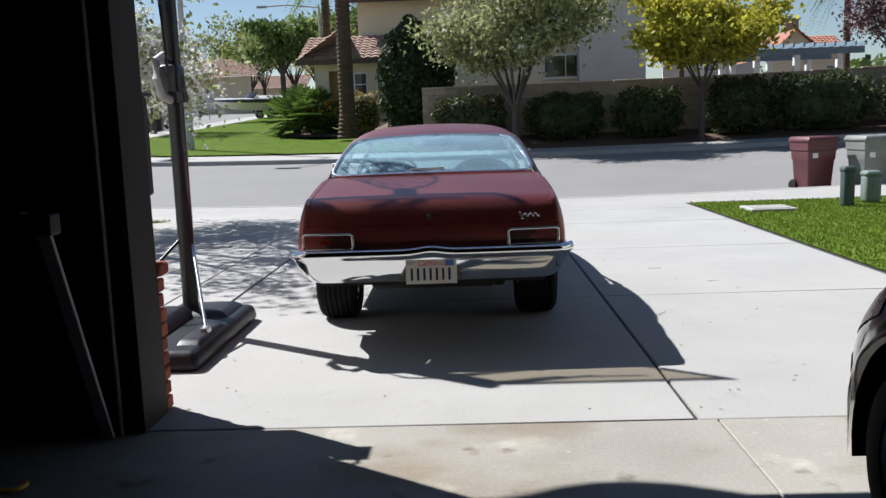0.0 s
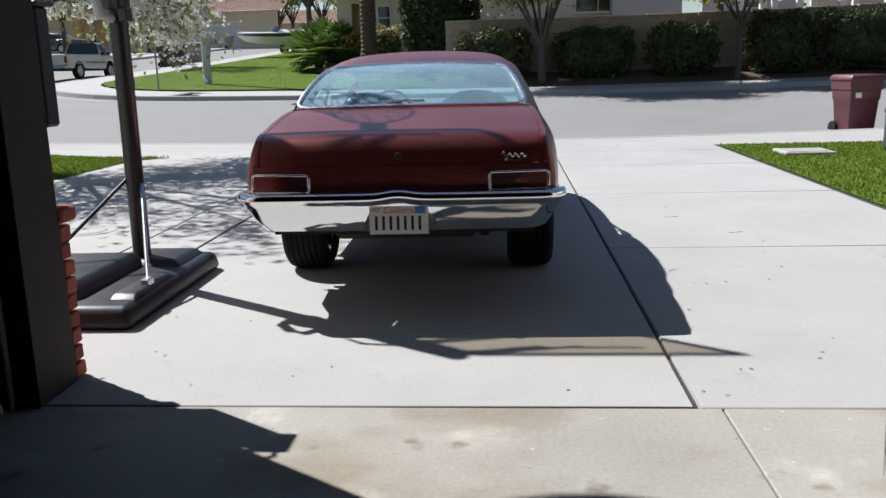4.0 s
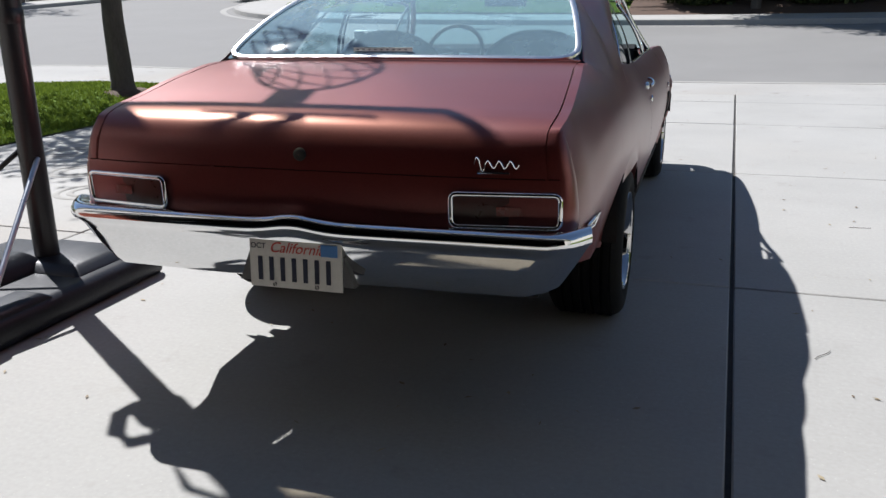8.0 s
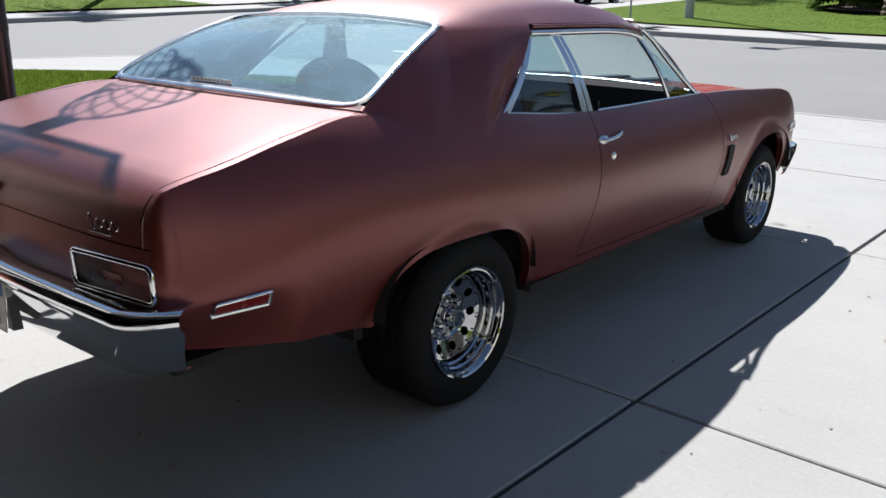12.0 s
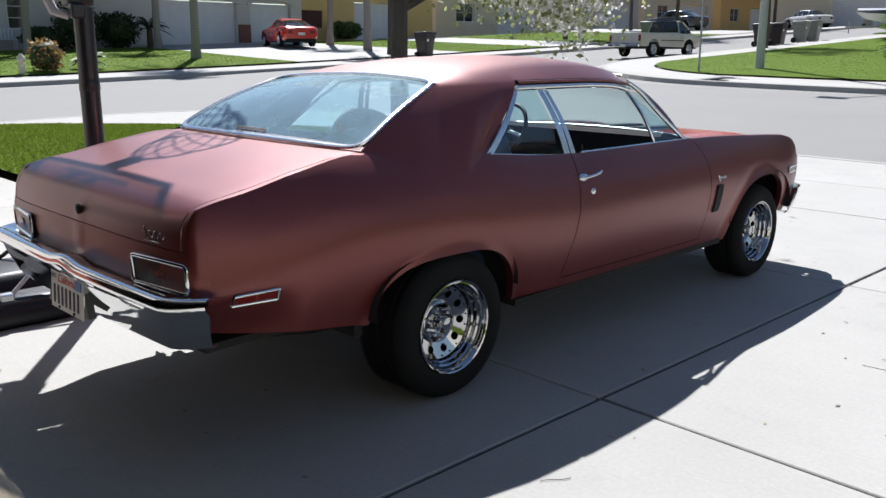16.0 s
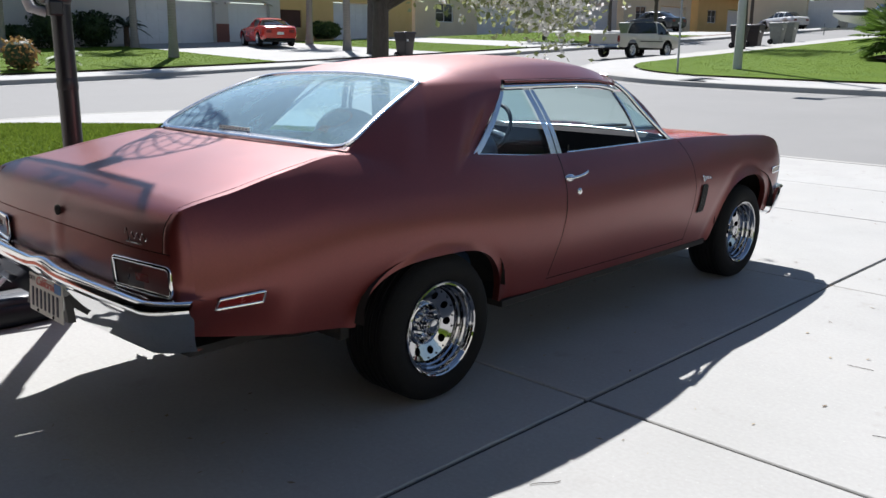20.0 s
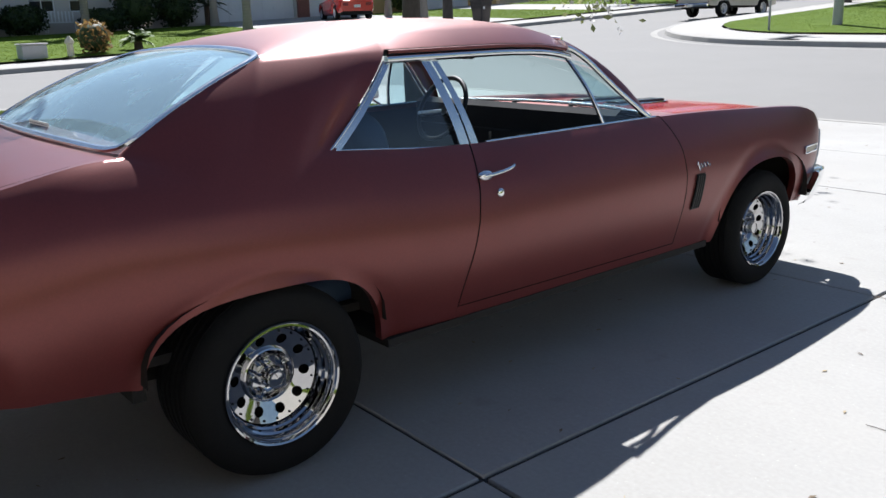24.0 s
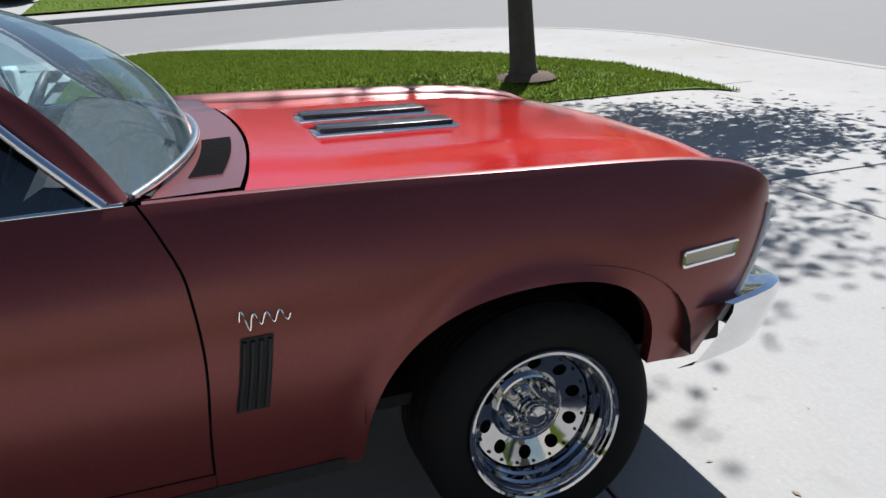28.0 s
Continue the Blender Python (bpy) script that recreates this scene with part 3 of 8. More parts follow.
def corner_grid(sign):
    """Rounds the tail into the body side."""
    out = []
    for y, z in [EDGE_ROWS[58]] + [r for r in prof if r[0] < -1.095] + list(fas[1:]):
        a = np.array(tail_pt(y, z, 1.0))
        zs = min(z, float(z_crest(Y_TAIL)))
        b = np.array((float(half_w(np.array(Y_TAIL + 0.02), np.array(zs))) - 0.0012, Y_TAIL + 0.02, zs))
        c = np.array((b[0] + 0.002, a[1] + 0.012, z))
        t = np.linspace(0, 1, 9)[:, None]
        out.append((1 - t) ** 2 * a + 2 * t * (1 - t) * c + t * t * b)
    G = np.array(out)
    G[..., 0] *= sign
    return G


shell = []
for sign, side in ((1, "right"), (-1, "left")):
    grids = shell
    q = side_panel(Y_TAIL, 0.767, 150, sign, top=shoulder)
    grids.append(q)
    # sail panel behind the quarter window, up to the roof rail
    ysail = np.linspace(Y_TAIL, 0.767, 150)[57:112]
    ns = len(ysail)
    zs_ = shoulder(ysail)
    bottom = np.stack([half_w(ysail, zs_), ysail, zs_], -1)
    n1, n2 = ns // 2, ns - ns // 2
    edge = np.column_stack([np.interp(np.linspace(0, 1, n1, endpoint=False), np.linspace(0, 1, len(rw_right)), rw_right[:, c]) for c in range(3)]) + (0.012, 0.0, 0.002)
    T = np.vstack([edge, rail(np.linspace(0.16, 0.60, n2))])
    chord = T - bottom
    long = np.linalg.norm(chord, axis=1)[:, None]
    lift = np.maximum(chord[:, 2], 0.01)
    slope = (half_w(ysail, zs_) - half_w(ysail, zs_ - 0.012)) / 0.012
    tb = np.stack([slope, chord[:, 1] / lift, np.ones(ns)], -1)
    steep = np.radians(np.interp(np.linspace(0, 1, ns), [0, 0.25, 0.5, 1], [50, 50, 44, 40]))
    tt = np.stack([-np.cos(steep), chord[:, 1] / lift * np.sin(steep), np.sin(steep)], -1)
    tb, tt = (q / np.linalg.norm(q, axis=1)[:, None] * long for q in (tb, tt))
    v = np.linspace(0, 1, 22)[None, :, None]
    S = (2 * v**3 - 3 * v**2 + 1) * bottom[:, None] + (v**3 - 2 * v**2 + v) * tb[:, None] + (3 * v**2 - 2 * v**3) * T[:, None] + (v**3 - v**2) * tt[:, None]
    if sign < 0:
        S = mirror(S)
    grids.append(S)
    # Dark inset copy of the side, added so no light shows through door seams.
    liner = side_panel(0.45, 2.32, 60, sign, lip=0.0)
    liner[..., 0] -= sign * 0.022
    panel("seam_liner", liner[:, 1:-3], M_under, coupe)
    st = rear_grid(EDGE_ROWS, np.linspace(0.9625, 1.0, 4) * sign)
    under = st[:, :1] * (0.985, 1, 1) + (0, 0.004, -0.016)
    grids.append(np.concatenate([under, st], 1))
    grids.append(corner_grid(sign))
    # rocker and door
    door = panel("door", side_panel(0.773, 2.017, 70, sign, foot=0.052), M_paint, coupe, label="long faded red coupe door" if sign > 0 else "")
    panel("rocker", side_panel(0.768, 2.022, 60, sign, rows=6, top=lambda y: z_base(y) + 0.047), M_paint, coupe)
    panel("front_wing", side_panel(2.023, 3.50, 120, sign), M_paint, coupe)

# roof, in one shell with the quarter panels
yr = np.concatenate([np.linspace(0.16, 0.60, n2), np.linspace(0.60, 1.56, 30)[1:]])
c0 = rail(yr)
c1 = c0 * (-1, 1, 1)
back = np.vstack([c0[:1], rw_top[::-1][1:-1], c1[:1]])
front = np.vstack([c0[-1:], ws_top[::-1][1:-1], c1[-1:]])
ur = (yr - 0.16) / (1.56 - 0.16)
R = coons(c0, c1, back, front, ur)
uu, vv = ur[:, None], np.linspace(-1, 1, len(back))[None]
R[..., 2] += np.sin(np.pi * np.clip(uu, 0, 1)) ** 0.6 * (0.018 * (1 - np.abs(vv) ** 2) + 0.046 * (1 - np.abs(vv) ** 9))
weld("body_shell", shell + [R], M_paint, coupe, "faded red quarter panels and roof", angle=38)

panel("boot_lid", rear_grid(prof, np.linspace(-0.956, 0.956, 43)), M_paint, coupe, label="faded red boot lid with a centre crease")
panel("tail_panel", rear_grid(fas, np.linspace(-1, 1, 41)), M_paint, coupe)
# Dark sheet just under the lid, added so its seams show dark.
box("boot_seam_backing", -0.66, 0.66, -1.10, -0.40, 0.90, 0.905, M_under, coupe)

# bonnet, cowl, nose
hp = np.array([(2.16, 0.925), (2.4, 0.908), (2.75, 0.897), (3.0, 0.885), (3.2, 0.868), (3.32, 0.852), (3.40, 0.835), (3.45, 0.808)])
hs = np.linspace(-0.90, 0.90, 45)
rows = []
for y, z in hp:
    xm = float(crest_w(y))
    bulge = 0.012 * min(1, (3.44 - y) / 0.5)
    rows.append([(t * xm, y + (0.10 if y < 2.2 else 0) * (1 - t * t) + (0.05 * (1 - t * t) - 0.055 * abs(t) ** 5) * (y - 2.16) / 1.28, z + bulge * (1 / (1 + math.exp((abs(t) - 0.62) / 0.03))) + 0.006 * (1 - t * t)) for t in hs])
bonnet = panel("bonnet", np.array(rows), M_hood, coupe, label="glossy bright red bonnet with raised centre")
for sign in (1, -1):
    yf = np.linspace(2.03, 3.46, 40)
    c = crest(yf)
    c[:, 1] = warp(c[:, 1], c[:, 2])
    inner = c.copy()
    inner[:, 0] *= 0.912
    inner[:, 2] = np.interp(yf, hp[:, 0], hp[:, 1])
    st = np.linspace(0, 1, 6)[None, :, None]
    D = c[:, None] * (1 - st) + inner[:, None] * st
    D[:, 1:-1, 2] += 0.008
    if sign < 0:
        D = mirror(D)
    panel("wing_top", D, M_paint, coupe)
cowl = np.array([[(t * float(crest_w(2.05)) * 0.905, (1.955 + 0.185 * (1 - t * t)) * (1 - k) + (2.150 + 0.10 * (1 - t * t) + 0.025 * t * t) * k, 0.940 + 0.002 * k) for t in np.linspace(-1, 1, 31)] for k in np.linspace(0, 1, 5)])
cowl_ob = panel("cowl", cowl, M_paint, coupe, label="faded red cowl panel below the windscreen")

# glass
ws = coons(ws_bot, ws_top, ws_right * (-1, 1, 1), ws_right)
uu, vv = np.linspace(-1, 1, 25)[:, None], np.linspace(0, 1, 17)[None]
ws[..., 1] += 0.05 * np.sin(np.pi * vv) * (1 - uu**2)
rw = coons(rw_bot, rw_top, rw_right * (-1, 1, 1), rw_right)
rw[..., 2] += 0.03 * np.sin(np.pi * vv) * (1 - uu**2)
for nm, P in (("windscreen", ws), ("rear_window", rw)):
    g = panel(nm, P, M_glass_sky_dust if nm == "rear_window" else M_glass_front, coupe, label="tinted " + nm.replace("_", " "))
    g.visible_shadow = False


def side_pt(yb, yt, v, out=0.0):
    b, t = crest(yb), rail(yt)
    b, t = b - (0.02, 0, 0), t - (0.012, 0, 0.042)
    p = b * (1 - v) + t * v
    p[..., 0] += out + 0.02 * np.sin(np.pi * np.asarray(v)).ravel()[0]
    return p


def side_patch(b0, b1, t0, t1, sign, n=14, m=9):
    P = np.array([[side_pt(b0 + (b1 - b0) * i / (n - 1), t0 + (t1 - t0) * i / (n - 1), v) for v in np.linspace(0, 1, m)] for i in range(n)])
    if sign < 0:
        P = mirror(P)
    return P


def loop_tube(name, pts, r, sign, mat=None, label="", parent=None):
    pts = np.array(pts)
    if sign < 0:
        pts = mirror(pts)
    return tube(name, pts, r, mat or M_chrome, parent or coupe, 8, False, label)


for sign in (1, -1):
    for nm, b0, b1, t0, t1 in (("quarter_window", 0.312, 0.822, 0.618, 0.756), ("vent_window", 1.62, 1.89, 1.555, 1.60)):
        g = panel(nm, side_patch(b0, b1, t0, t1, sign), M_glass, coupe)
        g.visible_shadow = False
    e = 0.012
    loop_tube("quarter_window_trim", [side_pt(0.285 + 0.535 * i / 10, 0, 0, e) for i in range(11)], 0.004, sign)
    P = side_patch(0.276, 0.314, 0.596, 0.622, sign, 5, 9)
    P[..., 0] += sign * 0.016
    panel("quarter_window_trim", P, M_trim, coupe)
    loop_tube("quarter_window_trim", [side_pt(0.276, 0.596, i / 10, 0.014) for i in range(11)], 0.005, sign)
    loop_tube("drip_rail", [rail(y) + (0.010, 0, -0.010) for y in np.linspace(0.61, 1.56, 30)], 0.007, sign, M_paint)
    loop_tube("window_top_trim", [rail(y) + (0.004, 0, -0.034) for y in np.linspace(0.605, 1.56, 30)], 0.014, sign)
    loop_tube("pillar_trim", [rail(y) + (0.016, -0.01, 0.0) for y in np.linspace(1.54, 1.925, 20)], 0.012, sign)
    P = side_patch(0.826, 0.870, 0.752, 0.790, sign, 5, 9)
    P[..., 0] += sign * 0.016
    panel("centre_pillar_trim", P, M_trim, coupe)
    P = side_patch(0.880, 0.914, 0.799, 0.826, sign, 5, 9)
    P[..., 0] += sign * 0.014
    panel("centre_pillar_trim", P, M_trim, coupe)
    loop_tube("vent_bar", [side_pt(1.62, 1.555, i / 8, 0.008) for i in range(9)], 0.009, sign)
    loop_tube("belt_strip", [side_pt(0.95 + 1.0 * i / 12, 0, 0, 0.014) for i in range(13)], 0.006, sign)
    # windscreen pillar
    a = ws_right
    b = rail(np.linspace(1.93, 1.56, 17))
    st = np.linspace(0, 1, 4)[None, :, None]
    P = a[:, None] * (1 - st) + b[:, None] * st
    P[:, 1:3, 0] += 0.006
    if sign < 0:
        P = mirror(P)
    panel("windscreen_pillar", P, M_paint, coupe)


def rounded_loop(P, times=7):
    """Rounds the corners of a closed loop of points."""
    for k in range(times):
        P = 0.5 * P + 0.25 * np.roll(P, 1, 0) + 0.25 * np.roll(P, -1, 0)
    return P


trim = np.vstack([rw_bot, rw_right[1:], rw_top[::-1][1:], (rw_right * (-1, 1, 1))[::-1][1:-1]]) + (0, -0.003, 0.006)
V, F = sweep(rounded_loop(trim, 3), [(-0.012, -0.004), (-0.010, 0.003), (0.0, 0.006), (0.010, 0.003), (0.012, -0.004)], True, (0, -0.42, 0.91))
mesh("rear_window_moulding", V, F, M_trim, coupe, "thin bright moulding round the rear window", angle=50)
trim = np.vstack([ws_bot, ws_right[1:], ws_top[::-1][1:], (ws_right * (-1, 1, 1))[::-1][1:-1]]) + (0, 0.003, 0.005)
tube("windscreen_moulding", ws_bot + (0, 0.003, 0.004), 0.009, M_trim, coupe, 8)
tube("windscreen_moulding", ws_top + (0, 0.003, 0.002), 0.007, M_trim, coupe, 8)


# bumpers
def bumper(name, ypath, section, half, end_dy, sgn, label, bend=1.6, rake=0.0):
    """Chrome bumper: section of (outwards, z, half-width scale) rows along the width, wrapped round at the ends."""
    n = 61
    rows = []
    for o, z, k in section:
        row = []
        for i in range(n):
            s = -1 + 2 * i / (n - 1)
            x = half * k * (s if abs(s) < 0.94 else math.copysign(0.94 + (abs(s) - 0.94) * 0.75, s))
            back = (end_dy - rake * (z - 0.37)) * max(0, (abs(s) - 0.86) / 0.14) ** bend
            peak = 0.016 * math.exp(-((s / 0.10) ** 2)) if z > 0.6 else 0.0
            row.append((x, ypath + sgn * (o + 0.02 * (1 - s * s)) - sgn * back, z + peak))
        rows.append(row)
    V, F = grid_mesh(np.array(rows))
    return mesh(name, V, F, M_chrome, coupe, label, angle=35)


rb = [(-0.045, 0.650, 0.985)]
for k in range(11):
    an = math.radians(118 - 14.5 * k)
    rb.append((0.030 * math.cos(an) + 0.006, 0.636 + 0.030 * math.sin(an), 1.0 + 0.012 * math.cos(an)))
rb += [(0.016, 0.606, 0.996), (0.010, 0.598, 0.990), (0.006, 0.585, 0.982), (-0.004, 0.55, 0.958), (-0.016, 0.515, 0.932), (-0.032, 0.478, 0.905), (-0.046, 0.458, 0.888), (-0.07, 0.46, 0.88)]
bumper("rear_bumper", -1.20, rb, 0.868, 0.105, -1, "weathered chrome rear bumper")
fb = [(-0.09, 0.523, 0.97), (0.0, 0.538, 1.0), (0.03, 0.530, 1.005), (0.035, 0.508, 1.005), (0.026, 0.47, 1.0), (0.008, 0.42, 0.992), (-0.012, 0.375, 0.98), (-0.05, 0.368, 0.965)]
bumper("front_bumper", 3.485, fb, 0.866, 0.27, 1, "chrome front bumper", 1.7, 0.35)


# wheels
def wheel_hole_ring(r0, r1, hole_r, k, x0, x1, n=24):
    """A conical ring with k round holes."""
    V, F = [], []
    for s in range(k):
        a0, a1 = 2 * math.pi * s / k, 2 * math.pi * (s + 1) / k
        am, rm = (a0 + a1) / 2, (r0 + r1) / 2
        outer = []
        q = n // 4
        for i in range(q):
            outer.append((r0, a0 + (a1 - a0) * i / q))
        for i in range(q):
            outer.append((r0 + (r1 - r0) * i / q, a1))
        for i in range(q):
            outer.append((r1, a1 - (a1 - a0) * i / q))
        for i in range(q):
            outer.append((r1 - (r1 - r0) * i / q, a0))
        base = len(V)
        cx, cy = rm * math.cos(am), rm * math.sin(am)
        fx = lambda r: x0 + (x1 - x0) * (r - r0) / (r1 - r0)
        for r, a in outer:
            V.append((fx(r), r * math.cos(a), r * math.sin(a)))
        for r, a in outer:
            px, py = r * math.cos(a) - cx, r * math.sin(a) - cy
            l = math.hypot(px, py)
            hx, hy = cx + hole_r * px / l, cy + hole_r * py / l
            V.append((fx(math.hypot(hx, hy)), hx, hy))
        for r, a in outer:
            px, py = r * math.cos(a) - cx, r * math.sin(a) - cy
            l = math.hypot(px, py)
            hx, hy = cx + hole_r * px / l, cy + hole_r * py / l
            V.append((fx(math.hypot(hx, hy)) - 0.012, hx, hy))
        m = len(outer)
        for i in range(m):
            j = (i + 1) % m
            F.append([base + i, base + j, base + m + j, base + m + i])
            F.append([base + m + i, base + m + j, base + 2 * m + j, base + 2 * m + i])
    return V, F


def wheel(at, R, width, rim_r, sign, parent, spin=0.0):
    """A chrome pierced-disc wheel with a fat tyre; x is its axle, outwards for sign +1."""
    w = new("wheel")
    w.parent = parent
    w.matrix_local = Matrix.Translation(at) @ Matrix.Diagonal((sign, 1, 1, 1)).to_3x3().to_4x4() @ Matrix.Rotation(spin, 4, "X") if sign > 0 else Matrix.Translation(at) @ Matrix.Rotation(math.pi, 4, "Z") @ Matrix.Rotation(spin, 4, "X")
    h = width / 2
    rt = rim_r
    prof = [(rt + 0.002, -h + 0.02), (rt + 0.02, -h), (R - 0.045, -h - 0.006), (R - 0.015, -h + 0.012), (R - 0.003, -h + 0.035)]
    for g in np.linspace(-h + 0.045, h - 0.045, 6):
        prof += [(R, g - 0.012), (R, g + 0.008), (R - 0.008, g + 0.010), (R - 0.008, g + 0.014)]
    prof += [(R - 0.003, h - 0.030), (R - 0.015, h - 0.010), (R - 0.035, h + 0.004), (rt + 0.045, h + 0.008), (rt + 0.018, h), (rt + 0.004, h - 0.012), (rt - 0.004, h - 0.03)]
    V, F = lathe(prof, 56, "x")
    mesh("tyre", V, F, M_tyre, w, "wide black tyre", angle=35)
    rim = [(rt - 0.02, -h + 0.03), (rt + 0.004, -h + 0.02), (rt - 0.012, -h + 0.05), (rt - 0.03, -h + 0.08), (rt - 0.036, h - 0.088), (rt - 0.030, h - 0.080), (rt - 0.029, h - 0.062), (rt - 0.023, h - 0.056), (rt - 0.021, h - 0.036), (rt - 0.015, h - 0.030), (rt - 0.013, h - 0.012), (rt - 0.008, h - 0.006), (rt - 0.002, h - 0.007), (rt + 0.002, h + 0.001), (rt + 0.008, h + 0.004), (rt + 0.012, h - 0.004)]
    V, F = lathe(rim, 56, "x")
    mesh("rim", V, F, M_wheel, w, "deep chrome wheel rim", angle=35)
    V, F = wheel_hole_ring(0.088, rt - 0.034, 0.0170, 10, h - 0.104, h - 0.080)
    bm = bmesh.new()
    vs = [bm.verts.new(v) for v in V]
    for f in F:
        bm.faces.new([vs[i] for i in f])
    bmesh.ops.remove_doubles(bm, verts=bm.verts[:], dist=0.0005)
    part("disc", bm, M_wheel, w, "chrome disc pierced with ten round holes", smooth=True, angle=40)
    V, F = lathe([(0.092, h - 0.103), (0.089, h - 0.095), (0.084, h - 0.093), (0.079, h - 0.097), (0.072, h - 0.116), (0.058, h - 0.125), (0.044, h - 0.127), (0.001, h - 0.127)], 40, "x")
    mesh("bowl", V, F, M_wheel, w, angle=40)
    V, F = lathe([(0.040, h - 0.127), (0.037, h - 0.085), (0.034, h - 0.082), (0.034, h - 0.072), (0.031, h - 0.068), (0.031, h - 0.046), (0.029, h - 0.042), (0.024, h - 0.042), (0.023, h - 0.045), (0.001, h - 0.044)], 24, "x")
    mesh("hub_cap", V, F, M_wheel, w, "chrome hub cap", angle=35)
    for i in range(5):
        a = 2 * math.pi * i / 5 + 0.3
        V, F = lathe([(0.010, h - 0.126), (0.010, h - 0.096), (0.006, h - 0.090), (0.0005, h - 0.089)], 6, "x", (0, 0.058 * math.cos(a), 0.058 * math.sin(a)))
        mesh("lug_nut", V, F, M_wheel, w, angle=20)
    for i in range(10):
        a = 2 * math.pi * i / 10
        part("hub_notch", box_bm(h - 0.081, h - 0.073, 0.0345 * math.cos(a) - 0.003, 0.0345 * math.cos(a) + 0.003, 0.0345 * math.sin(a) - 0.003, 0.0345 * math.sin(a) + 0.003), M_black, w)
    for i in range(20):
        a = 2 * math.pi * (i + 0.5) / 20
        V, F = lathe([(0.0042, h - 0.084), (0.0035, h - 0.0785), (0.0004, h - 0.078)], 6, "x", (0, (rt - 0.043) * math.cos(a), (rt - 0.043) * math.sin(a)))
        mesh("rivet", V, F, M_black, w)
    V, F = lathe([(0.0005, -0.02), (rt - 0.02, -0.02), (rt - 0.02, 0.0)], 32, "x")
    mesh("brake_drum", V, F, M_under, w)
    return w


for sign in (1, -1):
    wheel((sign * 0.722, 0.0, 0.312), 0.312, 0.275, 0.192, sign, coupe, 0.2)
    wheel((sign * 0.715, 2.80, 0.300), 0.300, 0.235, 0.188, sign, coupe, 0.5)

# under-structure that keeps the inside dark
box("floor_pan", -0.82, 0.82, 0.43, 2.32, 0.30, 0.33, M_under, coupe)
box("front_floor", -0.70, 0.70, 2.32, 3.2, 0.36, 0.39, M_under, coupe)
box("rear_floor", -0.70, 0.70, -1.05, 0.43, 0.42, 0.45, M_under, coupe)
box("firewall", -0.70, 0.70, 2.02, 2.05, 0.33, 0.93, M_under, coupe)
box("rear_bulkhead", -0.72, 0.72, -0.42, -0.38, 0.33, 1.02, M_under, coupe)
for sign in (1, -1):
    for y0, y1 in ((-0.42, 0.40), (2.36, 3.18)):
        V, F = [], []
        n = 20
        c, a, zt = ((y0 + y1) / 2, (y1 - y0) / 2, 0.66 if y0 < 1 else 0.71)
        pts = [(c - a * math.cos(math.pi * i / n), 0.42 + (zt - 0.42) * math.sin(math.pi * i / n) ** 0.7) for i in range(n + 1)]
        P = np.array([[(sign * x, y, z) for x in (0.45, 0.86)] for y, z in pts])
        V, F = grid_mesh(P)
        mesh("wheel_well", V, F, M_under, coupe)
        V = [(sign * 0.45, y, z) for y, z in pts]
        mesh("wheel_well_side", V, [list(range(n + 1))], M_under, coupe, smooth=False)
box("engine_block", -0.45, 0.45, 2.25, 3.2, 0.34, 0.80, M_under, coupe, 0.05)
for sign in (1, -1):
    box("inner_wing", min(sign * 0.45, sign * 0.74), max(sign * 0.45, sign * 0.74), 3.17, 3.24, 0.40, 0.80, M_under, coupe)
box("front_valance", -0.70, 0.70, 3.26, 3.38, 0.36, 0.47, M_under, coupe)
V, F = lathe([(0.0005, -0.6), (0.045, -0.6), (0.045, -0.1), (0.11, -0.06), (0.11, 0.06), (0.045, 0.1), (0.045, 0.6), (0.0005, 0.6)], 16, "x", (0, 0, 0.305))
mesh("rear_axle", V, F, M_under, coupe)
box("fuel_tank", -0.40, 0.40, -0.92, -0.4, 0.36, 0.43, M_under, coupe, 0.03)

# nose: grille, lamps, bezels
# Pale non-metal grey paints in the chrome bezel's bright reflection.
M_bezel = plain("bezel_shine", (0.55, 0.56, 0.57), 0.3)
box("grille_recess", -0.74, 0.74, 3.24, 3.26, 0.44, 0.83, M_under, coupe)
for k in range(7):
    box("grille_bar", -0.50, 0.50, 3.345, 3.36, 0.60 + 0.027 * k, 0.608 + 0.027 * k, M_chrome, coupe)
for sign in (1, -1):
    V, F = lathe([(0.105, 0.0), (0.108, 0.02), (0.098, 0.03), (0.090, 0.018), (0.06, 0.028), (0.001, 0.034)], 32, "y", (sign * 0.62, 3.33, 0.69))
    mesh("headlamp", V, F, M_chrome, coupe, "round headlamp in a chrome ring")
    zz = np.linspace(0.46, 0.735, 14)
    pts = [(sign * (float(half_w(np.array(3.495), np.array(z))) - 0.001), float(y_nose(z)) + 0.002, z) for z in zz]
    tube("bezel", pts, 0.009, M_bezel, coupe, 8, False, "", (0, 1, 0))
    P = np.array([[(sign * (float(half_w(np.array(3.495), np.array(z))) - 0.002 - d), float(y_nose(z)) - 0.006 + 0.02 * d, z) for d in (0.0, 0.10, 0.22)] for z in zz])
    V, F = grid_mesh(P)
    mesh("nose_panel", V, F, M_paint, coupe)
P = np.array([[(t * 0.62, 3.41 + 0.095 * (1 - t * t) - 0.03 * k, 0.79 - 0.035 * k) for t in np.linspace(-1, 1, 21)] for k in (0, 1, 2)])
V, F = grid_mesh(P)
mesh("nose_lip", V, F, M_paint, coupe)


def on_tail(x, z, out=0.0):
    """A point on the tail panel."""
    t = x / 0.72
    y = float(np.interp(z, fas[::-1, 1], fas[::-1, 0]))
    return np.array((x, y + 0.030 * min(1.3, abs(t)) ** 5 - out, z))


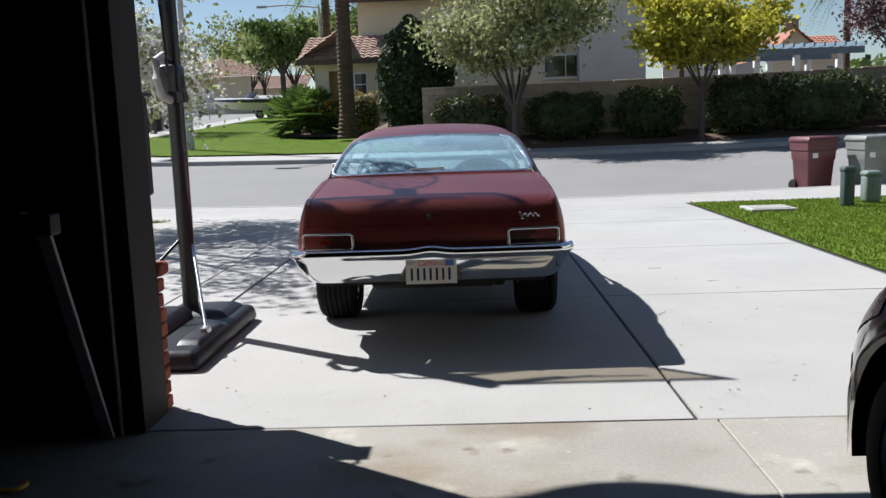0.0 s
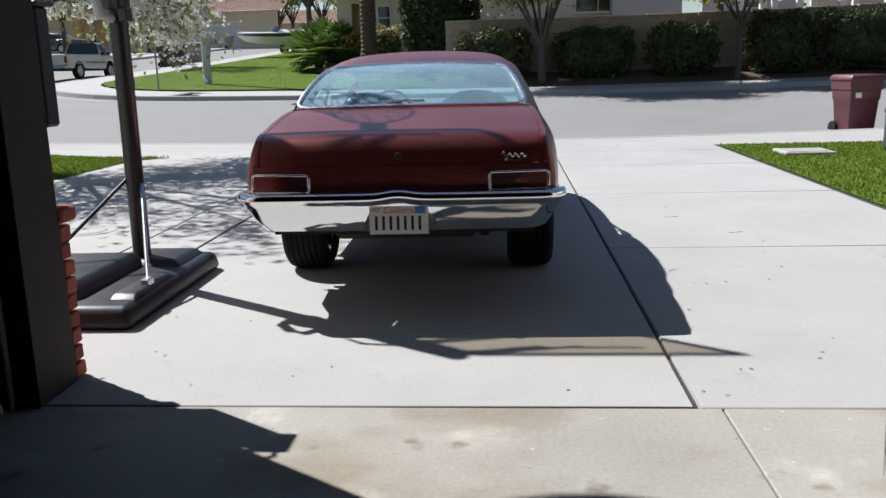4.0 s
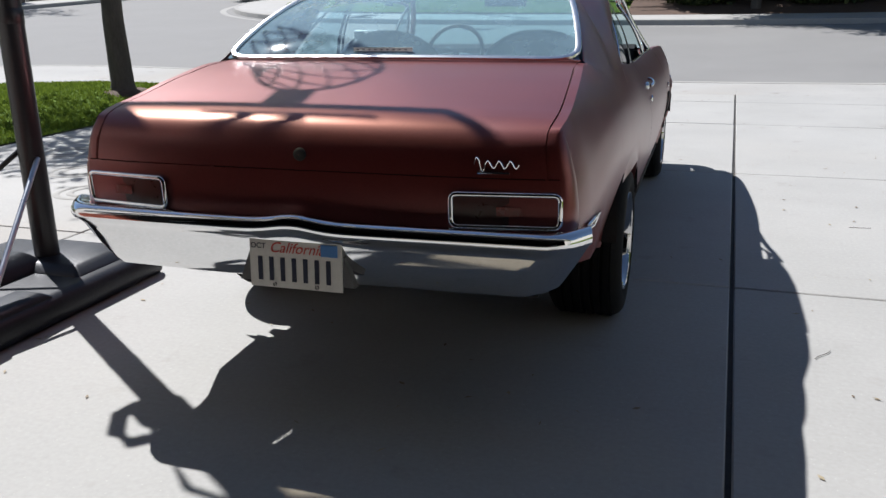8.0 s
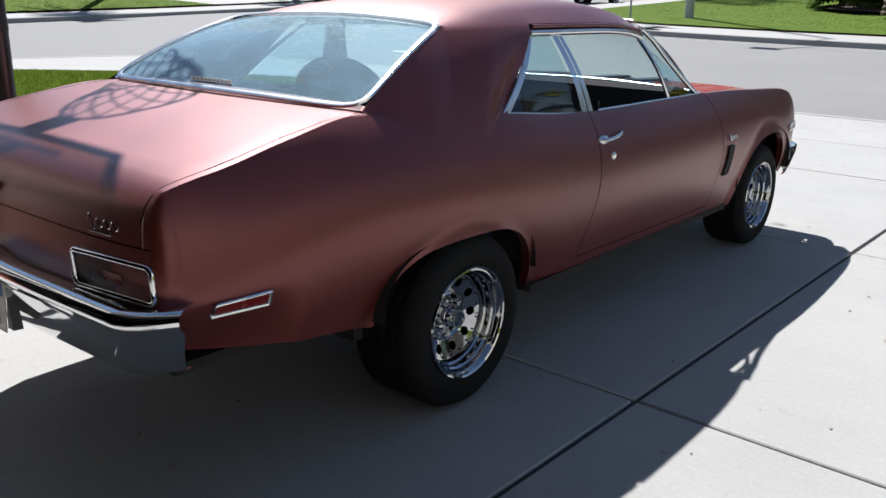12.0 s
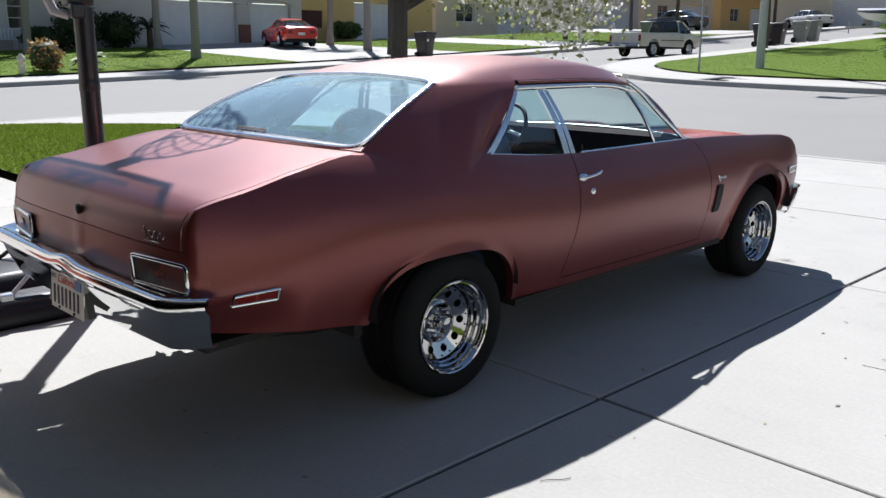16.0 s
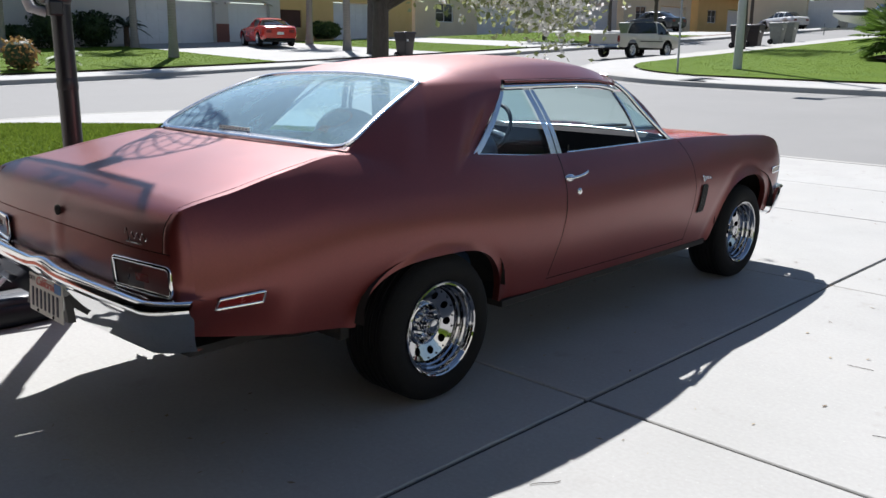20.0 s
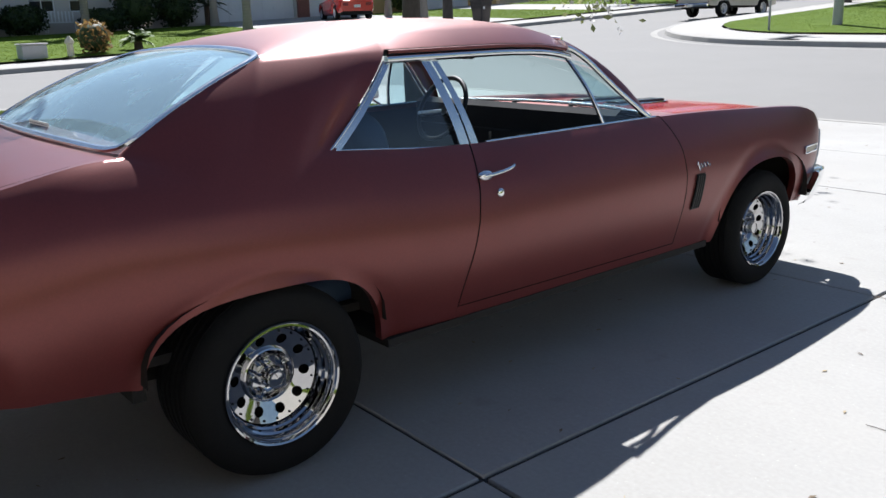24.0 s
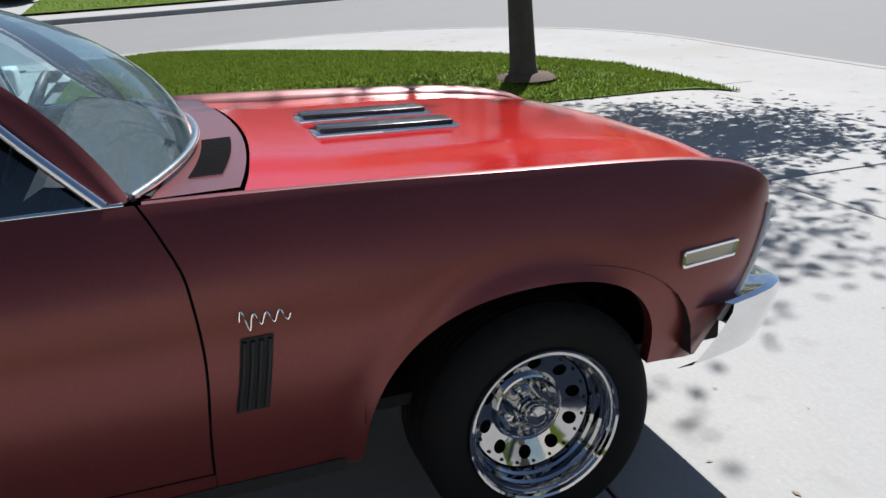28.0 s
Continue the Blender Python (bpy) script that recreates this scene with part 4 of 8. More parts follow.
def rounded_rect(x0, x1, z0, z1, r, n=5):
    pts = []
    for cx, cz, a0 in ((x1 - r, z1 - r, 0), (x0 + r, z1 - r, 90), (x0 + r, z0 + r, 180), (x1 - r, z0 + r, 270)):
        pts += [(cx + r * math.cos(radians(a0 + 90 * i / n)), cz + r * math.sin(radians(a0 + 90 * i / n))) for i in range(n + 1)]
    return pts


# tail lamps
for sign in (1, -1):
    x0, x1, z0, z1 = 0.470, 0.775, 0.660, 0.755
    loop = [on_tail(sign * x, z, 0.012) for x, z in rounded_rect(x0, x1, z0, z1, 0.018)]
    lamp = tube("tail_lamp_frame", loop, 0.0085, M_chrome, coupe, 8, True, "thin chrome tail lamp frame", (0, 1, 0))
    nx, nz = 13, 5
    for nm, a, b, c, e, out, mt in (("tail_lamp_lens", x0, x1, z0, z1, 0.005, M_darklens), ("reversing_lens", x0 + 0.13, x0 + 0.20, z0 + 0.034, z1 - 0.034, 0.010, M_redlens)):
        P = np.array([[on_tail(sign * (a + (b - a) * i / (nx - 1)), c + (e - c) * k / (nz - 1), out) for k in range(nz)] for i in range(nx)])
        V, F = grid_mesh(P)
        mesh(nm, V, F, mt, coupe)


def on_side(y, z, sign=1, out=0.0, flat=False):
    return np.array((sign * (float(half_w(np.array(y), np.array(z))) + out), y if flat else float(warp(np.array(y), np.array(z))), z))


def side_rect(y0, y1, z0, z1, sign, out, mat, name, slant=0.0, label="", n=9, m=4):
    P = np.array([[on_side(y0 + (y1 - y0) * i / (n - 1) + slant * k / (m - 1), z0 + (z1 - z0) * k / (m - 1), sign, out) for k in range(m)] for i in range(n)])
    V, F = grid_mesh(P)
    return mesh(name, V, F, mat, coupe, label)


for sign in (1, -1):
    for y0, y1, z0, z1, mt, nm in ((-1.005, -0.838, 0.600, 0.640, M_redlens, "rear_side_marker"), (3.176, 3.364, 0.648, 0.682, M_amber, "front_side_marker")):
        loop = [on_side(y, z, sign, 0.004) for y, z in rounded_rect(y0, y1, z0, z1, 0.004, 2)]
        tube(nm + "_frame", loop, 0.0055, M_chrome, coupe, 6, True, "", (1, 0, 0))
        side_rect(y0, y1, z0, z1, sign, 0.003, mt, nm + "_lens")
    # louvre panel behind the front wheel
    side_rect(2.076, 2.156, 0.520, 0.684, sign, 0.003, M_flatblack, "louvre_panel", 0.026)
    for k in range(4):
        y = 2.082 + 0.0207 * k
        loop = [on_side(y + 0.004 + 0.025 * i / 6, 0.526 + 0.152 * i / 6, sign, 0.007) for i in range(7)]
        tube("louvre_rib", loop, 0.005, M_flatblack, coupe, 6, False, "", (1, 0, 0))
    # wavy script badge as a plain shape
    loop = [on_side(2.108 + 0.115 * i / 60, 0.720 + (0.020 if i < 16 else 0.011) * math.sin(i * 0.42), sign, 0.006) for i in range(61)]
    tube("wing_badge", loop, 0.0019, M_chrome, coupe, 5, False, "", (1, 0, 0))
    # door handle and key lock
    bar = [on_side(0.855 + 0.165 * i / 12, 0.848 + 0.018 * i / 12, sign, 0.010 + 0.026 * math.sin(math.pi * min(1, (i + 1) / 13)) ** 0.5, True) for i in range(13)]
    hd = tube("door_handle", bar, 0.0075, M_chrome, coupe, 8, False, "slim chrome door handle", (1, 0, 0))
    V, F = lathe([(0.026, 0.0), (0.025, 0.010), (0.018, 0.016), (0.001, 0.017)], 20, "x")
    p = on_side(0.874, 0.846, 1, 0.0, True)
    V = V * (1, 1.35, 0.75) + p
    V[:, 0] *= sign
    mesh("handle_button", V, F, M_chrome, coupe)
    p = on_side(0.926, 0.779, 1, 0.0, True)
    V, F = lathe([(0.017, 0.0), (0.016, 0.006), (0.009, 0.008), (0.001, 0.008)], 20, "x", p)
    V[:, 0] *= sign
    mesh("key_lock", V, F, M_chrome, coupe)
    tube("door_lock_knob", [(sign * 0.745, 0.99, 0.94), (sign * 0.745, 0.99, 0.985)], 0.006, M_flatblack, coupe, 6)

# boot: lock, script badge, sticker
V, F = lathe([(0.020, 0.0), (0.019, 0.008), (0.010, 0.011), (0.001, 0.011)], 20, "y", (0, -1.156, 0.845))
V[:, 1] = -2.312 - V[:, 1]
mesh("boot_lock", V, F, M_under, coupe)
loop = [(0.535 + 0.125 * i / 60, -1.160 + 0.012 * (i / 60), 0.838 + (0.020 if i < 16 else 0.010) * math.sin(i * 0.42)) for i in range(61)]
tube("boot_badge", loop, 0.0019, M_chrome, coupe, 5, False, "", (0, 1, 0))
tube("badge_bar", [(0.545, -1.162, 0.815), (0.635, -1.155, 0.815)], 0.003, M_chrome, coupe, 5)
M_bracket_grey = plain("print_grey", (0.16, 0.16, 0.17), 0.6)
box("window_sticker", -0.15, 0.085, -0.372, -0.370, 1.090, 1.104, M_white, coupe)
for k in range(9):
    box("sticker_mark", -0.138 + 0.024 * k, -0.128 + 0.024 * k, -0.3735, -0.372, 1.0945, 1.0985, M_bracket_grey, coupe)

# number plate with its bracket
M_bracket = plain("dull_bracket", (0.10, 0.10, 0.10), 0.5)
plate = new("number_plate")
plate.parent = coupe
plate.matrix_local = Matrix.Translation((0, -1.232, 0.526)) @ Matrix.Rotation(radians(-4), 4, "X")
tagged(plate, "white number plate with red script and dark bars")
M_plate = surface("plate_white", (0.62, 0.60, 0.55), (0.72, 0.70, 0.65), 0.45, 10, 80, 0.05)
M_plateblue = plain("plate_navy", (0.012, 0.016, 0.04), 0.5)
M_platered = plain("plate_red", (0.55, 0.06, 0.04), 0.5)
M_blue = plain("sticker_blue", (0.08, 0.22, 0.50), 0.5)
box("blank", -0.1525, 0.1525, -0.002, 0.002, -0.0765, 0.0765, M_plate, plate, 0.0015)
for k in range(7):
    box("character_bar", -0.124 + 0.0375 * k, -0.110 + 0.0375 * k, -0.0045, -0.002, -0.055, 0.018, M_plateblue, plate)
box("sticker", 0.085, 0.138, -0.0045, -0.002, 0.030, 0.066, M_blue, plate)


def lettering(name, text, size, mat, parent, m, shear=0.0):
    cu = bpy.data.curves.new(name, "FONT")
    cu.body, cu.size, cu.align_x, cu.align_y, cu.shear, cu.extrude = text, size, "CENTER", "CENTER", shear, 0.0006
    ob = new(name, cu)
    me = bpy.data.meshes.new_from_object(ob)
    bpy.data.objects.remove(ob)
    ob = new(name, me)
    me.materials.append(mat)
    ob.parent = parent
    ob.matrix_local = m
    return ob


up = Matrix.Rotation(radians(90), 4, "X")
lettering("state_word", "California", 0.046, M_platered, plate, Matrix.Translation((0.005, -0.0035, 0.047)) @ up, 0.35)
lettering("month_word", "OCT", 0.024, M_plateblue, plate, Matrix.Translation((-0.122, -0.0035, 0.050)) @ up)
for sign in (1, -1):
    V = [(sign * 0.155, 0.002, 0.03), (sign * 0.190, 0.002, -0.06), (sign * 0.155, 0.002, -0.06), (sign * 0.155, 0.03, 0.03), (sign * 0.190, 0.03, -0.06), (sign * 0.155, 0.03, -0.06)]
    mesh("bracket_wing", V, [(0, 1, 2), (3, 5, 4), (0, 3, 4, 1), (1, 4, 5, 2), (0, 2, 5, 3)], M_bracket, plate, smooth=False)
    V, F = lathe([(0.006, 0.0), (0.006, 0.004), (0.001, 0.005)], 8, "y", (sign * 0.07, -0.006, -0.066))
    mesh("plate_screw", V, F, M_black, plate)

# bonnet inserts, cowl grille, wiper stubs
M_insert = surface("satin_black", (0.02, 0.02, 0.022), (0.035, 0.035, 0.038), 0.25, 10, 80, 0.0)
for x in (0.128, -0.128):
    bm = box_bm(x - 0.061, x + 0.061, 2.437, 2.853, 0.908, 0.928, 0.006, 2)
    ins = part("bonnet_insert", bm, M_chrome, coupe, "black insert in a chrome surround", smooth=True)
    ins.matrix_local = Matrix.Translation((0, 2.645, 0.918)) @ Matrix.Rotation(radians(-1.8), 4, "X") @ Matrix.Translation((0, -2.645, -0.918))
    part("insert_top", box_bm(x - 0.048, x + 0.048, 2.452, 2.838, 0.926, 0.940, 0.006, 2), M_insert, ins, smooth=True)
for k in range(24):
    x = 0.14 + 0.0185 * k
    y0 = 2.145 - 0.10 * (x / 0.7) ** 2
    tube("cowl_slot", [(x, y0, 0.9435), (x, y0 + 0.075, 0.9445)], 0.0020, M_black, coupe, 4)
for x, y in ((0.18, 2.06), (-0.22, 2.06)):
    V, F = lathe([(0.014, 0), (0.012, 0.02), (0.006, 0.024), (0.001, 0.025)], 10, "z", (x, y, 0.942))
    wp = mesh("wiper_stub", V, F, M_black, coupe)
    tube("wiper_clip", [(x - 0.01, y - 0.005, 0.964), (x + 0.03, y + 0.012, 0.960)], 0.004, M_black, coupe, 6)

# inside: seats, dash, wheel, mirrors
def cushion(name, x0, x1, y0, y1, z0, z1, tilt, bevel=0.06, label="", arch=0.0):
    bm = box_bm(x0, x1, y0, y1, z0, z1, bevel, 4)
    if arch:
        for k in range(1, 10):
            x = x0 + (x1 - x0) * k / 10
            bmesh.ops.bisect_plane(bm, geom=bm.verts[:] + bm.edges[:] + bm.faces[:], plane_co=(x, 0, 0), plane_no=(1, 0, 0))
        for v in bm.verts:
            u, h = abs(2 * (v.co.x - x0) / (x1 - x0) - 1), (v.co.z - z0) / (z1 - z0)
            v.co.z -= arch * u ** 2.6 * h * h
    bmesh.ops.rotate(bm, verts=bm.verts[:], cent=((x0 + x1) / 2, (y0 + y1) / 2, z0), matrix=Matrix.Rotation(radians(tilt), 3, "X"))
    return part(name, bm, M_seat, coupe, label, smooth=True, angle=60)


for x in (-0.37, 0.37):
    cushion("seat_back", x - 0.27, x + 0.27, 0.62, 0.76, 0.45, 1.145, 14, 0.065, "dark blue vinyl bucket seat back", 0.13)
    cushion("seat_cushion", x - 0.27, x + 0.27, 0.75, 1.25, 0.40, 0.56, 4)
cushion("rear_seat_back", -0.66, 0.66, -0.22, -0.06, 0.45, 0.97, 20, 0.06, "dark blue vinyl rear bench")
cushion("rear_seat_cushion", -0.66, 0.66, -0.05, 0.45, 0.40, 0.55, 4)
M_shelf = surface("dark_carpet", (0.015, 0.015, 0.018), (0.03, 0.03, 0.034), 0.95, 20, 200, 0.3)
box("parcel_shelf", -0.66, 0.66, -0.40, -0.12, 0.985, 1.0, M_shelf, coupe)
M_dash = surface("dark_dash_pad", (0.030, 0.031, 0.034), (0.042, 0.044, 0.047), 0.85, 10, 120, 0.1, spec=0.1)
bm = bmesh.new()
dp = [(1.78, 0.70), (1.76, 0.86), (1.77, 0.965), (1.81, 0.988), (1.90, 0.975), (2.00, 0.945), (2.02, 0.70)]
rows = np.array([[(x, y + (0.08 * (1 - (x / 0.7) ** 2) if y > 1.9 else 0), z) for y, z in dp] for x in np.linspace(-0.70, 0.70, 15)])
V, F = grid_mesh(rows)
bm.free()
mesh("dashboard", V, F, M_dash, coupe, "black padded dashboard", angle=30)
box("dash_face", -0.68, 0.68, 1.75, 1.765, 0.62, 0.86, M_flatblack, coupe, 0.006)
ctr = Matrix.Translation((-0.36, 1.67, 0.950)) @ Matrix.Rotation(radians(62), 4, "X")
rim = [ctr @ Vector((0.170 * math.cos(2 * math.pi * i / 40), 0.170 * math.sin(2 * math.pi * i / 40), 0)) for i in range(40)]
sw = tube("steering_wheel", rim, 0.013, M_flatblack, coupe, 8, True, "thin-rimmed black steering wheel", (0.02, -0.5, 0.8))
M_spoke = surface("brushed_spoke", (0.5, 0.5, 0.5), (0.62, 0.62, 0.62), 0.3, 20, 100, 0.05, metal=1.0)
for a in (-14, 194):
    p = [ctr @ Vector((r * math.cos(radians(a)), r * math.sin(radians(a)), -0.04 * (1 - r / 0.17))) for r in (0.0, 0.09, 0.17)]
    tube("spoke", p, 0.017, M_spoke, sw, 6)
p0, p1 = ctr @ Vector((0, 0, -0.02)), ctr @ Vector((0, 0, -0.40))
tube("steering_column", [p0, p1], 0.03, M_flatblack, sw, 10)
bm = box_bm(-0.12, 0.12, -0.012, 0.012, -0.03, 0.03, 0.01, 2)
rv = part("inside_mirror", bm, M_flatblack, coupe, smooth=True)
rv.matrix_local = Matrix.Translation((0.0, 1.47, 1.245))
box("mirror_glass", -0.112, 0.112, -0.0135, -0.012, -0.025, 0.025, M_chrome, rv)
bm = box_bm(-0.075, 0.075, -0.03, 0.03, -0.05, 0.05, 0.014, 3)
dm = part("door_mirror", bm, M_white, coupe, "pale square door mirror", smooth=True)
dm.matrix_local = Matrix.Translation((-0.90, 1.58, 1.035))
box("mirror_glass", -0.066, 0.066, -0.032, -0.030, -0.042, 0.042, M_chrome, dm)
tube("mirror_stalk", [(0.03, 0.0, -0.05), (0.08, 0.05, -0.10)], 0.008, M_chrome, dm, 6)
M_liner = surface("headliner", (0.05, 0.05, 0.055), (0.08, 0.08, 0.085), 0.95, 10, 100, 0.1)
L = R.copy()
L[..., 2] -= 0.022
panel("headliner", L, M_liner, coupe)
tube("exhaust_pipe", [(0.42, 0.4, 0.26), (0.42, -0.4, 0.30), (0.44, -0.72, 0.36)], 0.028, M_under, coupe, 10)


# ---- more helpers: quick meshes, leaves, trees ----
def quick(name, V, F, mat, parent=None, label="", smooth=False, kind=""):
    """A mesh out of arrays of points and of equal-sized faces."""
    V, F = np.asarray(V, np.float32), np.asarray(F, np.int32)
    me = bpy.data.meshes.new(name)
    k = F.shape[1]
    me.vertices.add(len(V))
    me.vertices.foreach_set("co", V.ravel())
    me.loops.add(F.size)
    me.loops.foreach_set("vertex_index", F.ravel())
    me.polygons.add(len(F))
    me.polygons.foreach_set("loop_start", np.arange(0, F.size, k, dtype=np.int32))
    if smooth:
        me.polygons.foreach_set("use_smooth", [True] * len(F))
    me.materials.append(mat)
    me.update(calc_edges=True)
    me.validate()
    ob = new(name, me)
    ob.parent = parent
    return tagged(ob, label, "", "", kind)


def leaf_mat(name, dark, light, trans=0.35, rough=0.6):
    mat = bpy.data.materials.new(name)
    mat.use_nodes = True
    nd, lk = mat.node_tree.nodes, mat.node_tree.links
    bsdf, out = nd["Principled BSDF"], nd["Material Output"]
    geo = nd.new("ShaderNodeNewGeometry")
    ramp = nd.new("ShaderNodeValToRGB")
    ramp.color_ramp.elements[0].color, ramp.color_ramp.elements[1].color = (*dark, 1), (*light, 1)
    lk.new(geo.outputs["Random Per Island"], ramp.inputs[0])
    lk.new(ramp.outputs[0], bsdf.inputs["Base Color"])
    bsdf.inputs["Roughness"].default_value = rough
    bsdf.inputs["Specular IOR Level"].default_value = 0.3
    tl = nd.new("ShaderNodeBsdfTranslucent")
    lk.new(ramp.outputs[0], tl.inputs[0])
    mx = nd.new("ShaderNodeMixShader")
    mx.inputs[0].default_value = trans
    lk.new(bsdf.outputs[0], mx.inputs[1])
    lk.new(tl.outputs[0], mx.inputs[2])
    lk.new(mx.outputs[0], out.inputs[0])
    return mat


def leaf_quads(C, size, rng, long=1.5, flat=0.0):
    """A folded leaf at each centre, turned at random."""
    n = len(C)
    a = rng.normal(size=(n, 3))
    a[:, 2] *= 1 - flat
    a /= np.linalg.norm(a, axis=1)[:, None]
    b = np.cross(a, rng.normal(size=(n, 3)))
    b /= np.linalg.norm(b, axis=1)[:, None]
    s = (size * rng.uniform(0.6, 1.3, n))[:, None]
    A, B = a * s * long * 0.5, b * s * 0.5
    V = np.stack([C - A, C + B * 0.9 - A * 0.1, C + A, C - B * 0.9 - A * 0.1], 1).reshape(-1, 3)
    F = np.arange(4 * n).reshape(-1, 4)
    return V, F


M_grass = leaf_mat("grass_blade", (0.098, 0.150, 0.018), (0.175, 0.235, 0.034), 0.40, 0.8)
M_grass.node_tree.nodes["Principled BSDF"].inputs["Specular IOR Level"].default_value = 0.08
M_leaf_pear = leaf_mat("pear_leaf", (0.15, 0.17, 0.06), (0.42, 0.44, 0.22), 0.45)
M_leaf_yellow = leaf_mat("yellow_green_leaf", (0.24, 0.24, 0.02), (0.56, 0.52, 0.07), 0.5)
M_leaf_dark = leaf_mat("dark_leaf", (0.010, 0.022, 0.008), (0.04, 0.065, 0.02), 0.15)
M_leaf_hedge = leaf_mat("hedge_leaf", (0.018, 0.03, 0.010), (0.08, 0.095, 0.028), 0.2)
M_leaf_mid = leaf_mat("mid_leaf", (0.05, 0.09, 0.02), (0.16, 0.22, 0.06))
M_leaf_box = leaf_mat("box_leaf", (0.06, 0.10, 0.02), (0.22, 0.28, 0.06))
M_blossom = leaf_mat("white_blossom", (0.62, 0.58, 0.56), (0.85, 0.83, 0.80), 0.4)
M_flower = leaf_mat("orange_flower", (0.65, 0.22, 0.01), (0.85, 0.45, 0.03), 0.3)
M_frond = leaf_mat("palm_frond", (0.05, 0.10, 0.02), (0.17, 0.26, 0.05), 0.25)
M_frond_yellow = leaf_mat("sunlit_frond", (0.26, 0.28, 0.03), (0.48, 0.46, 0.08), 0.35)
M_bark = surface("grey_bark", (0.045, 0.036, 0.030), (0.11, 0.092, 0.078), 0.95, 9, 60, 0.8, stretch=(1, 1, 0.25), bump_dist=0.03)
M_bark_palm = surface("palm_bark", (0.04, 0.026, 0.018), (0.15, 0.095, 0.06), 0.95, 9, 30, 1.0, bump_dist=0.06)
M_bark_ring = surface("ringed_palm_bark", (0.20, 0.175, 0.155), (0.31, 0.275, 0.245), 0.95, 6, 60, 0.5, stretch=(1, 1, 4))
M_plant_bed = surface("bark_mulch", (0.05, 0.028, 0.018), (0.12, 0.07, 0.045), 0.95, 6, 40, 0.7)


def tree(name, label, x, y, trunk_h, trunk_r, crown, leaves, size, mat, seed, limbs=7, kids=4, z0=None, blossom=None, lean=(0, 0), bark=None, spread=0.55, category="tree", hang=0.0, low=()):
    """A tapered trunk that splits into limbs and twigs, with leaves in clumps about the twigs. crown: centre height and the three radii."""
    rng = np.random.default_rng(seed)
    z = float(land(x, y)) if z0 is None else z0
    ob = thing(name, label, category, Matrix.Translation((x, y, z)))
    bark = bark or M_bark
    cz, rx, ry, rz = crown
    top = np.array((lean[0], lean[1], trunk_h))
    path = [np.array((0, 0, -0.1)), np.array((lean[0] * 0.1, lean[1] * 0.1, 0.12)), top * (0.4, 0.4, 0.45) + rng.normal(0, 0.02, 3), top]
    pieces = [taper_tube(path, [trunk_r * 1.55, trunk_r * 1.08, trunk_r * 0.95, trunk_r * 0.8], 12)]
    mesh("trunk", *pieces[0], bark, ob)
    tips, wood = [], []
    for i in range(limbs):
        a = 2 * math.pi * (i + rng.uniform(-0.3, 0.3)) / limbs
        u = rng.uniform(0.15, 0.8)
        end = np.array((rx * spread * math.cos(a), ry * spread * math.sin(a), cz - 0.5 * rz + 1.1 * rz * u))
        mid = top * 0.55 + end * 0.45 + np.array((0, 0, 0.12 * rz))
        base = top - (0, 0, rng.uniform(0, 0.25) * trunk_h * 0.4)
        wood.append(taper_tube([base, mid * 0.5 + base * 0.5, mid, end], [trunk_r * 0.5, trunk_r * 0.36, trunk_r * 0.26, trunk_r * 0.13], 6))
        for k in range(kids):
            d = rng.normal(size=3)
            d[2] = abs(d[2]) * 0.6 + 0.1 * d[2] - hang * rng.uniform(0, 1)
            d /= np.linalg.norm(d)
            s = rng.uniform(0.25, 1.0)
            p0 = mid * (1 - s) + end * s
            p1 = p0 + d * np.array((rx, ry, rz)) * rng.uniform(0.35, 0.6)
            q = (p1 - (0, 0, cz)) / (rx, ry, rz)
            l = np.linalg.norm(q)
            if l > 1:
                p1 = np.array((0, 0, cz)) + q / l * np.array((rx, ry, rz)) * rng.uniform(0.9, 1.0)
            wood.append(taper_tube([p0, (p0 + p1) / 2 + rng.normal(0, 0.06, 3) * rx * 0.3, p1], [trunk_r * 0.14, trunk_r * 0.09, trunk_r * 0.03], 5))
            for f in (0.35, 0.7, 1.0):
                tips.append(p0 * (1 - f) + p1 * f)
    for az, reach, dip in low:
        a = radians(az)
        end = np.array((reach * math.cos(a), reach * math.sin(a), dip))
        mid = top * 0.45 + end * 0.55 + (0, 0, 0.45)
        limb = arc3(top * (1, 1, 0.94), mid, end, 9)
        wood.append(taper_tube(limb, [trunk_r * (0.34 - 0.036 * q) for q in range(9)], 5))
        for k in range(12):
            p0 = limb[rng.integers(3, 9)]
            p1 = p0 + rng.normal(0, 1, 3) * (0.34, 0.34, 0.26)
            wood.append(taper_tube([p0, (p0 + p1) / 2 + (0, 0, 0.03), p1], [trunk_r * 0.05, trunk_r * 0.035, trunk_r * 0.015], 4))
            tips += [p1, p1, p1, p0 * 0.5 + p1 * 0.5]
    V, F = join(wood)
    tagged(mesh("branchwork", V, F, bark, ob), "", "", "", "stuff")
    tips = np.array(tips)
    if leaves:
        C = tips[rng.integers(0, len(tips), leaves)] + rng.normal(0, 1, (leaves, 3)) * np.array((rx, ry, rz)) * 0.115
        quick("crown", *leaf_quads(C, size, rng), mat, ob)
    if blossom:
        n, s = blossom
        C = tips[rng.integers(0, len(tips), n // 6)] + rng.normal(0, 1, (n // 6, 3)) * np.array((rx, ry, rz)) * 0.07
        C = np.repeat(C, 6, 0) + rng.normal(0, s * 0.55, (n // 6 * 6, 3))
        quick("blossom", *leaf_quads(C, s, rng, 1.0), M_blossom, ob)
    return ob


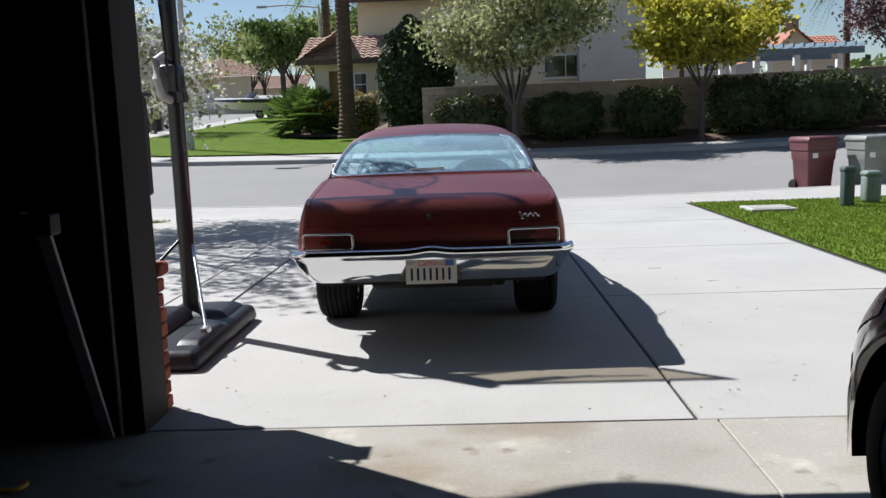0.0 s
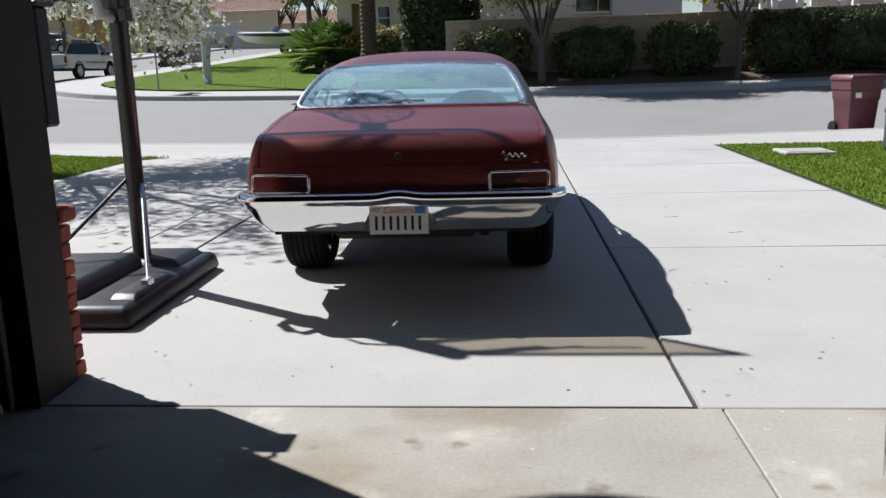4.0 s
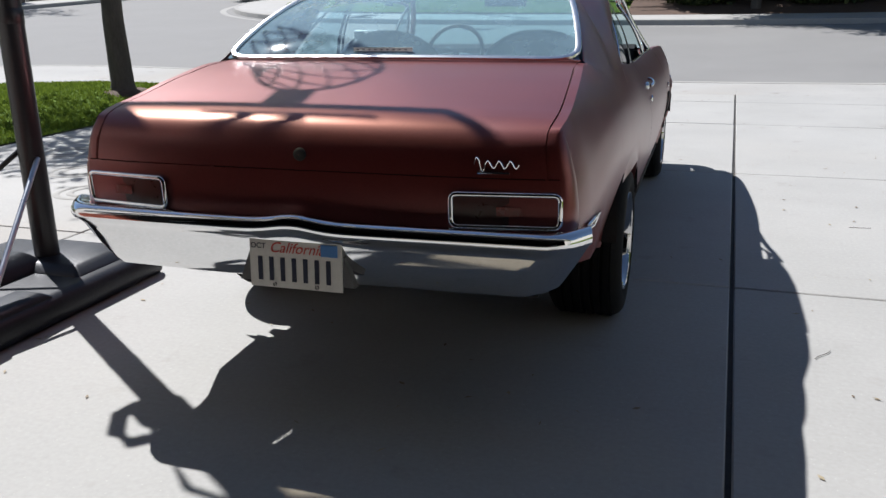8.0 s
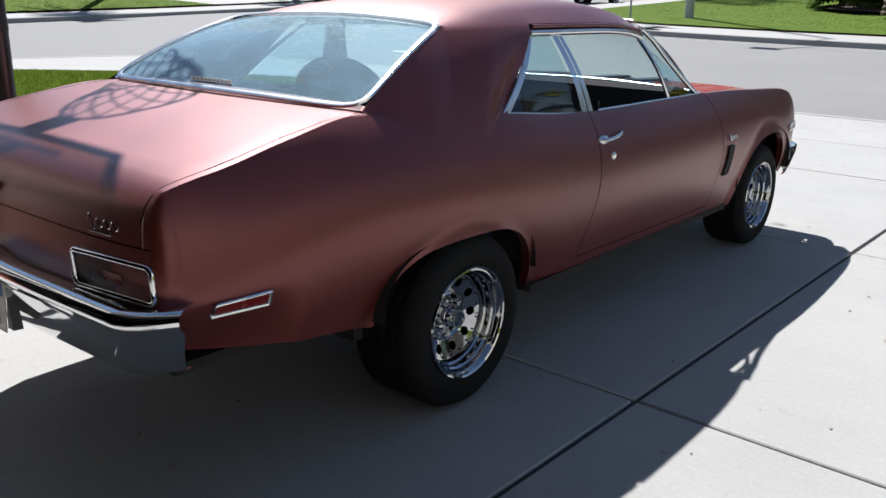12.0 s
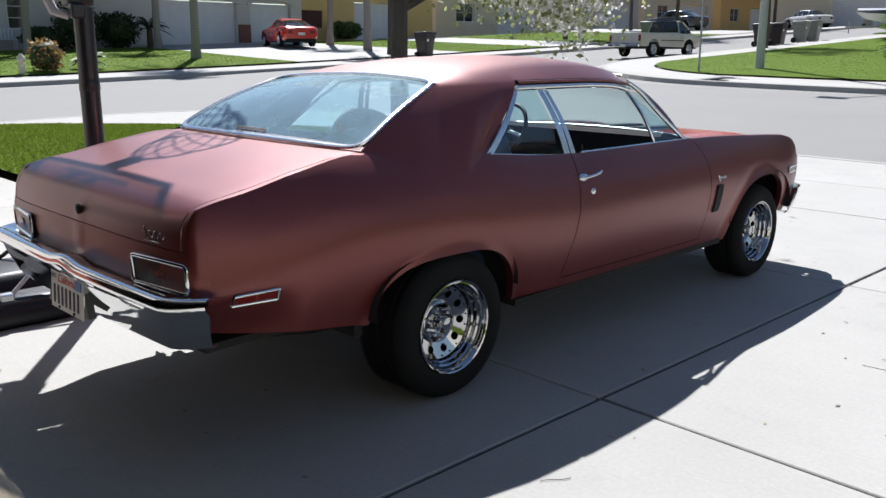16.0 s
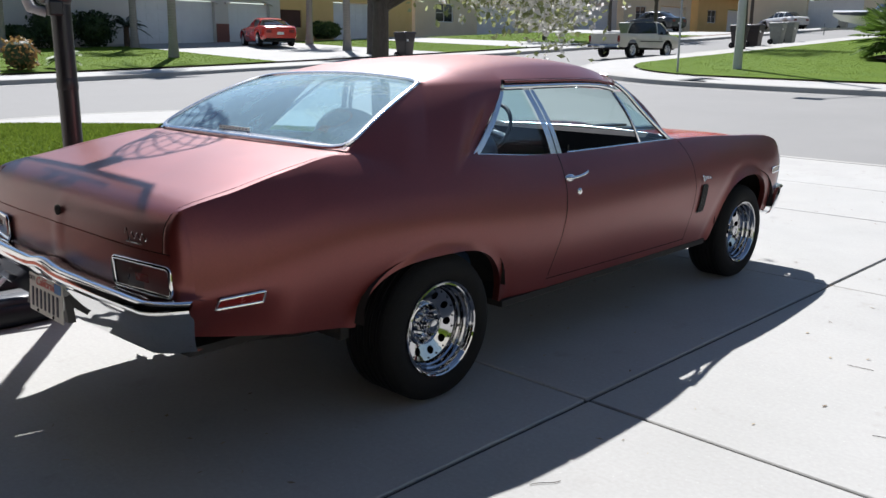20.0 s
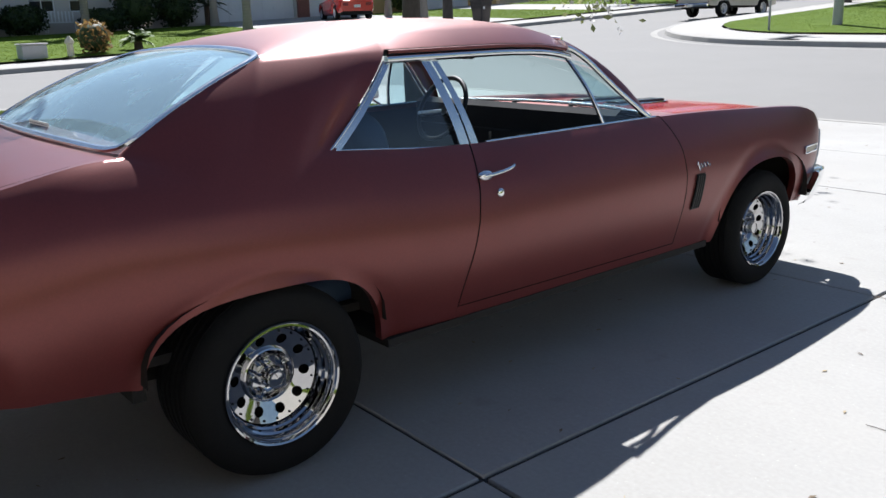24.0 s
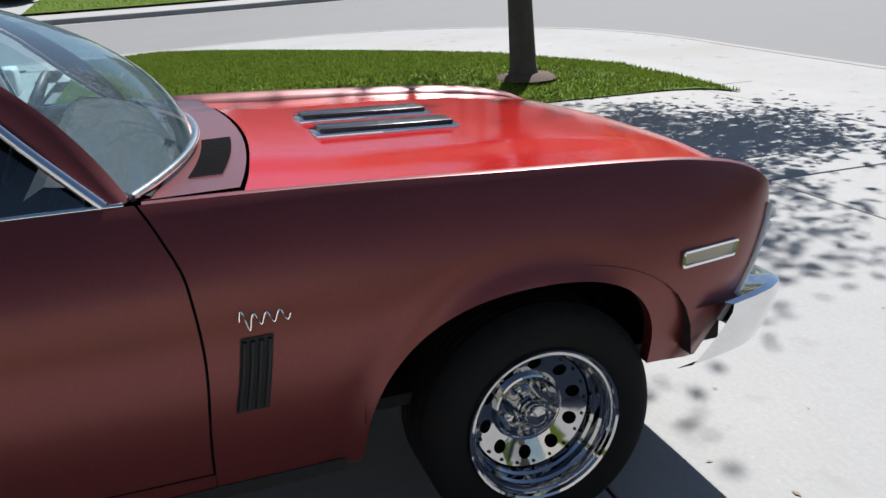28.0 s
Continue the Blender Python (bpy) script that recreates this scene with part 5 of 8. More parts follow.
def shrub(name, label, x, y, rx, ry, h, leaves, size, mat, seed, z0=None, core=None, square=2.4, flowers=None, category="shrub"):
    """A clipped or loose bush: an uneven shell of leaves round a solid dark core."""
    rng = np.random.default_rng(seed)
    z = float(land(x, y)) if z0 is None else z0
    ob = thing(name, label, category, Matrix.Translation((x, y, z)))
    n = leaves
    d = rng.normal(size=(n, 3))
    d /= (np.abs(d) ** square).sum(1)[:, None] ** (1 / square)
    r = rng.uniform(0.72, 1.04, n)[:, None] + 0.09 * np.sin(d[:, :1] * 7 + seed) + 0.07 * np.sin(d[:, 1:2] * 9) + 0.06 * np.sin(d[:, 2:] * 11)
    C = d * r * (rx, ry, h / 2) + (0, 0, h / 2)
    C[:, 2] = np.maximum(C[:, 2], 0.03)
    quick("leaves", *leaf_quads(C, size, rng), mat, ob)
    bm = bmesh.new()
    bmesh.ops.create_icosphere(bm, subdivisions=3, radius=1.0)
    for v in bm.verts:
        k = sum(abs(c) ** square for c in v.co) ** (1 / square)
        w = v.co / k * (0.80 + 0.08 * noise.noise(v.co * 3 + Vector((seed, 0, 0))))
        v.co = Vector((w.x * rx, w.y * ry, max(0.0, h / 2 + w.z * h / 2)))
    part("dark_core", bm, core or M_leaf_dark, ob, smooth=True)
    if flowers:
        k, s, fm = flowers
        d = rng.normal(size=(k, 3))
        d[:, 2] = np.abs(d[:, 2])
        d /= np.linalg.norm(d, axis=1)[:, None]
        C = d * (rx, ry, h / 2) * 1.02 + (0, 0, h / 2)
        tagged(quick("bloom", *leaf_quads(C, s, rng, 1.0), fm, ob), "", "", "", "stuff")
    return ob


def fronds(n, length, droop, leaf, rng, up=(0.2, 1.0), per=26):
    """Feather fronds that arch out from a point."""
    V, F = [], []
    for i in range(n):
        a = 2 * math.pi * i / n + rng.uniform(-0.25, 0.25)
        el = rng.uniform(*up)
        L = length * rng.uniform(0.8, 1.1)
        out = np.array((math.cos(a), math.sin(a), 0))
        side = np.array((-math.sin(a), math.cos(a), 0))
        for k in range(per):
            s = (k + 1) / per
            p = out * L * s * math.cos(el) + np.array((0, 0, L * (s * math.sin(el) - droop * s * s)))
            w = leaf * math.sin(math.pi * min(1, s * 0.9 + 0.1)) ** 0.6
            for sg in (1, -1):
                tip = p + side * sg * w + out * w * 0.55 - np.array((0, 0, w * 0.45))
                b = out * 0.022 * (1 + leaf)
                base = len(V)
                V += [p - b, p + b, tip]
                F.append([base, base + 1, base + 2])
    return np.array(V), np.array(F)


def palm(name, label, x, y, h, r, mat_bark, seed, crown=(26, 2.4, 0.9, 0.42), z0=None, rings=True, lean=(0, 0)):
    rng = np.random.default_rng(seed)
    z = float(land(x, y)) if z0 is None else z0
    ob = thing(name, label, "palm tree", Matrix.Translation((x, y, z)))
    n = int(h / (0.11 if rings else 0.16))
    pts, rad = [], []
    for i in range(n + 1):
        s = i / n
        base = r * (1.35 - 0.35 * min(1, s * 8)) * (1 - 0.15 * s)
        for dz, k in ((0.0, 1.0), (0.55, 1.0 if rings else 1.07), (0.9, 0.93)):
            t = (i + dz) / (n + 1)
            pts.append((lean[0] * t, lean[1] * t, h * t - 0.1))
            rad.append(base * k)
    V, F = taper_tube(pts, rad, 12)
    mesh("trunk", V, F, mat_bark, ob, angle=20 if not rings else 60)
    k, L, dr, lf = crown
    if k:
        V, F = fronds(k, L, dr, lf, rng, (-0.3, 1.2))
        quick("crown", V + np.array((lean[0], lean[1], h - 0.15)), F, M_frond, ob)
    return ob


def grass_blades(name, pts, h, rng, mat, label, w=0.010):
    n = len(pts)
    a = rng.uniform(0, 2 * np.pi, n)
    hh = h * rng.uniform(0.5, 1.25, n)
    d = np.stack([np.cos(a), np.sin(a), np.zeros(n)], 1) * w
    tip = np.stack([rng.normal(0, 0.4, n) * hh, rng.normal(0, 0.4, n) * hh, hh], 1)
    V = np.stack([pts - d, pts + d, pts + tip], 1).reshape(-1, 3)
    return tagged(quick(name, V, np.arange(3 * n).reshape(-1, 3), mat), label, "grass", "", "stuff")


def inside(P, poly):
    x, y = P[:, 0], P[:, 1]
    c = np.zeros(len(P), bool)
    q = np.asarray(poly)
    for (x0, y0), (x1, y1) in zip(q, np.roll(q, -1, 0)):
        c ^= ((y0 > y) != (y1 > y)) & (x < (x1 - x0) * (y - y0) / (y1 - y0 + 1e-12) + x0)
    return c


def edge_gap(P, poly):
    """Distance of points from the nearest corner of a dense outline."""
    return np.min(np.hypot(P[:, None, 0] - poly[None, :, 0], P[:, None, 1] - poly[None, :, 1]), 1)


def lawn(name, A, B, n, blades, h, seed, label, dz=0.0, w=0.010, rise=0.0):
    ob = draped(name, A, B, n, M_lawn_base, dz + 0.012, label, "lawn")
    poly = np.vstack([A, np.asarray(B)[::-1]])

    def swell(P):
        u = np.clip(edge_gap(P, poly) / 1.6, 0, 1)
        return rise * u * u * (3 - 2 * u)

    if rise:
        for v, d in zip(ob.data.vertices, swell(np.array([v.co[:2] for v in ob.data.vertices]))):
            v.co.z += d
    rng = np.random.default_rng(seed)
    lo, hi = poly.min(0), poly.max(0)
    P = rng.uniform(lo, hi, (int(blades * 2.2), 2))
    P = P[inside(P, poly)][:blades]
    pts = np.column_stack([P, land(P[:, 0], P[:, 1]) + dz + 0.010 + (swell(P) if rise else 0)])
    grass_blades("grass", pts, h, rng, M_grass, "short green mown grass blades", w)
    return ob


# ---- our lot: lawns and beds ----
cA = dense([(-4.95, 13.7), (-6.33, 13.88), (-7.6, 13.88), (-9.74, 13.05), (-10.75, 12.24), (-11.95, 11.15), (-13.18, 9.92), (-14.05, 8.5), (-14.2, 7.15)], 0.25)
s = np.linspace(0, 1, len(cA))
cB = dense([(-5.45, 13.5), (-5.5, 11.0), (-5.5, 7.1), (-14.1, 7.1)], 0.25)
cB = np.column_stack([np.interp(s, np.linspace(0, 1, len(cB)), cB[:, i]) for i in (0, 1)])
lawn("lawn_corner", cA, cB, 24, 90000, 0.036, 3, "bright green mown lawn on the street corner", 0.0, rise=0.2)
rA, rB = dense([(3.56, 14.2), (18, 14.2)], 0.8), dense([(3.56, 3.6), (18, 3.6)], 0.8)
lawn("lawn_side", rA, rB, 12, 150000, 0.032, 4, "green mown lawn beside the driveway", -0.01)
walkw = dense([(-14.5, 6.9), (-5.5, 6.9)], 0.6)
draped("walkway", walkw, walkw - (0, 1.3), 2, M_concrete_old, 0.0, "narrow pale concrete walk beside the lawn", "path")
bedA = dense([(-14.5, 5.6), (-5.6, 5.6)], 0.8)
draped("planting_bed", bedA, bedA - (0, 1.5), 2, M_plant_bed, 0.0, "dark mulch planting bed in front of the house", "bed")
# scattered leaves and twigs on the concrete
rng = np.random.default_rng(11)
M_litter = leaf_mat("dry_litter", (0.10, 0.06, 0.03), (0.36, 0.30, 0.20), 0.1)
P = rng.uniform((-2.0, 3.9), (3.4, 15.0), (420, 2))
C = np.column_stack([P, np.full(len(P), 0.004)])
V, F = leaf_quads(C, 0.014, rng, 2.0, 0.9)
V[:, 2] = 0.003 + np.abs(V[:, 2] - 0.004) * 0.4
tagged(quick("litter", V, F, M_litter), "small dry leaves and bits on the concrete", "litter", "", "stuff")
for i, (x, y, a) in enumerate(((2.0, 7.2, 20), (1.65, 7.9, 5), (1.3, 6.0, 60))):
    p = [(x + 0.055 * t * math.cos(radians(a)) + 0.006 * math.sin(3 * t), y + 0.055 * t * math.sin(radians(a)), 0.004) for t in np.linspace(-1, 1, 8)]
    tg = tube("twig", p, 0.0013, M_bark, None, 5)
    tagged(tg, "thin dry twig lying on the concrete", "twig", "twigs on the driveway")
# stamped rings on the side of the drive
for i, (x, y) in enumerate(((-3.3, 7.6), (-3.9, 8.2), (-3.35, 8.7), (-4.5, 7.5), (-4.6, 8.9), (-3.9, 9.8), (-3.3, 10.3), (-4.6, 10.4), (-3.2, 6.2), (-4.0, 6.4))):
    for r in (0.14, 0.23):
        V, F = lathe([(r - 0.025, 0.0), (r - 0.018, 0.005), (r + 0.018, 0.005), (r + 0.025, 0.0)], 24, "z", (x, y, 0.0005))
        mesh("stamped_ring", V, F, M_kerb, driveway)

# ---- garage shell ----
wall_left = structure(new("wall_front"), "front wall of the garage with brick foot, in shadow", "wall")
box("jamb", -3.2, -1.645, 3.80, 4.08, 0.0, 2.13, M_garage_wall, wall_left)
# Brown kept near black, the shade of the opening put into it.
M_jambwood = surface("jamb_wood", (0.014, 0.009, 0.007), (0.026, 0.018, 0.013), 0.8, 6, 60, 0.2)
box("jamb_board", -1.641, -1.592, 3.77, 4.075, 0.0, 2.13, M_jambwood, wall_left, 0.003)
M_strip = plain("grey_weather_strip", (0.22, 0.20, 0.17), 0.5)
box("weather_strip", -1.700, -1.691, 3.735, 3.765, 0.0, 2.15, M_strip, wall_left)
box("outer_stucco", -7.0, -1.69, 4.082, 4.10, 0.0, 3.2, M_stucco_grey, wall_left)
box("mortar_bed", -2.66, -1.63, 4.075, 4.135, 0.0, 0.70, M_mortar, wall_left)
brick_mesh = None
rngb = random.Random(5)
for row in range(9):
    z = 0.004 + row * 0.0755
    for i in range(6):
        x1 = -1.597 - i * 0.21 - (0.105 if row % 2 else 0.0)
        x0 = x1 - 0.2
        if row % 2 and i == 0:
            bm = box_bm(-1.70, -1.598 + rngb.uniform(-0.004, 0.004), 4.085, 4.165 + rngb.uniform(-0.004, 0.006), z, z + 0.065, 0.006)
            part("brick", bm, M_brick, wall_left, smooth=True)
        if x1 < -2.7:
            continue
        bm = box_bm(x0, x1 + rngb.uniform(-0.004, 0.004), 4.085, 4.165 + rngb.uniform(-0.004, 0.006), z, z + 0.065, 0.006)
        part("brick", bm, M_brick, wall_left, smooth=True)
bm = box_bm(-2.68, -1.575, 4.07, 4.20, 0.69, 0.755, 0.012)
part("brick_cap", bm, M_brick, wall_left, smooth=True)
# header over the opening, and an unseen gable added to cast the shadow's bump
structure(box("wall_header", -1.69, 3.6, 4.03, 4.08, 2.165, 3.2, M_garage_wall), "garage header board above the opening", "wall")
sag = [(-3.0, 4.3), (-2.97, 4.02), (-2.878, 4.02), (-2.71, 3.96), (-2.48, 3.83), (-2.31, 3.77), (-2.15, 3.76), (-2.04, 3.82), (-1.98, 3.94), (-1.94, 4.05), (-1.8, 4.3)]
V = [(x, y, z) for y in (4.97, 5.02) for x, z in sag]
n = len(sag)
F = [list(range(n)), list(range(2 * n - 1, n - 1, -1))] + [[i, (i + 1) % n, n + (i + 1) % n, n + i] for i in range(n)]
gable = structure(new("shadow_gable"), "unseen gable added so its cut plate casts the bump on the floor", "roof")
mesh("shadow_plate", V, F, M_stucco_grey, gable, smooth=False)
box("roof_slab", -3.2, -1.6, 3.9, 5.06, 4.3, 4.42, M_stucco_grey, gable)
box("gable_wall", -3.1, -1.7, 4.1, 4.3, 3.4, 4.3, M_stucco_grey, gable)
# Unseen box added beside the opening to cast the notch in the floor shadow.
M_shadow_caster = plain("black_caster_metal", (0.012, 0.012, 0.012), 0.5)
shadow_caster = thing("shadow_box", "unseen black box added by the opening to cast the shadow's notch", "wall box", Matrix.Translation((-1.72, 4.10, 1.5)))
part("back_plate", box_bm(-0.05, 0.05, 0.0, 0.015, -0.08, 0.10, 0.005), M_shadow_caster, shadow_caster)
tube("arm", [(0, 0.01, 0.06), (0, 0.09, 0.14), (0, 0.17, 0.12)], 0.010, M_shadow_caster, shadow_caster, 8)
part("body", box_bm(-0.26, 0.055, 0.115, 0.225, -0.42, 0.08, 0.012), M_shadow_caster, shadow_caster)
part("cap", box_bm(-0.075, 0.075, 0.095, 0.245, 0.08, 0.10, 0.006), M_shadow_caster, shadow_caster)
structure(box("wall_right", 3.6, 7.5, 3.80, 4.10, 0.0, 3.2, M_stucco_grey), "plain stucco wall beside the garage opening", "wall")
# Unseen wall added to give the car's side something bright to reflect.
structure(box("wall_reflector", 14.2, 14.45, -9.0, 12.5, 0.0, 4.6, M_stucco_grey), "unseen plain stucco wall added to reflect in the car's side", "wall")
structure(box("wall_garage_left", -3.1, -2.9, -3.3, 3.80, 0.0, 2.9, M_garage_wall), "garage side wall, near black for the unlit inside", "wall")
structure(box("wall_garage_right", 5.0, 5.2, -3.3, 3.80, 0.0, 2.9, M_garage_wall), "garage side wall, near black for the unlit inside", "wall")
structure(box("wall_garage_back", -3.1, 5.2, -3.4, -3.2, 0.0, 2.9, M_garage_wall), "garage back wall, near black for the unlit inside", "wall")
structure(box("ceiling", -3.1, 5.2, -3.3, 4.03, 2.75, 2.9, M_garage_wall), "garage ceiling, near black for the unlit inside", "ceiling")
# Unseen roof and front wall, added to darken and to show in the chrome.
structure(box("roof", -14.0, 9.0, -9.0, 4.45, 3.2, 3.4, M_stucco_grey), "unseen low roof slab of the house behind the camera, added for darkness", "roof")
structure(box("wall_house", -14.0, -7.0, 4.0, 4.2, 0.0, 3.2, M_stucco_grey), "unseen plain house front wall, added for darkness and reflections", "wall")

# ---- things in the garage ----
M_steel = surface("dull_steel", (0.26, 0.265, 0.27), (0.36, 0.365, 0.37), 0.5, 6, 80, 0.1)
rail_t = thing("folding_trestle", "grey steel trestle leg leaning in the dark garage", "trestle")
bm = box_bm(-0.0275, 0.0275, -0.010, 0.010, 0, 1.11, 0.003)
leg = part("leg", bm, M_steel, rail_t)
leg.matrix_local = Matrix.Translation((-1.745, 3.72, 0.0)) @ Matrix.Rotation(radians(21.7), 4, "X")
part("clamp", box_bm(-1.82, -1.68, 3.25, 3.34, 1.0, 1.09, 0.015, 2), M_flatblack, rail_t)
part("beam", box_bm(-2.5, -1.80, 3.25, 3.32, 1.02, 1.10, 0.006), M_flatblack, rail_t)
M_yellow = plain("yellow_plastic", (0.65, 0.42, 0.03), 0.4)
hook = tube("strap_hook", [(-1.90 + 0.05 * math.cos(a), 3.17 + 0.05 * math.sin(a), 0.012) for a in np.linspace(-2.4, 0.9, 14)], 0.010, M_yellow, None, 8)
tagged(hook, "yellow plastic strap hook on the garage floor", "hook")
chip = part("paint_chip", box_bm(-1.92, -1.86, 3.72, 3.75, 0.0, 0.012, 0.003), M_strip)
tagged(chip, "small pale scrap on the garage floor", "scrap")

# dark car at the side of the garage
M_suv = surface("black_metallic", (0.010, 0.011, 0.014), (0.016, 0.017, 0.021), 0.12, 3, 200, 0.0, coat=0.8, rough_vary=0.04)
suv = thing("parked_car", "black hatchback with alloy wheels backed up beside the garage opening", "car", Matrix.Translation((1.165, 2.31, 0)))
suv_top = curve_fn([-2.6, -0.15, 0.10, 0.35, 0.55, 0.70, 0.84], [1.02, 1.02, 0.97, 0.86, 0.76, 0.69, 0.62])


def suv_x(y, z):
    """The near side of the car: flat, rounded into the bumper and leaning in towards its top."""
    top = float(suv_top(y))
    u = max(0.0, (z - 0.45) / (top - 0.45))
    crn = 0.35 * max(0.0, (y - 0.30) / 0.54) ** 2.2
    lip = 0.020 * math.exp(-(((math.hypot(y, z - 0.335) - 0.42) / 0.045) ** 2))
    return crn + 0.022 + 0.10 * u**3 + 0.03 * max(0.0, 0.45 - z) - lip


sy = np.linspace(-2.6, -0.46, 8).tolist() + np.linspace(-0.42, 0.84, 36).tolist()
P = []
for y in sy:
    z0 = 0.335 + math.sqrt(0.42**2 - y * y) if abs(y) < 0.405 else (0.24 if y < 0 else 0.25 + 0.10 * (y - 0.4))
    top = float(suv_top(y))
    P.append([(suv_x(y, z), y, z) for z in np.linspace(z0, top, 16)] + [(suv_x(y, top) + 0.10, y, top + 0.03), (suv_x(y, top) + 0.25, y, top + 0.045)])
P = np.array(P)
V, F = grid_mesh(P)
mesh("side_panel", V, F, M_suv, suv, angle=60)
back = np.array([[(x, 0.84 + 0.10 * math.sin(math.pi * (x - 0.35) / 1.1) - (0.1 * max(0, z - 0.5)), z) for z in np.linspace(0.26, 0.66, 8)] for x in np.linspace(0.372, 1.45, 12)])
V, F = grid_mesh(back)
mesh("rear_bumper", V, F, M_suv, suv)
seam = [(suv_x(y, z) - 0.001, y, z) for y, z in ((0.70, 0.62), (0.62, 0.60), (0.52, 0.565), (0.44, 0.53))]
tube("bumper_seam", seam, 0.003, M_flatblack, suv, 6)
up_ = np.array([[(0.06 + 0.30 * k + 0.02 * i, -2.4 + 2.1 * i / 8 - 0.15 * k, 1.0 + 0.42 * k) for k in np.linspace(0, 1, 5)] for i in range(9)])
V, F = grid_mesh(up_)
mesh("side_window", V, F, plain("privacy_glass", (0.006, 0.006, 0.008), 0.05), suv)
rf = np.array([[(0.36 + 1.1 * k, -2.4 + 1.9 * i / 5, 1.42 + 0.05 * math.sin(math.pi * k)) for k in np.linspace(0, 1, 5)] for i in range(6)])
V, F = grid_mesh(rf)
mesh("roof", V, F, M_suv, suv)
lampP = np.array([[(suv_x(y, z) - 0.004, y, z) for z in np.linspace(float(suv_top(y)) - 0.13, float(suv_top(y)) - 0.03, 6)] for y in np.linspace(0.30, 0.76, 14)])
V, F = grid_mesh(lampP)
mesh("tail_lamp", V, F, M_redlens, suv, "red wrap-round tail lamp")
M_alloy = surface("alloy_silver", (0.50, 0.50, 0.52), (0.62, 0.62, 0.64), 0.3, 6, 80, 0.0, metal=0.7)
wh = new("wheel")
wh.parent = suv
wh.matrix_local = Matrix.Translation((0.135, 0.0, 0.335)) @ Matrix.Rotation(math.pi, 4, "Z")
V, F = lathe([(0.20, -0.1), (0.31, -0.1), (0.335, -0.07), (0.335, 0.07), (0.315, 0.10), (0.26, 0.112), (0.226, 0.104), (0.222, 0.09)], 48, "x")
mesh("tyre", V, F, M_tyre, wh, angle=40)
V, F = lathe([(0.20, -0.08), (0.205, 0.05), (0.214, 0.085), (0.226, 0.098), (0.230, 0.09)], 48, "x")
mesh("rim", V, F, M_alloy, wh, angle=40)
V, F = lathe([(0.05, 0.05), (0.055, 0.075), (0.045, 0.085), (0.001, 0.086)], 24, "x")
mesh("hub", V, F, M_alloy, wh)
for i in range(5):
    a = 2 * math.pi * i / 5 + 0.6
    for sgn in (-1,):
        p = [(0.075, 0.04 * math.cos(a), 0.04 * math.sin(a)), (0.082, 0.13 * math.cos(a + 0.04 * sgn), 0.13 * math.sin(a + 0.04 * sgn)), (0.072, 0.212 * math.cos(a), 0.212 * math.sin(a))]
        V, F = sweep(p, [(-0.026, -0.012), (0.026, -0.012), (0.02, 0.012), (-0.02, 0.012)], False, (1, 0, 0))
        mesh("spoke", V, F, M_alloy, wh, smooth=False)
    V, F = lathe([(0.009, 0.085), (0.007, 0.089), (0.001, 0.089)], 10, "x", (0, 0.032 * math.cos(a + 0.6), 0.032 * math.sin(a + 0.6)))
    mesh("lug_nut", V, F, M_black, wh)
V, F = lathe([(0.001, -0.02), (0.19, -0.02)], 24, "x")
mesh("brake_disc", V, F, M_under, wh)
P = np.array([[(x, 0.41 * math.cos(a), 0.335 + 0.41 * math.sin(a)) for x in (0.03, 0.35)] for a in np.linspace(-0.2, math.pi + 0.2, 20)])
V, F = grid_mesh(P)
mesh("wheel_arch", V, F, M_flatblack, suv)
box("far_side", 1.4, 1.45, -2.5, 0.8, 0.3, 1.4, M_suv, suv)

# ---- basketball hoop ----
M_poly = surface("black_plastic_tank", (0.006, 0.007, 0.010), (0.014, 0.015, 0.021), 0.42, 5, 60, 0.2, spec=0.35)
M_pole = surface("black_powder_coat", (0.010, 0.010, 0.012), (0.02, 0.02, 0.023), 0.35, 4, 100, 0.05)
hoop = thing("basketball_hoop", "portable basketball hoop with a black base tank, pole and clear board", "basketball hoop", Matrix.Translation((-2.05, 5.85, 0)))


def tank(x0, x1, y0, y1, z0, z1, bev, taper=0.0):
    bm = box_bm(x0, x1, y0, y1, z0, z1, bev, 3)
    for v in bm.verts:
        k = (v.co.z - z0) / (z1 - z0)
        v.co.x = (x0 + x1) / 2 + (v.co.x - (x0 + x1) / 2) * (1 - taper * k)
        v.co.y = (y0 + y1) / 2 + (v.co.y - (y0 + y1) / 2) * (1 - taper * k)
    return bm


part("tank", tank(-0.53, 0.39, -1.09, 0.36, 0.0, 0.125, 0.045, 0.05), M_poly, hoop, "black plastic water tank base", smooth=True)
part("tank_hump", tank(-0.47, 0.07, -0.97, -0.01, 0.10, 0.215, 0.04, 0.22), M_poly, hoop, smooth=True)
part("tank_ridge", tank(0.19, 0.36, -0.95, -0.33, 0.10, 0.150, 0.02, 0.25), M_poly, hoop, smooth=True)
part("tank_lobe", tank(-0.21, 0.33, -0.18, 0.30, 0.10, 0.165, 0.03, 0.25), M_poly, hoop, smooth=True)
tube("pole", [(0, 0, 0.10), (0, 0.0, 1.3), (0, 0.0, 2.9)], 0.055, M_pole, hoop, 16, label="black steel pole")
V, F = lathe([(0.0545, 0), (0.0575, 0.006), (0.0575, 0.06), (0.0545, 0.066)], 16, "z", (0, 0, 1.20))
mesh("pole_joint", V, F, M_pole, hoop)
M_bright = surface("zinc_strut", (0.45, 0.46, 0.48), (0.6, 0.61, 0.63), 0.3, 8, 80, 0.05, metal=1.0)
tube("strut", [(0.05, -0.02, 0.62), (0.31, -0.65, 0.15)], 0.012, M_bright, hoop, 8, label="bright steel strut")
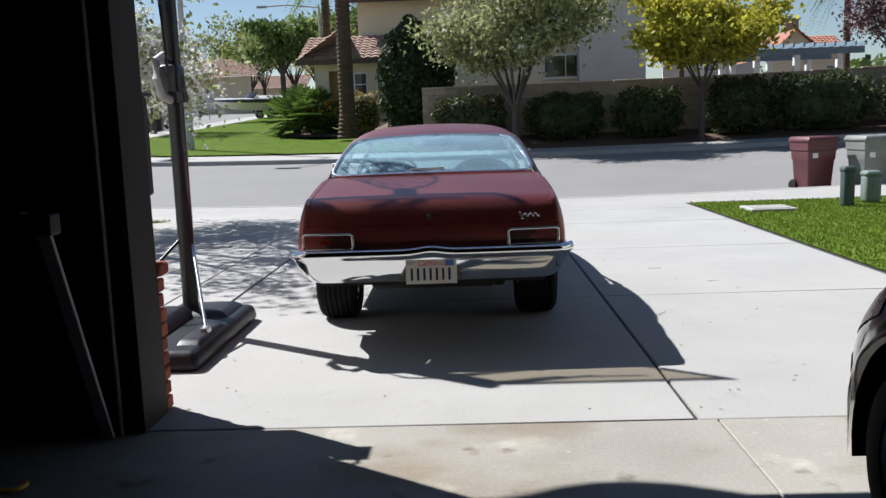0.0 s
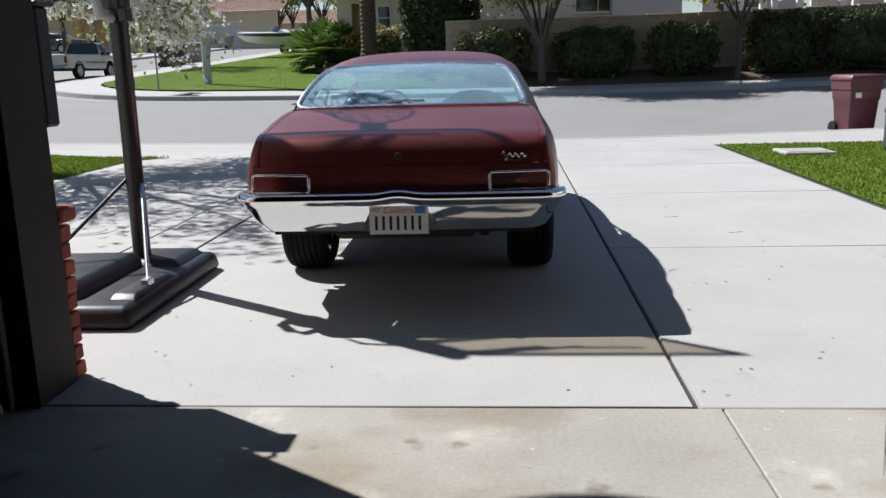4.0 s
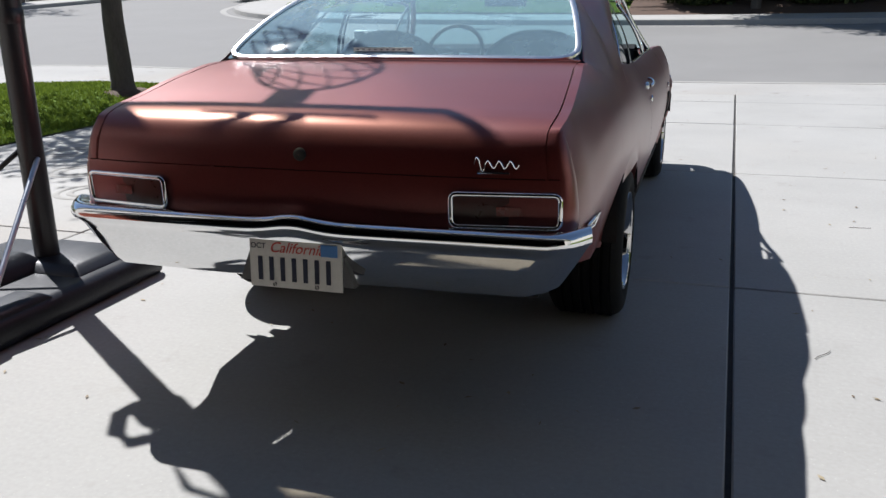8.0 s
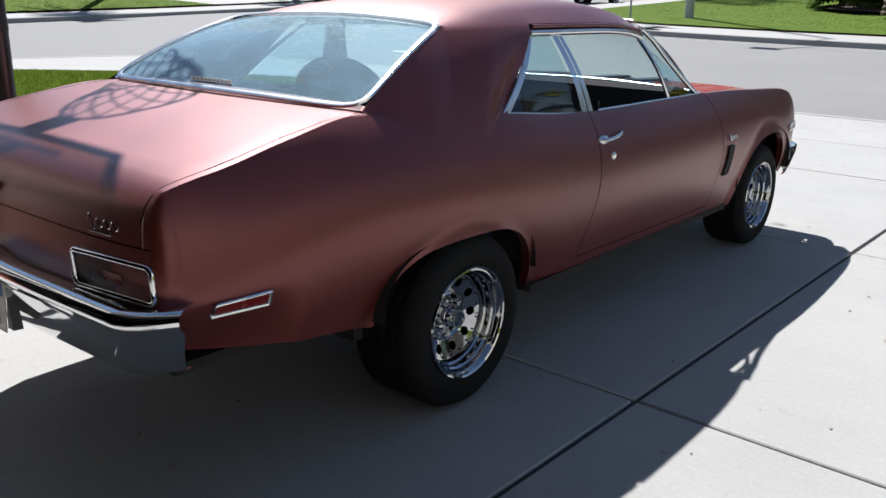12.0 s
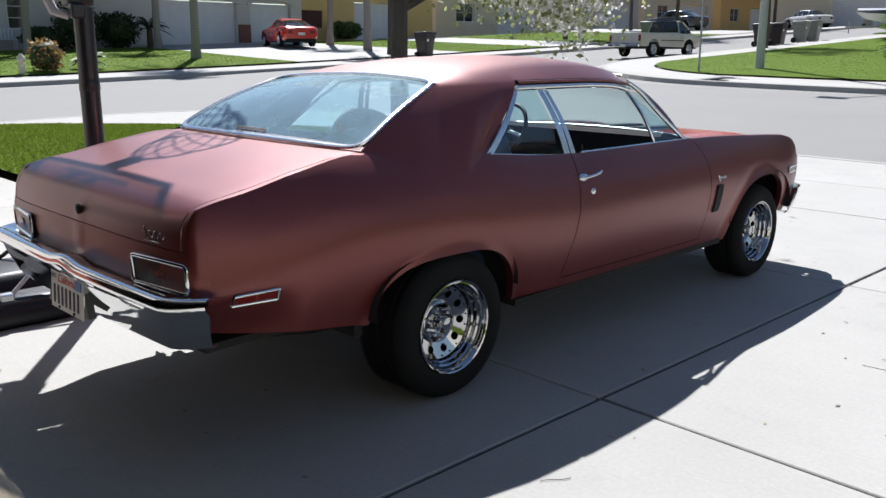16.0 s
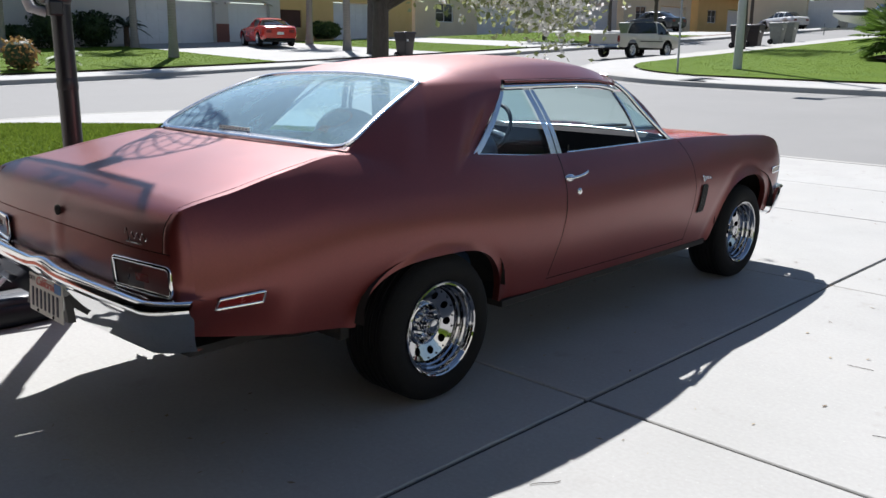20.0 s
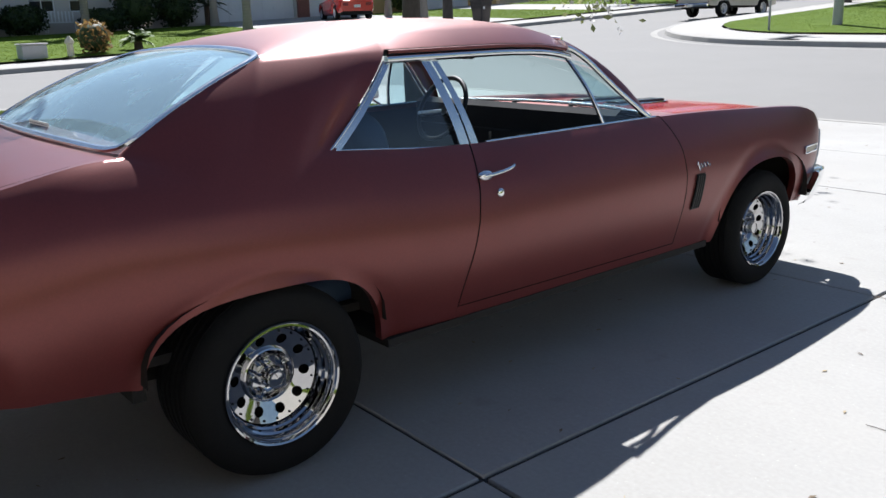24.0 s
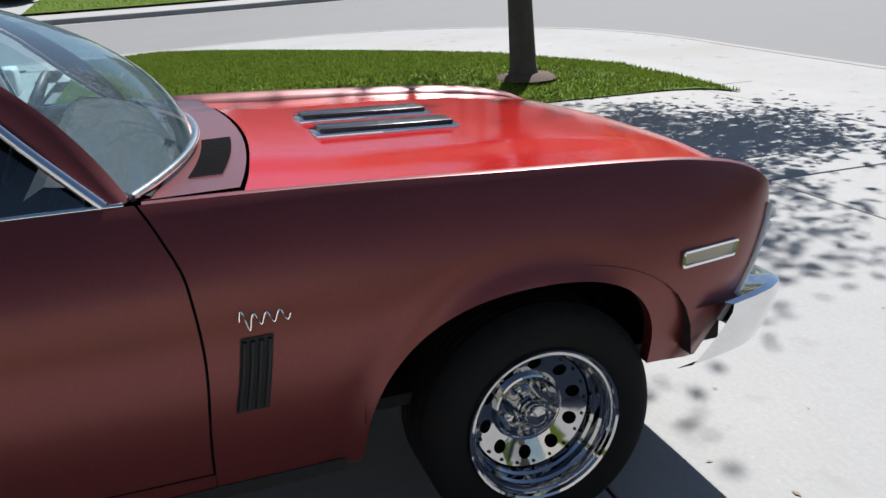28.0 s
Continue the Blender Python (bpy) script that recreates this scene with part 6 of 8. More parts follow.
tube("strut", [(-0.04, -0.01, 0.66), (-0.40, -0.50, 0.20)], 0.012, M_pole, hoop, 8)
part("strut_bracket", box_bm(0.28, 0.335, -0.69, -0.62, 0.13, 0.18, 0.008), M_bright, hoop)
part("crank_case", box_bm(-0.07, 0.07, -0.10, 0.05, 1.66, 1.86, 0.03, 3), M_pole, hoop, smooth=True)
M_greyplastic = surface("grey_plastic", (0.30, 0.30, 0.31), (0.42, 0.42, 0.43), 0.5, 10, 80, 0.1)
tube("height_handle", [(-0.02, -0.09, 1.92), (-0.05, -0.17, 1.88), (-0.05, -0.19, 1.76), (-0.03, -0.15, 1.64), (0.0, -0.08, 1.62)], 0.028, M_greyplastic, hoop, 10, label="pale grey height handle")
part("knob", box_bm(0.04, 0.10, -0.10, -0.02, 1.60, 1.68, 0.01, 2), M_pole, hoop)
for z0, z1 in ((2.55, 3.22), (2.86, 3.55)):
    for sgn in (1, -1):
        tube("board_arm", [(0.06 * sgn, 0.0, z0), (0.09 * sgn, 0.46, z1)], 0.014, M_pole, hoop, 8)
tube("lift_rod", [(0, -0.10, 1.80), (0, -0.15, 2.25), (0, -0.03, 2.55)], 0.014, M_pole, hoop, 8)
M_acrylic = pane("smoked_acrylic", (0.79, 0.74, 0.65), 0.0)
box("board_sheet", -0.59, 0.59, 0.488, 0.495, 3.14, 3.84, M_acrylic, hoop)
for nm, a in (("board_edge", ((-0.61, 0.61, 3.12, 3.16), (-0.61, 0.61, 3.82, 3.86))), ("board_side", ((-0.61, -0.57, 3.16, 3.82), (0.57, 0.61, 3.16, 3.82)))):
    for x0, x1, z0, z1 in a:
        part(nm, box_bm(x0, x1, 0.478, 0.505, z0, z1, 0.004), M_pole, hoop)
for z0, z1, x0, x1 in ((3.24, 3.28, -0.30, 0.30), (3.64, 3.68, -0.30, 0.30)):
    part("target_line", box_bm(x0, x1, 0.496, 0.499, z0, z1), M_white, hoop)
M_rim = surface("orange_rim", (0.40, 0.08, 0.015), (0.5, 0.12, 0.03), 0.5, 10, 80, 0.1)
cx, cy, cz_ = 0.0, 0.89, 3.2
rim_ob = tube("rim", [(cx + 0.228 * math.cos(a), cy + 0.228 * math.sin(a), cz_) for a in np.linspace(0, 2 * math.pi, 40, endpoint=False)], 0.0095, M_rim, hoop, 8, True, "orange steel rim")
part("rim_plate", box_bm(-0.07, 0.07, 0.50, 0.67, 3.185, 3.21, 0.006), M_rim, rim_ob)
M_net = plain("white_net_cord", (0.6, 0.6, 0.58), 0.9)
levels = [(0.225, 3.19), (0.205, 3.10), (0.17, 3.01), (0.14, 2.91), (0.13, 2.81)]
for k in range(12):
    for sgn in (1, -1):
        p = []
        for i, (r, z) in enumerate(levels):
            a = 2 * math.pi * (k + 0.5 * sgn * i) / 12
            p.append((cx + r * math.cos(a), cy + r * math.sin(a), z))
        tube("net_cord", p, 0.006, M_net, rim_ob, 4)


# ---- corner lot across the street ----
neA = dense([(-14.3, 75), (-14.3, 33.5)] + arc(-9.2, 32.5, 5.2, 190, 262)[1:] + [(-8.6, 27.35), (-1.8, 27.3)], 0.9)
neB = np.array([(-5.0 - (0.6 if p[1] > 40 else 0) , max(35.6, p[1])) if p[1] > 36 else (np.interp(i, [0, len(neA) - 1], [-6.5, -1.6]), 35.5) for i, p in enumerate(neA)])
lawn("lawn_northeast", neA, neB, 14, 90000, 0.016, 5, "bright green lawn round the street corner", 0.03, 0.014)
bedA = dense([(-1.9, 26.95), (45, 26.8)], 1.0)
bedB = bedA + (0, 2.2)
P = np.dstack([np.stack([bedA, (bedA + bedB) / 2, bedB], 1), np.stack([land(q[:, 0], q[:, 1]) + d for q, d in ((bedA, 0.0), ((bedA + bedB) / 2, 0.18), (bedB, 0.32))], 1)])
V, F = grid_mesh(P)
structure(mesh("planting_strip", V, F, M_plant_bed), "dark mulch planting strip below the block wall", "bed")

# block wall: blocks as pieces
M_block = surface("tan_block", (0.26, 0.205, 0.155), (0.36, 0.29, 0.225), 0.95, 5, 60, 0.4, vary=0.10)
wall = structure(new("wall_block"), "tan concrete block garden wall with a cap course", "wall")
ob0 = box("block", -0.195, 0.195, -0.09, 0.09, 0.003, 0.197, M_block, wall, 0.008)
ob0.location = (0, 0, -50)
block_me = ob0.data
bpy.data.objects.remove(ob0)
far_blocks = []
WY = 29.1
count = 0
for row in range(9):
    for i in range(115):
        x = -1.45 + 0.4 * i + (0.2 if row % 2 else 0.0)
        y = WY - 0.028 * max(0, x)
        z = float(land(x, y)) + 0.12 + row * 0.2
        if row == 8:
            z = z
        if x < 13.5 and row >= 3 and count < 300:
            ob = new("block", block_me)
            ob.parent = wall
            ob.matrix_local = Matrix.Translation((x, y + random.uniform(-0.004, 0.004), z))
            count += 1
        else:
            far_blocks.append((x, y, z))
for row in range(1, 9, 2):
    ob = new("block", block_me)
    ob.parent = wall
    ob.matrix_local = Matrix.Translation((-1.545, WY, float(land(-1.545, WY)) + 0.12 + row * 0.2)) @ Matrix.Diagonal((0.49, 1, 1, 1))
cx_ = np.linspace(-1.62, 44.0, 60)
P = np.array([[(x, WY - 0.028 * max(0, x) + dy, float(land(x, WY)) + dz) for dy, dz in ((-0.07, 0.1), (-0.07, 1.9), (0.07, 1.9), (0.07, 0.1))] for x in cx_])
V, F = grid_mesh(P)
mesh("mortar_core", V, F, M_block, wall, smooth=False)
tmpl = np.array([v.co for v in block_me.vertices])
polys = [list(p.vertices) for p in block_me.polygons]
V = np.concatenate([tmpl + np.array(p) for p in far_blocks])
F = [[i + k * len(tmpl) for i in q] for k in range(len(far_blocks)) for q in polys]
fb_ob = mesh("blocks", V, F, M_block, wall, smooth=False)
tagged(fb_ob, "", "", "", "stuff")
for i in range(30):
    x = -1.65 + 1.6 * i
    y = WY - 0.028 * max(0, x)
    box("cap", x + 0.005, x + 1.595, y - 0.12, y + 0.12, float(land(x + 0.8, y)) + 1.92, float(land(x + 0.8, y)) + 1.99, M_block, wall, 0.01)

for i, (x0, x1, y, h, sd) in enumerate(((-1.1, 1.0, 28.2, 1.55, 21), (1.85, 4.25, 28.1, 1.5, 22), (4.6, 6.8, 27.9, 1.55, 23), (7.5, 9.6, 27.7, 1.75, 24), (9.5, 12.6, 27.6, 1.75, 25), (13.0, 16.0, 27.5, 1.6, 26), (17.0, 20.5, 27.4, 1.6, 27))):
    tagged(shrub("hedge", "dark green rounded hedge against the block wall", (x0 + x1) / 2, y, (x1 - x0) / 2, 0.62, h, 5200, 0.085, M_leaf_hedge, sd, float(land((x0 + x1) / 2, y)) + 0.16, square=3.2, flowers=(90, 0.07, leaf_mat("red_tip_leaf", (0.16, 0.035, 0.02), (0.30, 0.10, 0.04))) if i == 0 else None, category="hedge"), group="hedges along the wall")

tree("pear_tree", "leafing pear tree with grey-green leaves by the wall", 1.4, 27.6, 1.25, 0.13, (3.95, 2.9, 2.6, 2.45), 24000, 0.11, M_leaf_pear, 31, 10, 8, blossom=(5000, 0.08))
tree("yellow_tree", "small tree with yellow-green spring leaves by the wall", 7.2, 27.2, 1.6, 0.09, (3.65, 2.45, 2.2, 1.8), 20000, 0.12, M_leaf_yellow, 32, 8, 6)
tree("plum_tree", "dark purple-leaved tree with pale blossom", 13.0, 26.6, 1.6, 0.10, (4.0, 2.0, 2.0, 2.0), 5000, 0.09, leaf_mat("plum_leaf", (0.05, 0.02, 0.025), (0.16, 0.09, 0.09)), 33, 8, 5, blossom=(2500, 0.07))
shrub("tall_shrub", "tall dark green shrub at the end of the wall", -1.9, 31.0, 1.25, 1.1, 4.2, 9000, 0.13, M_leaf_dark, 34, 1.0)


# roof of barrel tiles
M_tile = surface("roof_tile", (0.23, 0.145, 0.105), (0.40, 0.27, 0.205), 0.9, 4, 40, 0.3)
M_tile_red = surface("roof_tile_red", (0.30, 0.125, 0.08), (0.43, 0.20, 0.135), 0.9, 4, 40, 0.3)


def tiled_slope(name, a, b, up, parent, mat, pitch=0.30, course=0.36, label=""):
    """Barrel tiles over the slope that rises by up from the eave a-b."""
    a, b, up = (np.array(p, float) for p in (a, b, up))
    L, H = np.linalg.norm(b - a), np.linalg.norm(up)
    nx, ny = max(4, int(L / pitch) * 6), max(2, int(H / course))
    ex, ey = (b - a) / L, up / H
    n = np.cross(ex, ey)
    if n[2] < 0:
        n = -n
    rows = []
    for j in range(ny):
        for e, lift in ((0.0, 0.045), (0.995, 0.0)):
            v = (j + e) * H / ny
            rows.append([a + ex * L * i / nx + ey * v + n * (lift + 0.055 * abs(math.sin(math.pi * i / 6.0))) for i in range(nx + 1)])
    V, F = grid_mesh(np.array(rows))
    return mesh(name, V, F, mat, parent, label, angle=30)


def wall_with_openings(name, x0, x1, z0, z1, y, thick, holes, mat, parent):
    """A wall along x with rectangular openings (x0, x1, z0, z1) cut through."""
    xs = sorted({x0, x1, *[h[0] for h in holes], *[h[1] for h in holes]})
    zs = sorted({z0, z1, *[h[2] for h in holes], *[h[3] for h in holes]})
    bm = bmesh.new()
    for i in range(len(xs) - 1):
        for j in range(len(zs) - 1):
            cx, cz = (xs[i] + xs[i + 1]) / 2, (zs[j] + zs[j + 1]) / 2
            if not any(h[0] < cx < h[1] and h[2] < cz < h[3] for h in holes):
                box_bm(xs[i], xs[i + 1], y, y + thick, zs[j], zs[j + 1], 0, 1, bm)
    bmesh.ops.remove_doubles(bm, verts=bm.verts[:], dist=0.0005)
    return part(name, bm, mat, parent)


M_garage_door = surface("white_garage_door", (0.66, 0.66, 0.65), (0.76, 0.76, 0.75), 0.6, 1.5, 40, 0.1)
M_winframe = plain("white_window_frame", (0.72, 0.72, 0.70), 0.5)
M_winglass = plain("house_glass", (0.02, 0.025, 0.03), 0.04, spec=0.8)
M_door_grey = surface("pale_grey_door", (0.38, 0.38, 0.40), (0.48, 0.48, 0.50), 0.6, 3, 40, 0.1)


def garage_door(parent, x0, x1, h, y):
    """A sectional door with pressed panels."""
    d = part("garage_door", box_bm(x0, x1, y, y + 0.04, 0.0, h), M_garage_door, parent, "white sectional garage door")
    rows, cols = 4, max(2, int((x1 - x0) / 0.6))
    for i in range(cols):
        for j in range(rows):
            a, b = x0 + (x1 - x0) * (i + 0.12) / cols, x0 + (x1 - x0) * (i + 0.88) / cols
            box("panel", a, b, y - 0.012, y + 0.01, h * (j + 0.14) / rows, h * (j + 0.86) / rows, M_garage_door, d, 0.008)
    return d


def window(parent, x0, x1, z0, z1, y, cols=2, rows=2):
    w = part("window", box_bm(x0, x1, y + 0.03, y + 0.05, z0, z1), M_winglass, parent, "dark window in a white frame")
    for a, b, c, e in ((x0, x1, z0, z0 + 0.06), (x0, x1, z1 - 0.06, z1), (x0, x0 + 0.06, z0 + 0.06, z1 - 0.06), (x1 - 0.06, x1, z0 + 0.06, z1 - 0.06)):
        box("frame", a, b, y - 0.02, y + 0.03, c, e, M_winframe, w)
    for i in range(1, cols):
        x = x0 + (x1 - x0) * i / cols
        box("mullion", x - 0.02, x + 0.02, y - 0.015, y + 0.03, z0 + 0.06, z1 - 0.06, M_winframe, w)
    for j in range(1, rows):
        z = z0 + (z1 - z0) * j / rows
        box("transom", x0 + 0.06, x1 - 0.06, y - 0.012, y + 0.03, z - 0.015, z + 0.015, M_winframe, w)
    box("sill", x0 - 0.06, x1 + 0.06, y - 0.06, y, z0 - 0.07, z0, M_stucco, w, 0.01)
    return w


def arch_trim(parent, x0, x1, z0, rise, y, mat):
    n = 14
    p = [(x0 + (x1 - x0) * i / n, y, z0 + rise * math.sin(math.pi * i / n)) for i in range(n + 1)]
    V, F = sweep(p, [(-0.05, -0.08), (0.05, -0.08), (0.05, 0.08), (-0.05, 0.08)], False, (0, 1, 0.001))
    return mesh("arch", V, F, mat, parent, smooth=False)


# house behind the palm: two storeys with a low tiled wing
house = thing("house", "cream stucco two-storey house with a tiled roof behind a palm", "house", Matrix.Translation((0, 0, 1.72)))
wall_with_openings("wing_wall", -6.6, -2.6, 0.0, 2.75, 36.5, 0.25, [(-6.0, -5.2, 0.0, 2.2), (-3.9, -2.95, 0.25, 2.15)], M_stucco, house)
box("niche_back", -6.3, -2.7, 37.3, 37.4, 0.0, 2.7, M_stucco_yellow, house)
box("wing_side", -6.6, -6.35, 36.75, 40.0, 0.0, 2.75, M_stucco, house)
box("wing_inner", -2.85, -2.6, 36.75, 39.0, 0.0, 2.75, M_stucco, house)
window(house, -4.95, -4.35, 1.1, 2.1, 36.45, 1, 2)
box("sill_band", -4.2, -2.6, 36.42, 36.5, 0.12, 0.22, M_stucco, house)
tiled_slope("wing_roof", (-7.25, 36.0, 2.62), (-2.2, 36.0, 2.62), (0.0, 3.2, 1.25), house, M_tile)
V = [(-7.25, 36.0, 2.62), (-7.25, 40.0, 2.62), (-6.0, 39.2, 3.85)]
box("fascia", -7.28, -2.2, 35.94, 36.0, 2.44, 2.66, plain("brown_fascia", (0.09, 0.065, 0.05), 0.7), house)
tiled_slope("wing_hip", (-7.25, 40.4, 2.62), (-7.25, 36.0, 2.62), (1.9, 0.0, 1.25), house, M_tile)
wall_with_openings("upper_wall", -5.0, 7.7, 0.0, 5.6, 39.2, 0.25, [(3.3, 5.3, 1.7, 2.75), (-1.0, 0.6, 3.6, 4.8)], M_stucco, house)
window(house, 3.3, 5.3, 1.7, 2.75, 39.15, 2, 1)
window(house, -1.0, 0.6, 3.6, 4.8, 39.15, 2, 1)
box("gable_wall", 4.8, 7.7, 38.3, 39.2, 0.0, 5.6, M_stucco_grey, house)
box("side_wall", -5.0, -4.75, 39.45, 48.0, 0.0, 5.6, M_stucco, house)
tiled_slope("roof", (-5.7, 38.4, 5.45), (8.4, 38.4, 5.45), (0.0, 4.6, 1.7), house, M_tile)
box("eave", -5.7, 8.4, 38.35, 38.42, 5.25, 5.5, plain("brown_eave", (0.10, 0.07, 0.055), 0.7), house)
box("back_wall", 7.45, 7.7, 39.2, 48.0, 0.0, 5.6, M_stucco, house)

palm("date_palm", "tall date palm with a rough brown trunk beside the house", -4.75, 32.8, 7.6, 0.30, M_bark_palm, 41, (30, 2.8, 0.9, 0.35), 1.2, rings=False)
palm("tall_palm", "tall palm with drooping fronds behind the house", -7.3, 44.5, 7.0, 0.24, M_bark_palm, 42, (34, 2.6, 1.1, 0.4), 2.2, rings=False)
palm("far_palm", "distant palm with drooping fronds", 20.5, 48.0, 6.8, 0.2, M_bark_palm, 43, (30, 2.4, 1.2, 0.35), 2.0, rings=False)


def cycad(name, label, x, y, z0, r, seed, mat=None, trunk=0.3, leaf=0.16):
    rng = np.random.default_rng(seed)
    ob = thing(name, label, "plant", Matrix.Translation((x, y, z0)))
    V, F = taper_tube([(0, 0, -0.1), (0, 0, trunk)], [0.16, 0.13], 8)
    mesh("stem", V, F, M_bark_palm, ob)
    V, F = fronds(34, r, 0.55, leaf, rng, (0.1, 1.35), 20)
    quick("fronds", V + np.array((0, 0, trunk)), F, mat or M_frond, ob)
    return ob


def fan_palm(x, y, z0, r, seed):
    """A bushy palm whose stiff fans rise from near the ground."""
    rng = np.random.default_rng(seed)
    ob = thing("fan_palm", "bushy green fan palm in the corner bed", "plant", Matrix.Translation((x, y, z0)))
    V, F = taper_tube([(0, 0, -0.1), (0, 0, 0.55)], [0.2, 0.15], 8)
    mesh("stem", V, F, M_bark_palm, ob)
    V, F = [], []
    for i in range(64):
        a, el = rng.uniform(0, 2 * math.pi), rng.uniform(-0.45, 1.4)
        out = np.array((math.cos(a) * math.cos(el), math.sin(a) * math.cos(el), math.sin(el)))
        side = np.array((-math.sin(a), math.cos(a), 0))
        lift = np.cross(out, side)
        c = np.array((0, 0, 0.55)) + out * r * rng.uniform(0.45, 0.7)
        R_ = r * rng.uniform(0.38, 0.5)
        for k in range(15):
            q = math.radians(-112 + 224 * k / 14)
            d = out * math.cos(q) + side * math.sin(q)
            w = np.cross(d, lift) * 0.035
            base = len(V)
            V += [c - w, c + w, c + d * R_ * 0.6 + w, c + d * R_ - np.array((0, 0, 0.10 * R_)), c + d * R_ * 0.6 - w]
            F.append([base, base + 1, base + 2, base + 3, base + 4])
    quick("crown", V, F, M_frond, ob)
    return ob


fan_palm(-6.9, 35.9, 1.35, 1.6, 51)
fan_palm(-7.7, 37.6, 1.45, 1.6, 52)
shrub("flower_shrub", "green shrub covered with orange flowers", -6.1, 35.6, 0.95, 0.8, 1.1, 3000, 0.10, M_leaf_mid, 53, 1.55, flowers=(160, 0.13, M_flower))
shrub("loose_shrub", "loose yellowish shrub by the house", -4.4, 34.5, 0.75, 0.7, 1.6, 1300, 0.10, leaf_mat("straw_leaf", (0.20, 0.15, 0.04), (0.36, 0.30, 0.10)), 54, 1.35)
shrub("low_shrub", "low dark shrub by the house wall", -2.4, 33.6, 0.9, 0.7, 0.9, 1800, 0.10, M_leaf_dark, 55, 1.3)
bedc = arc(-5.6, 36.4, 2.4, 160, 330, 20)
V = [(x, y, float(land(x, y)) + 0.16) for x, y in bedc] + [(-4.5, 37.0, float(land(-4.5, 37)) + 0.3)]
structure(mesh("corner_bed", V, [[i, i + 1, len(bedc)] for i in range(len(bedc) - 1)], M_plant_bed), "raised mulch bed before the house", "bed")

# pergola and the house behind the block wall
M_blue_beam = surface("blue_grey_paint", (0.13, 0.19, 0.24), (0.18, 0.25, 0.31), 0.7, 4, 40, 0.1)
perg = thing("pergola", "white-posted pergola with blue-grey beams behind the wall", "pergola", Matrix.Translation((0, 0, 1.2)))
for x in (9.6, 10.9, 12.4, 14.0):
    part("post", box_bm(x - 0.11, x + 0.11, 33.3, 33.52, 0, 2.55, 0.02), M_white, perg)
    part("post", box_bm(x - 0.11, x + 0.11, 36.3, 36.52, 0, 2.55, 0.02), M_white, perg)
for y in (33.35, 36.35):
    part("beam", box_bm(8.9, 14.9, y - 0.06, y + 0.06, 2.45, 2.7, 0.01), M_blue_beam, perg)
for i in range(16):
    part("rafter", box_bm(9.0 + 0.38 * i, 9.06 + 0.38 * i, 32.8, 36.9, 2.7, 2.86, 0.006), M_blue_beam, perg)
h2 = thing("house", "distant cream house with a red tiled gable and chimney", "house", Matrix.Translation((25.5, 65, 2.6)))
wall_with_openings("wall", -3.5, 2.4, 0, 3.3, 0, 0.3, [(0.8, 2.0, 1.2, 2.4)], M_stucco, h2)
window(h2, 0.8, 2.0, 1.2, 2.4, -0.05)
V = [(-3.5, 0, 3.3), (0.6, 0, 3.3), (-1.45, 0, 5.0), (-3.5, 0.3, 3.3), (0.6, 0.3, 3.3), (-1.45, 0.3, 5.0)]
mesh("gable", V, [(0, 1, 2), (3, 5, 4), (0, 2, 5, 3), (1, 4, 5, 2)], M_stucco, h2, smooth=False)
tiled_slope("roof", (-1.45, -0.4, 5.05), (-1.45, 8.0, 5.05), (2.5, 0, -2.05), h2, M_tile_red)
tiled_slope("roof", (-1.45, 8.0, 5.05), (-1.45, -0.4, 5.05), (-2.5, 0, -2.05), h2, M_tile_red)
tiled_slope("roof", (0.4, -0.5, 3.2), (2.6, -0.5, 3.2), (0, 3.6, 1.6), h2, M_tile_red)
part("chimney", box_bm(-1.7, -0.7, 1.4, 2.1, 4.2, 5.9, 0.04), M_block, h2)
part("chimney_cap", box_bm(-1.8, -0.6, 1.3, 2.2, 5.9, 6.05, 0.03), M_block, h2)
h3 = thing("house", "distant tan house with a gabled roof", "house", Matrix.Translation((23.5, 86, 3.4)))
wall_with_openings("wall", -4.5, 4.5, 0, 4.4, 0, 0.3, [(-0.8, 0.8, 2.6, 3.9)], M_stucco_grey, h3)
window(h3, -0.8, 0.8, 2.6, 3.9, -0.05)
V = [(-4.5, 0, 4.4), (4.5, 0, 4.4), (0, 0, 6.1)]
mesh("gable", V, [(0, 1, 2)], M_stucco_grey, h3, smooth=False)
tiled_slope("roof", (0, -0.5, 6.2), (0, 9, 6.2), (5.2, 0, -2.0), h3, M_tile_red)
tiled_slope("roof", (0, 9, 6.2), (0, -0.5, 6.2), (-5.2, 0, -2.0), h3, M_tile_red)


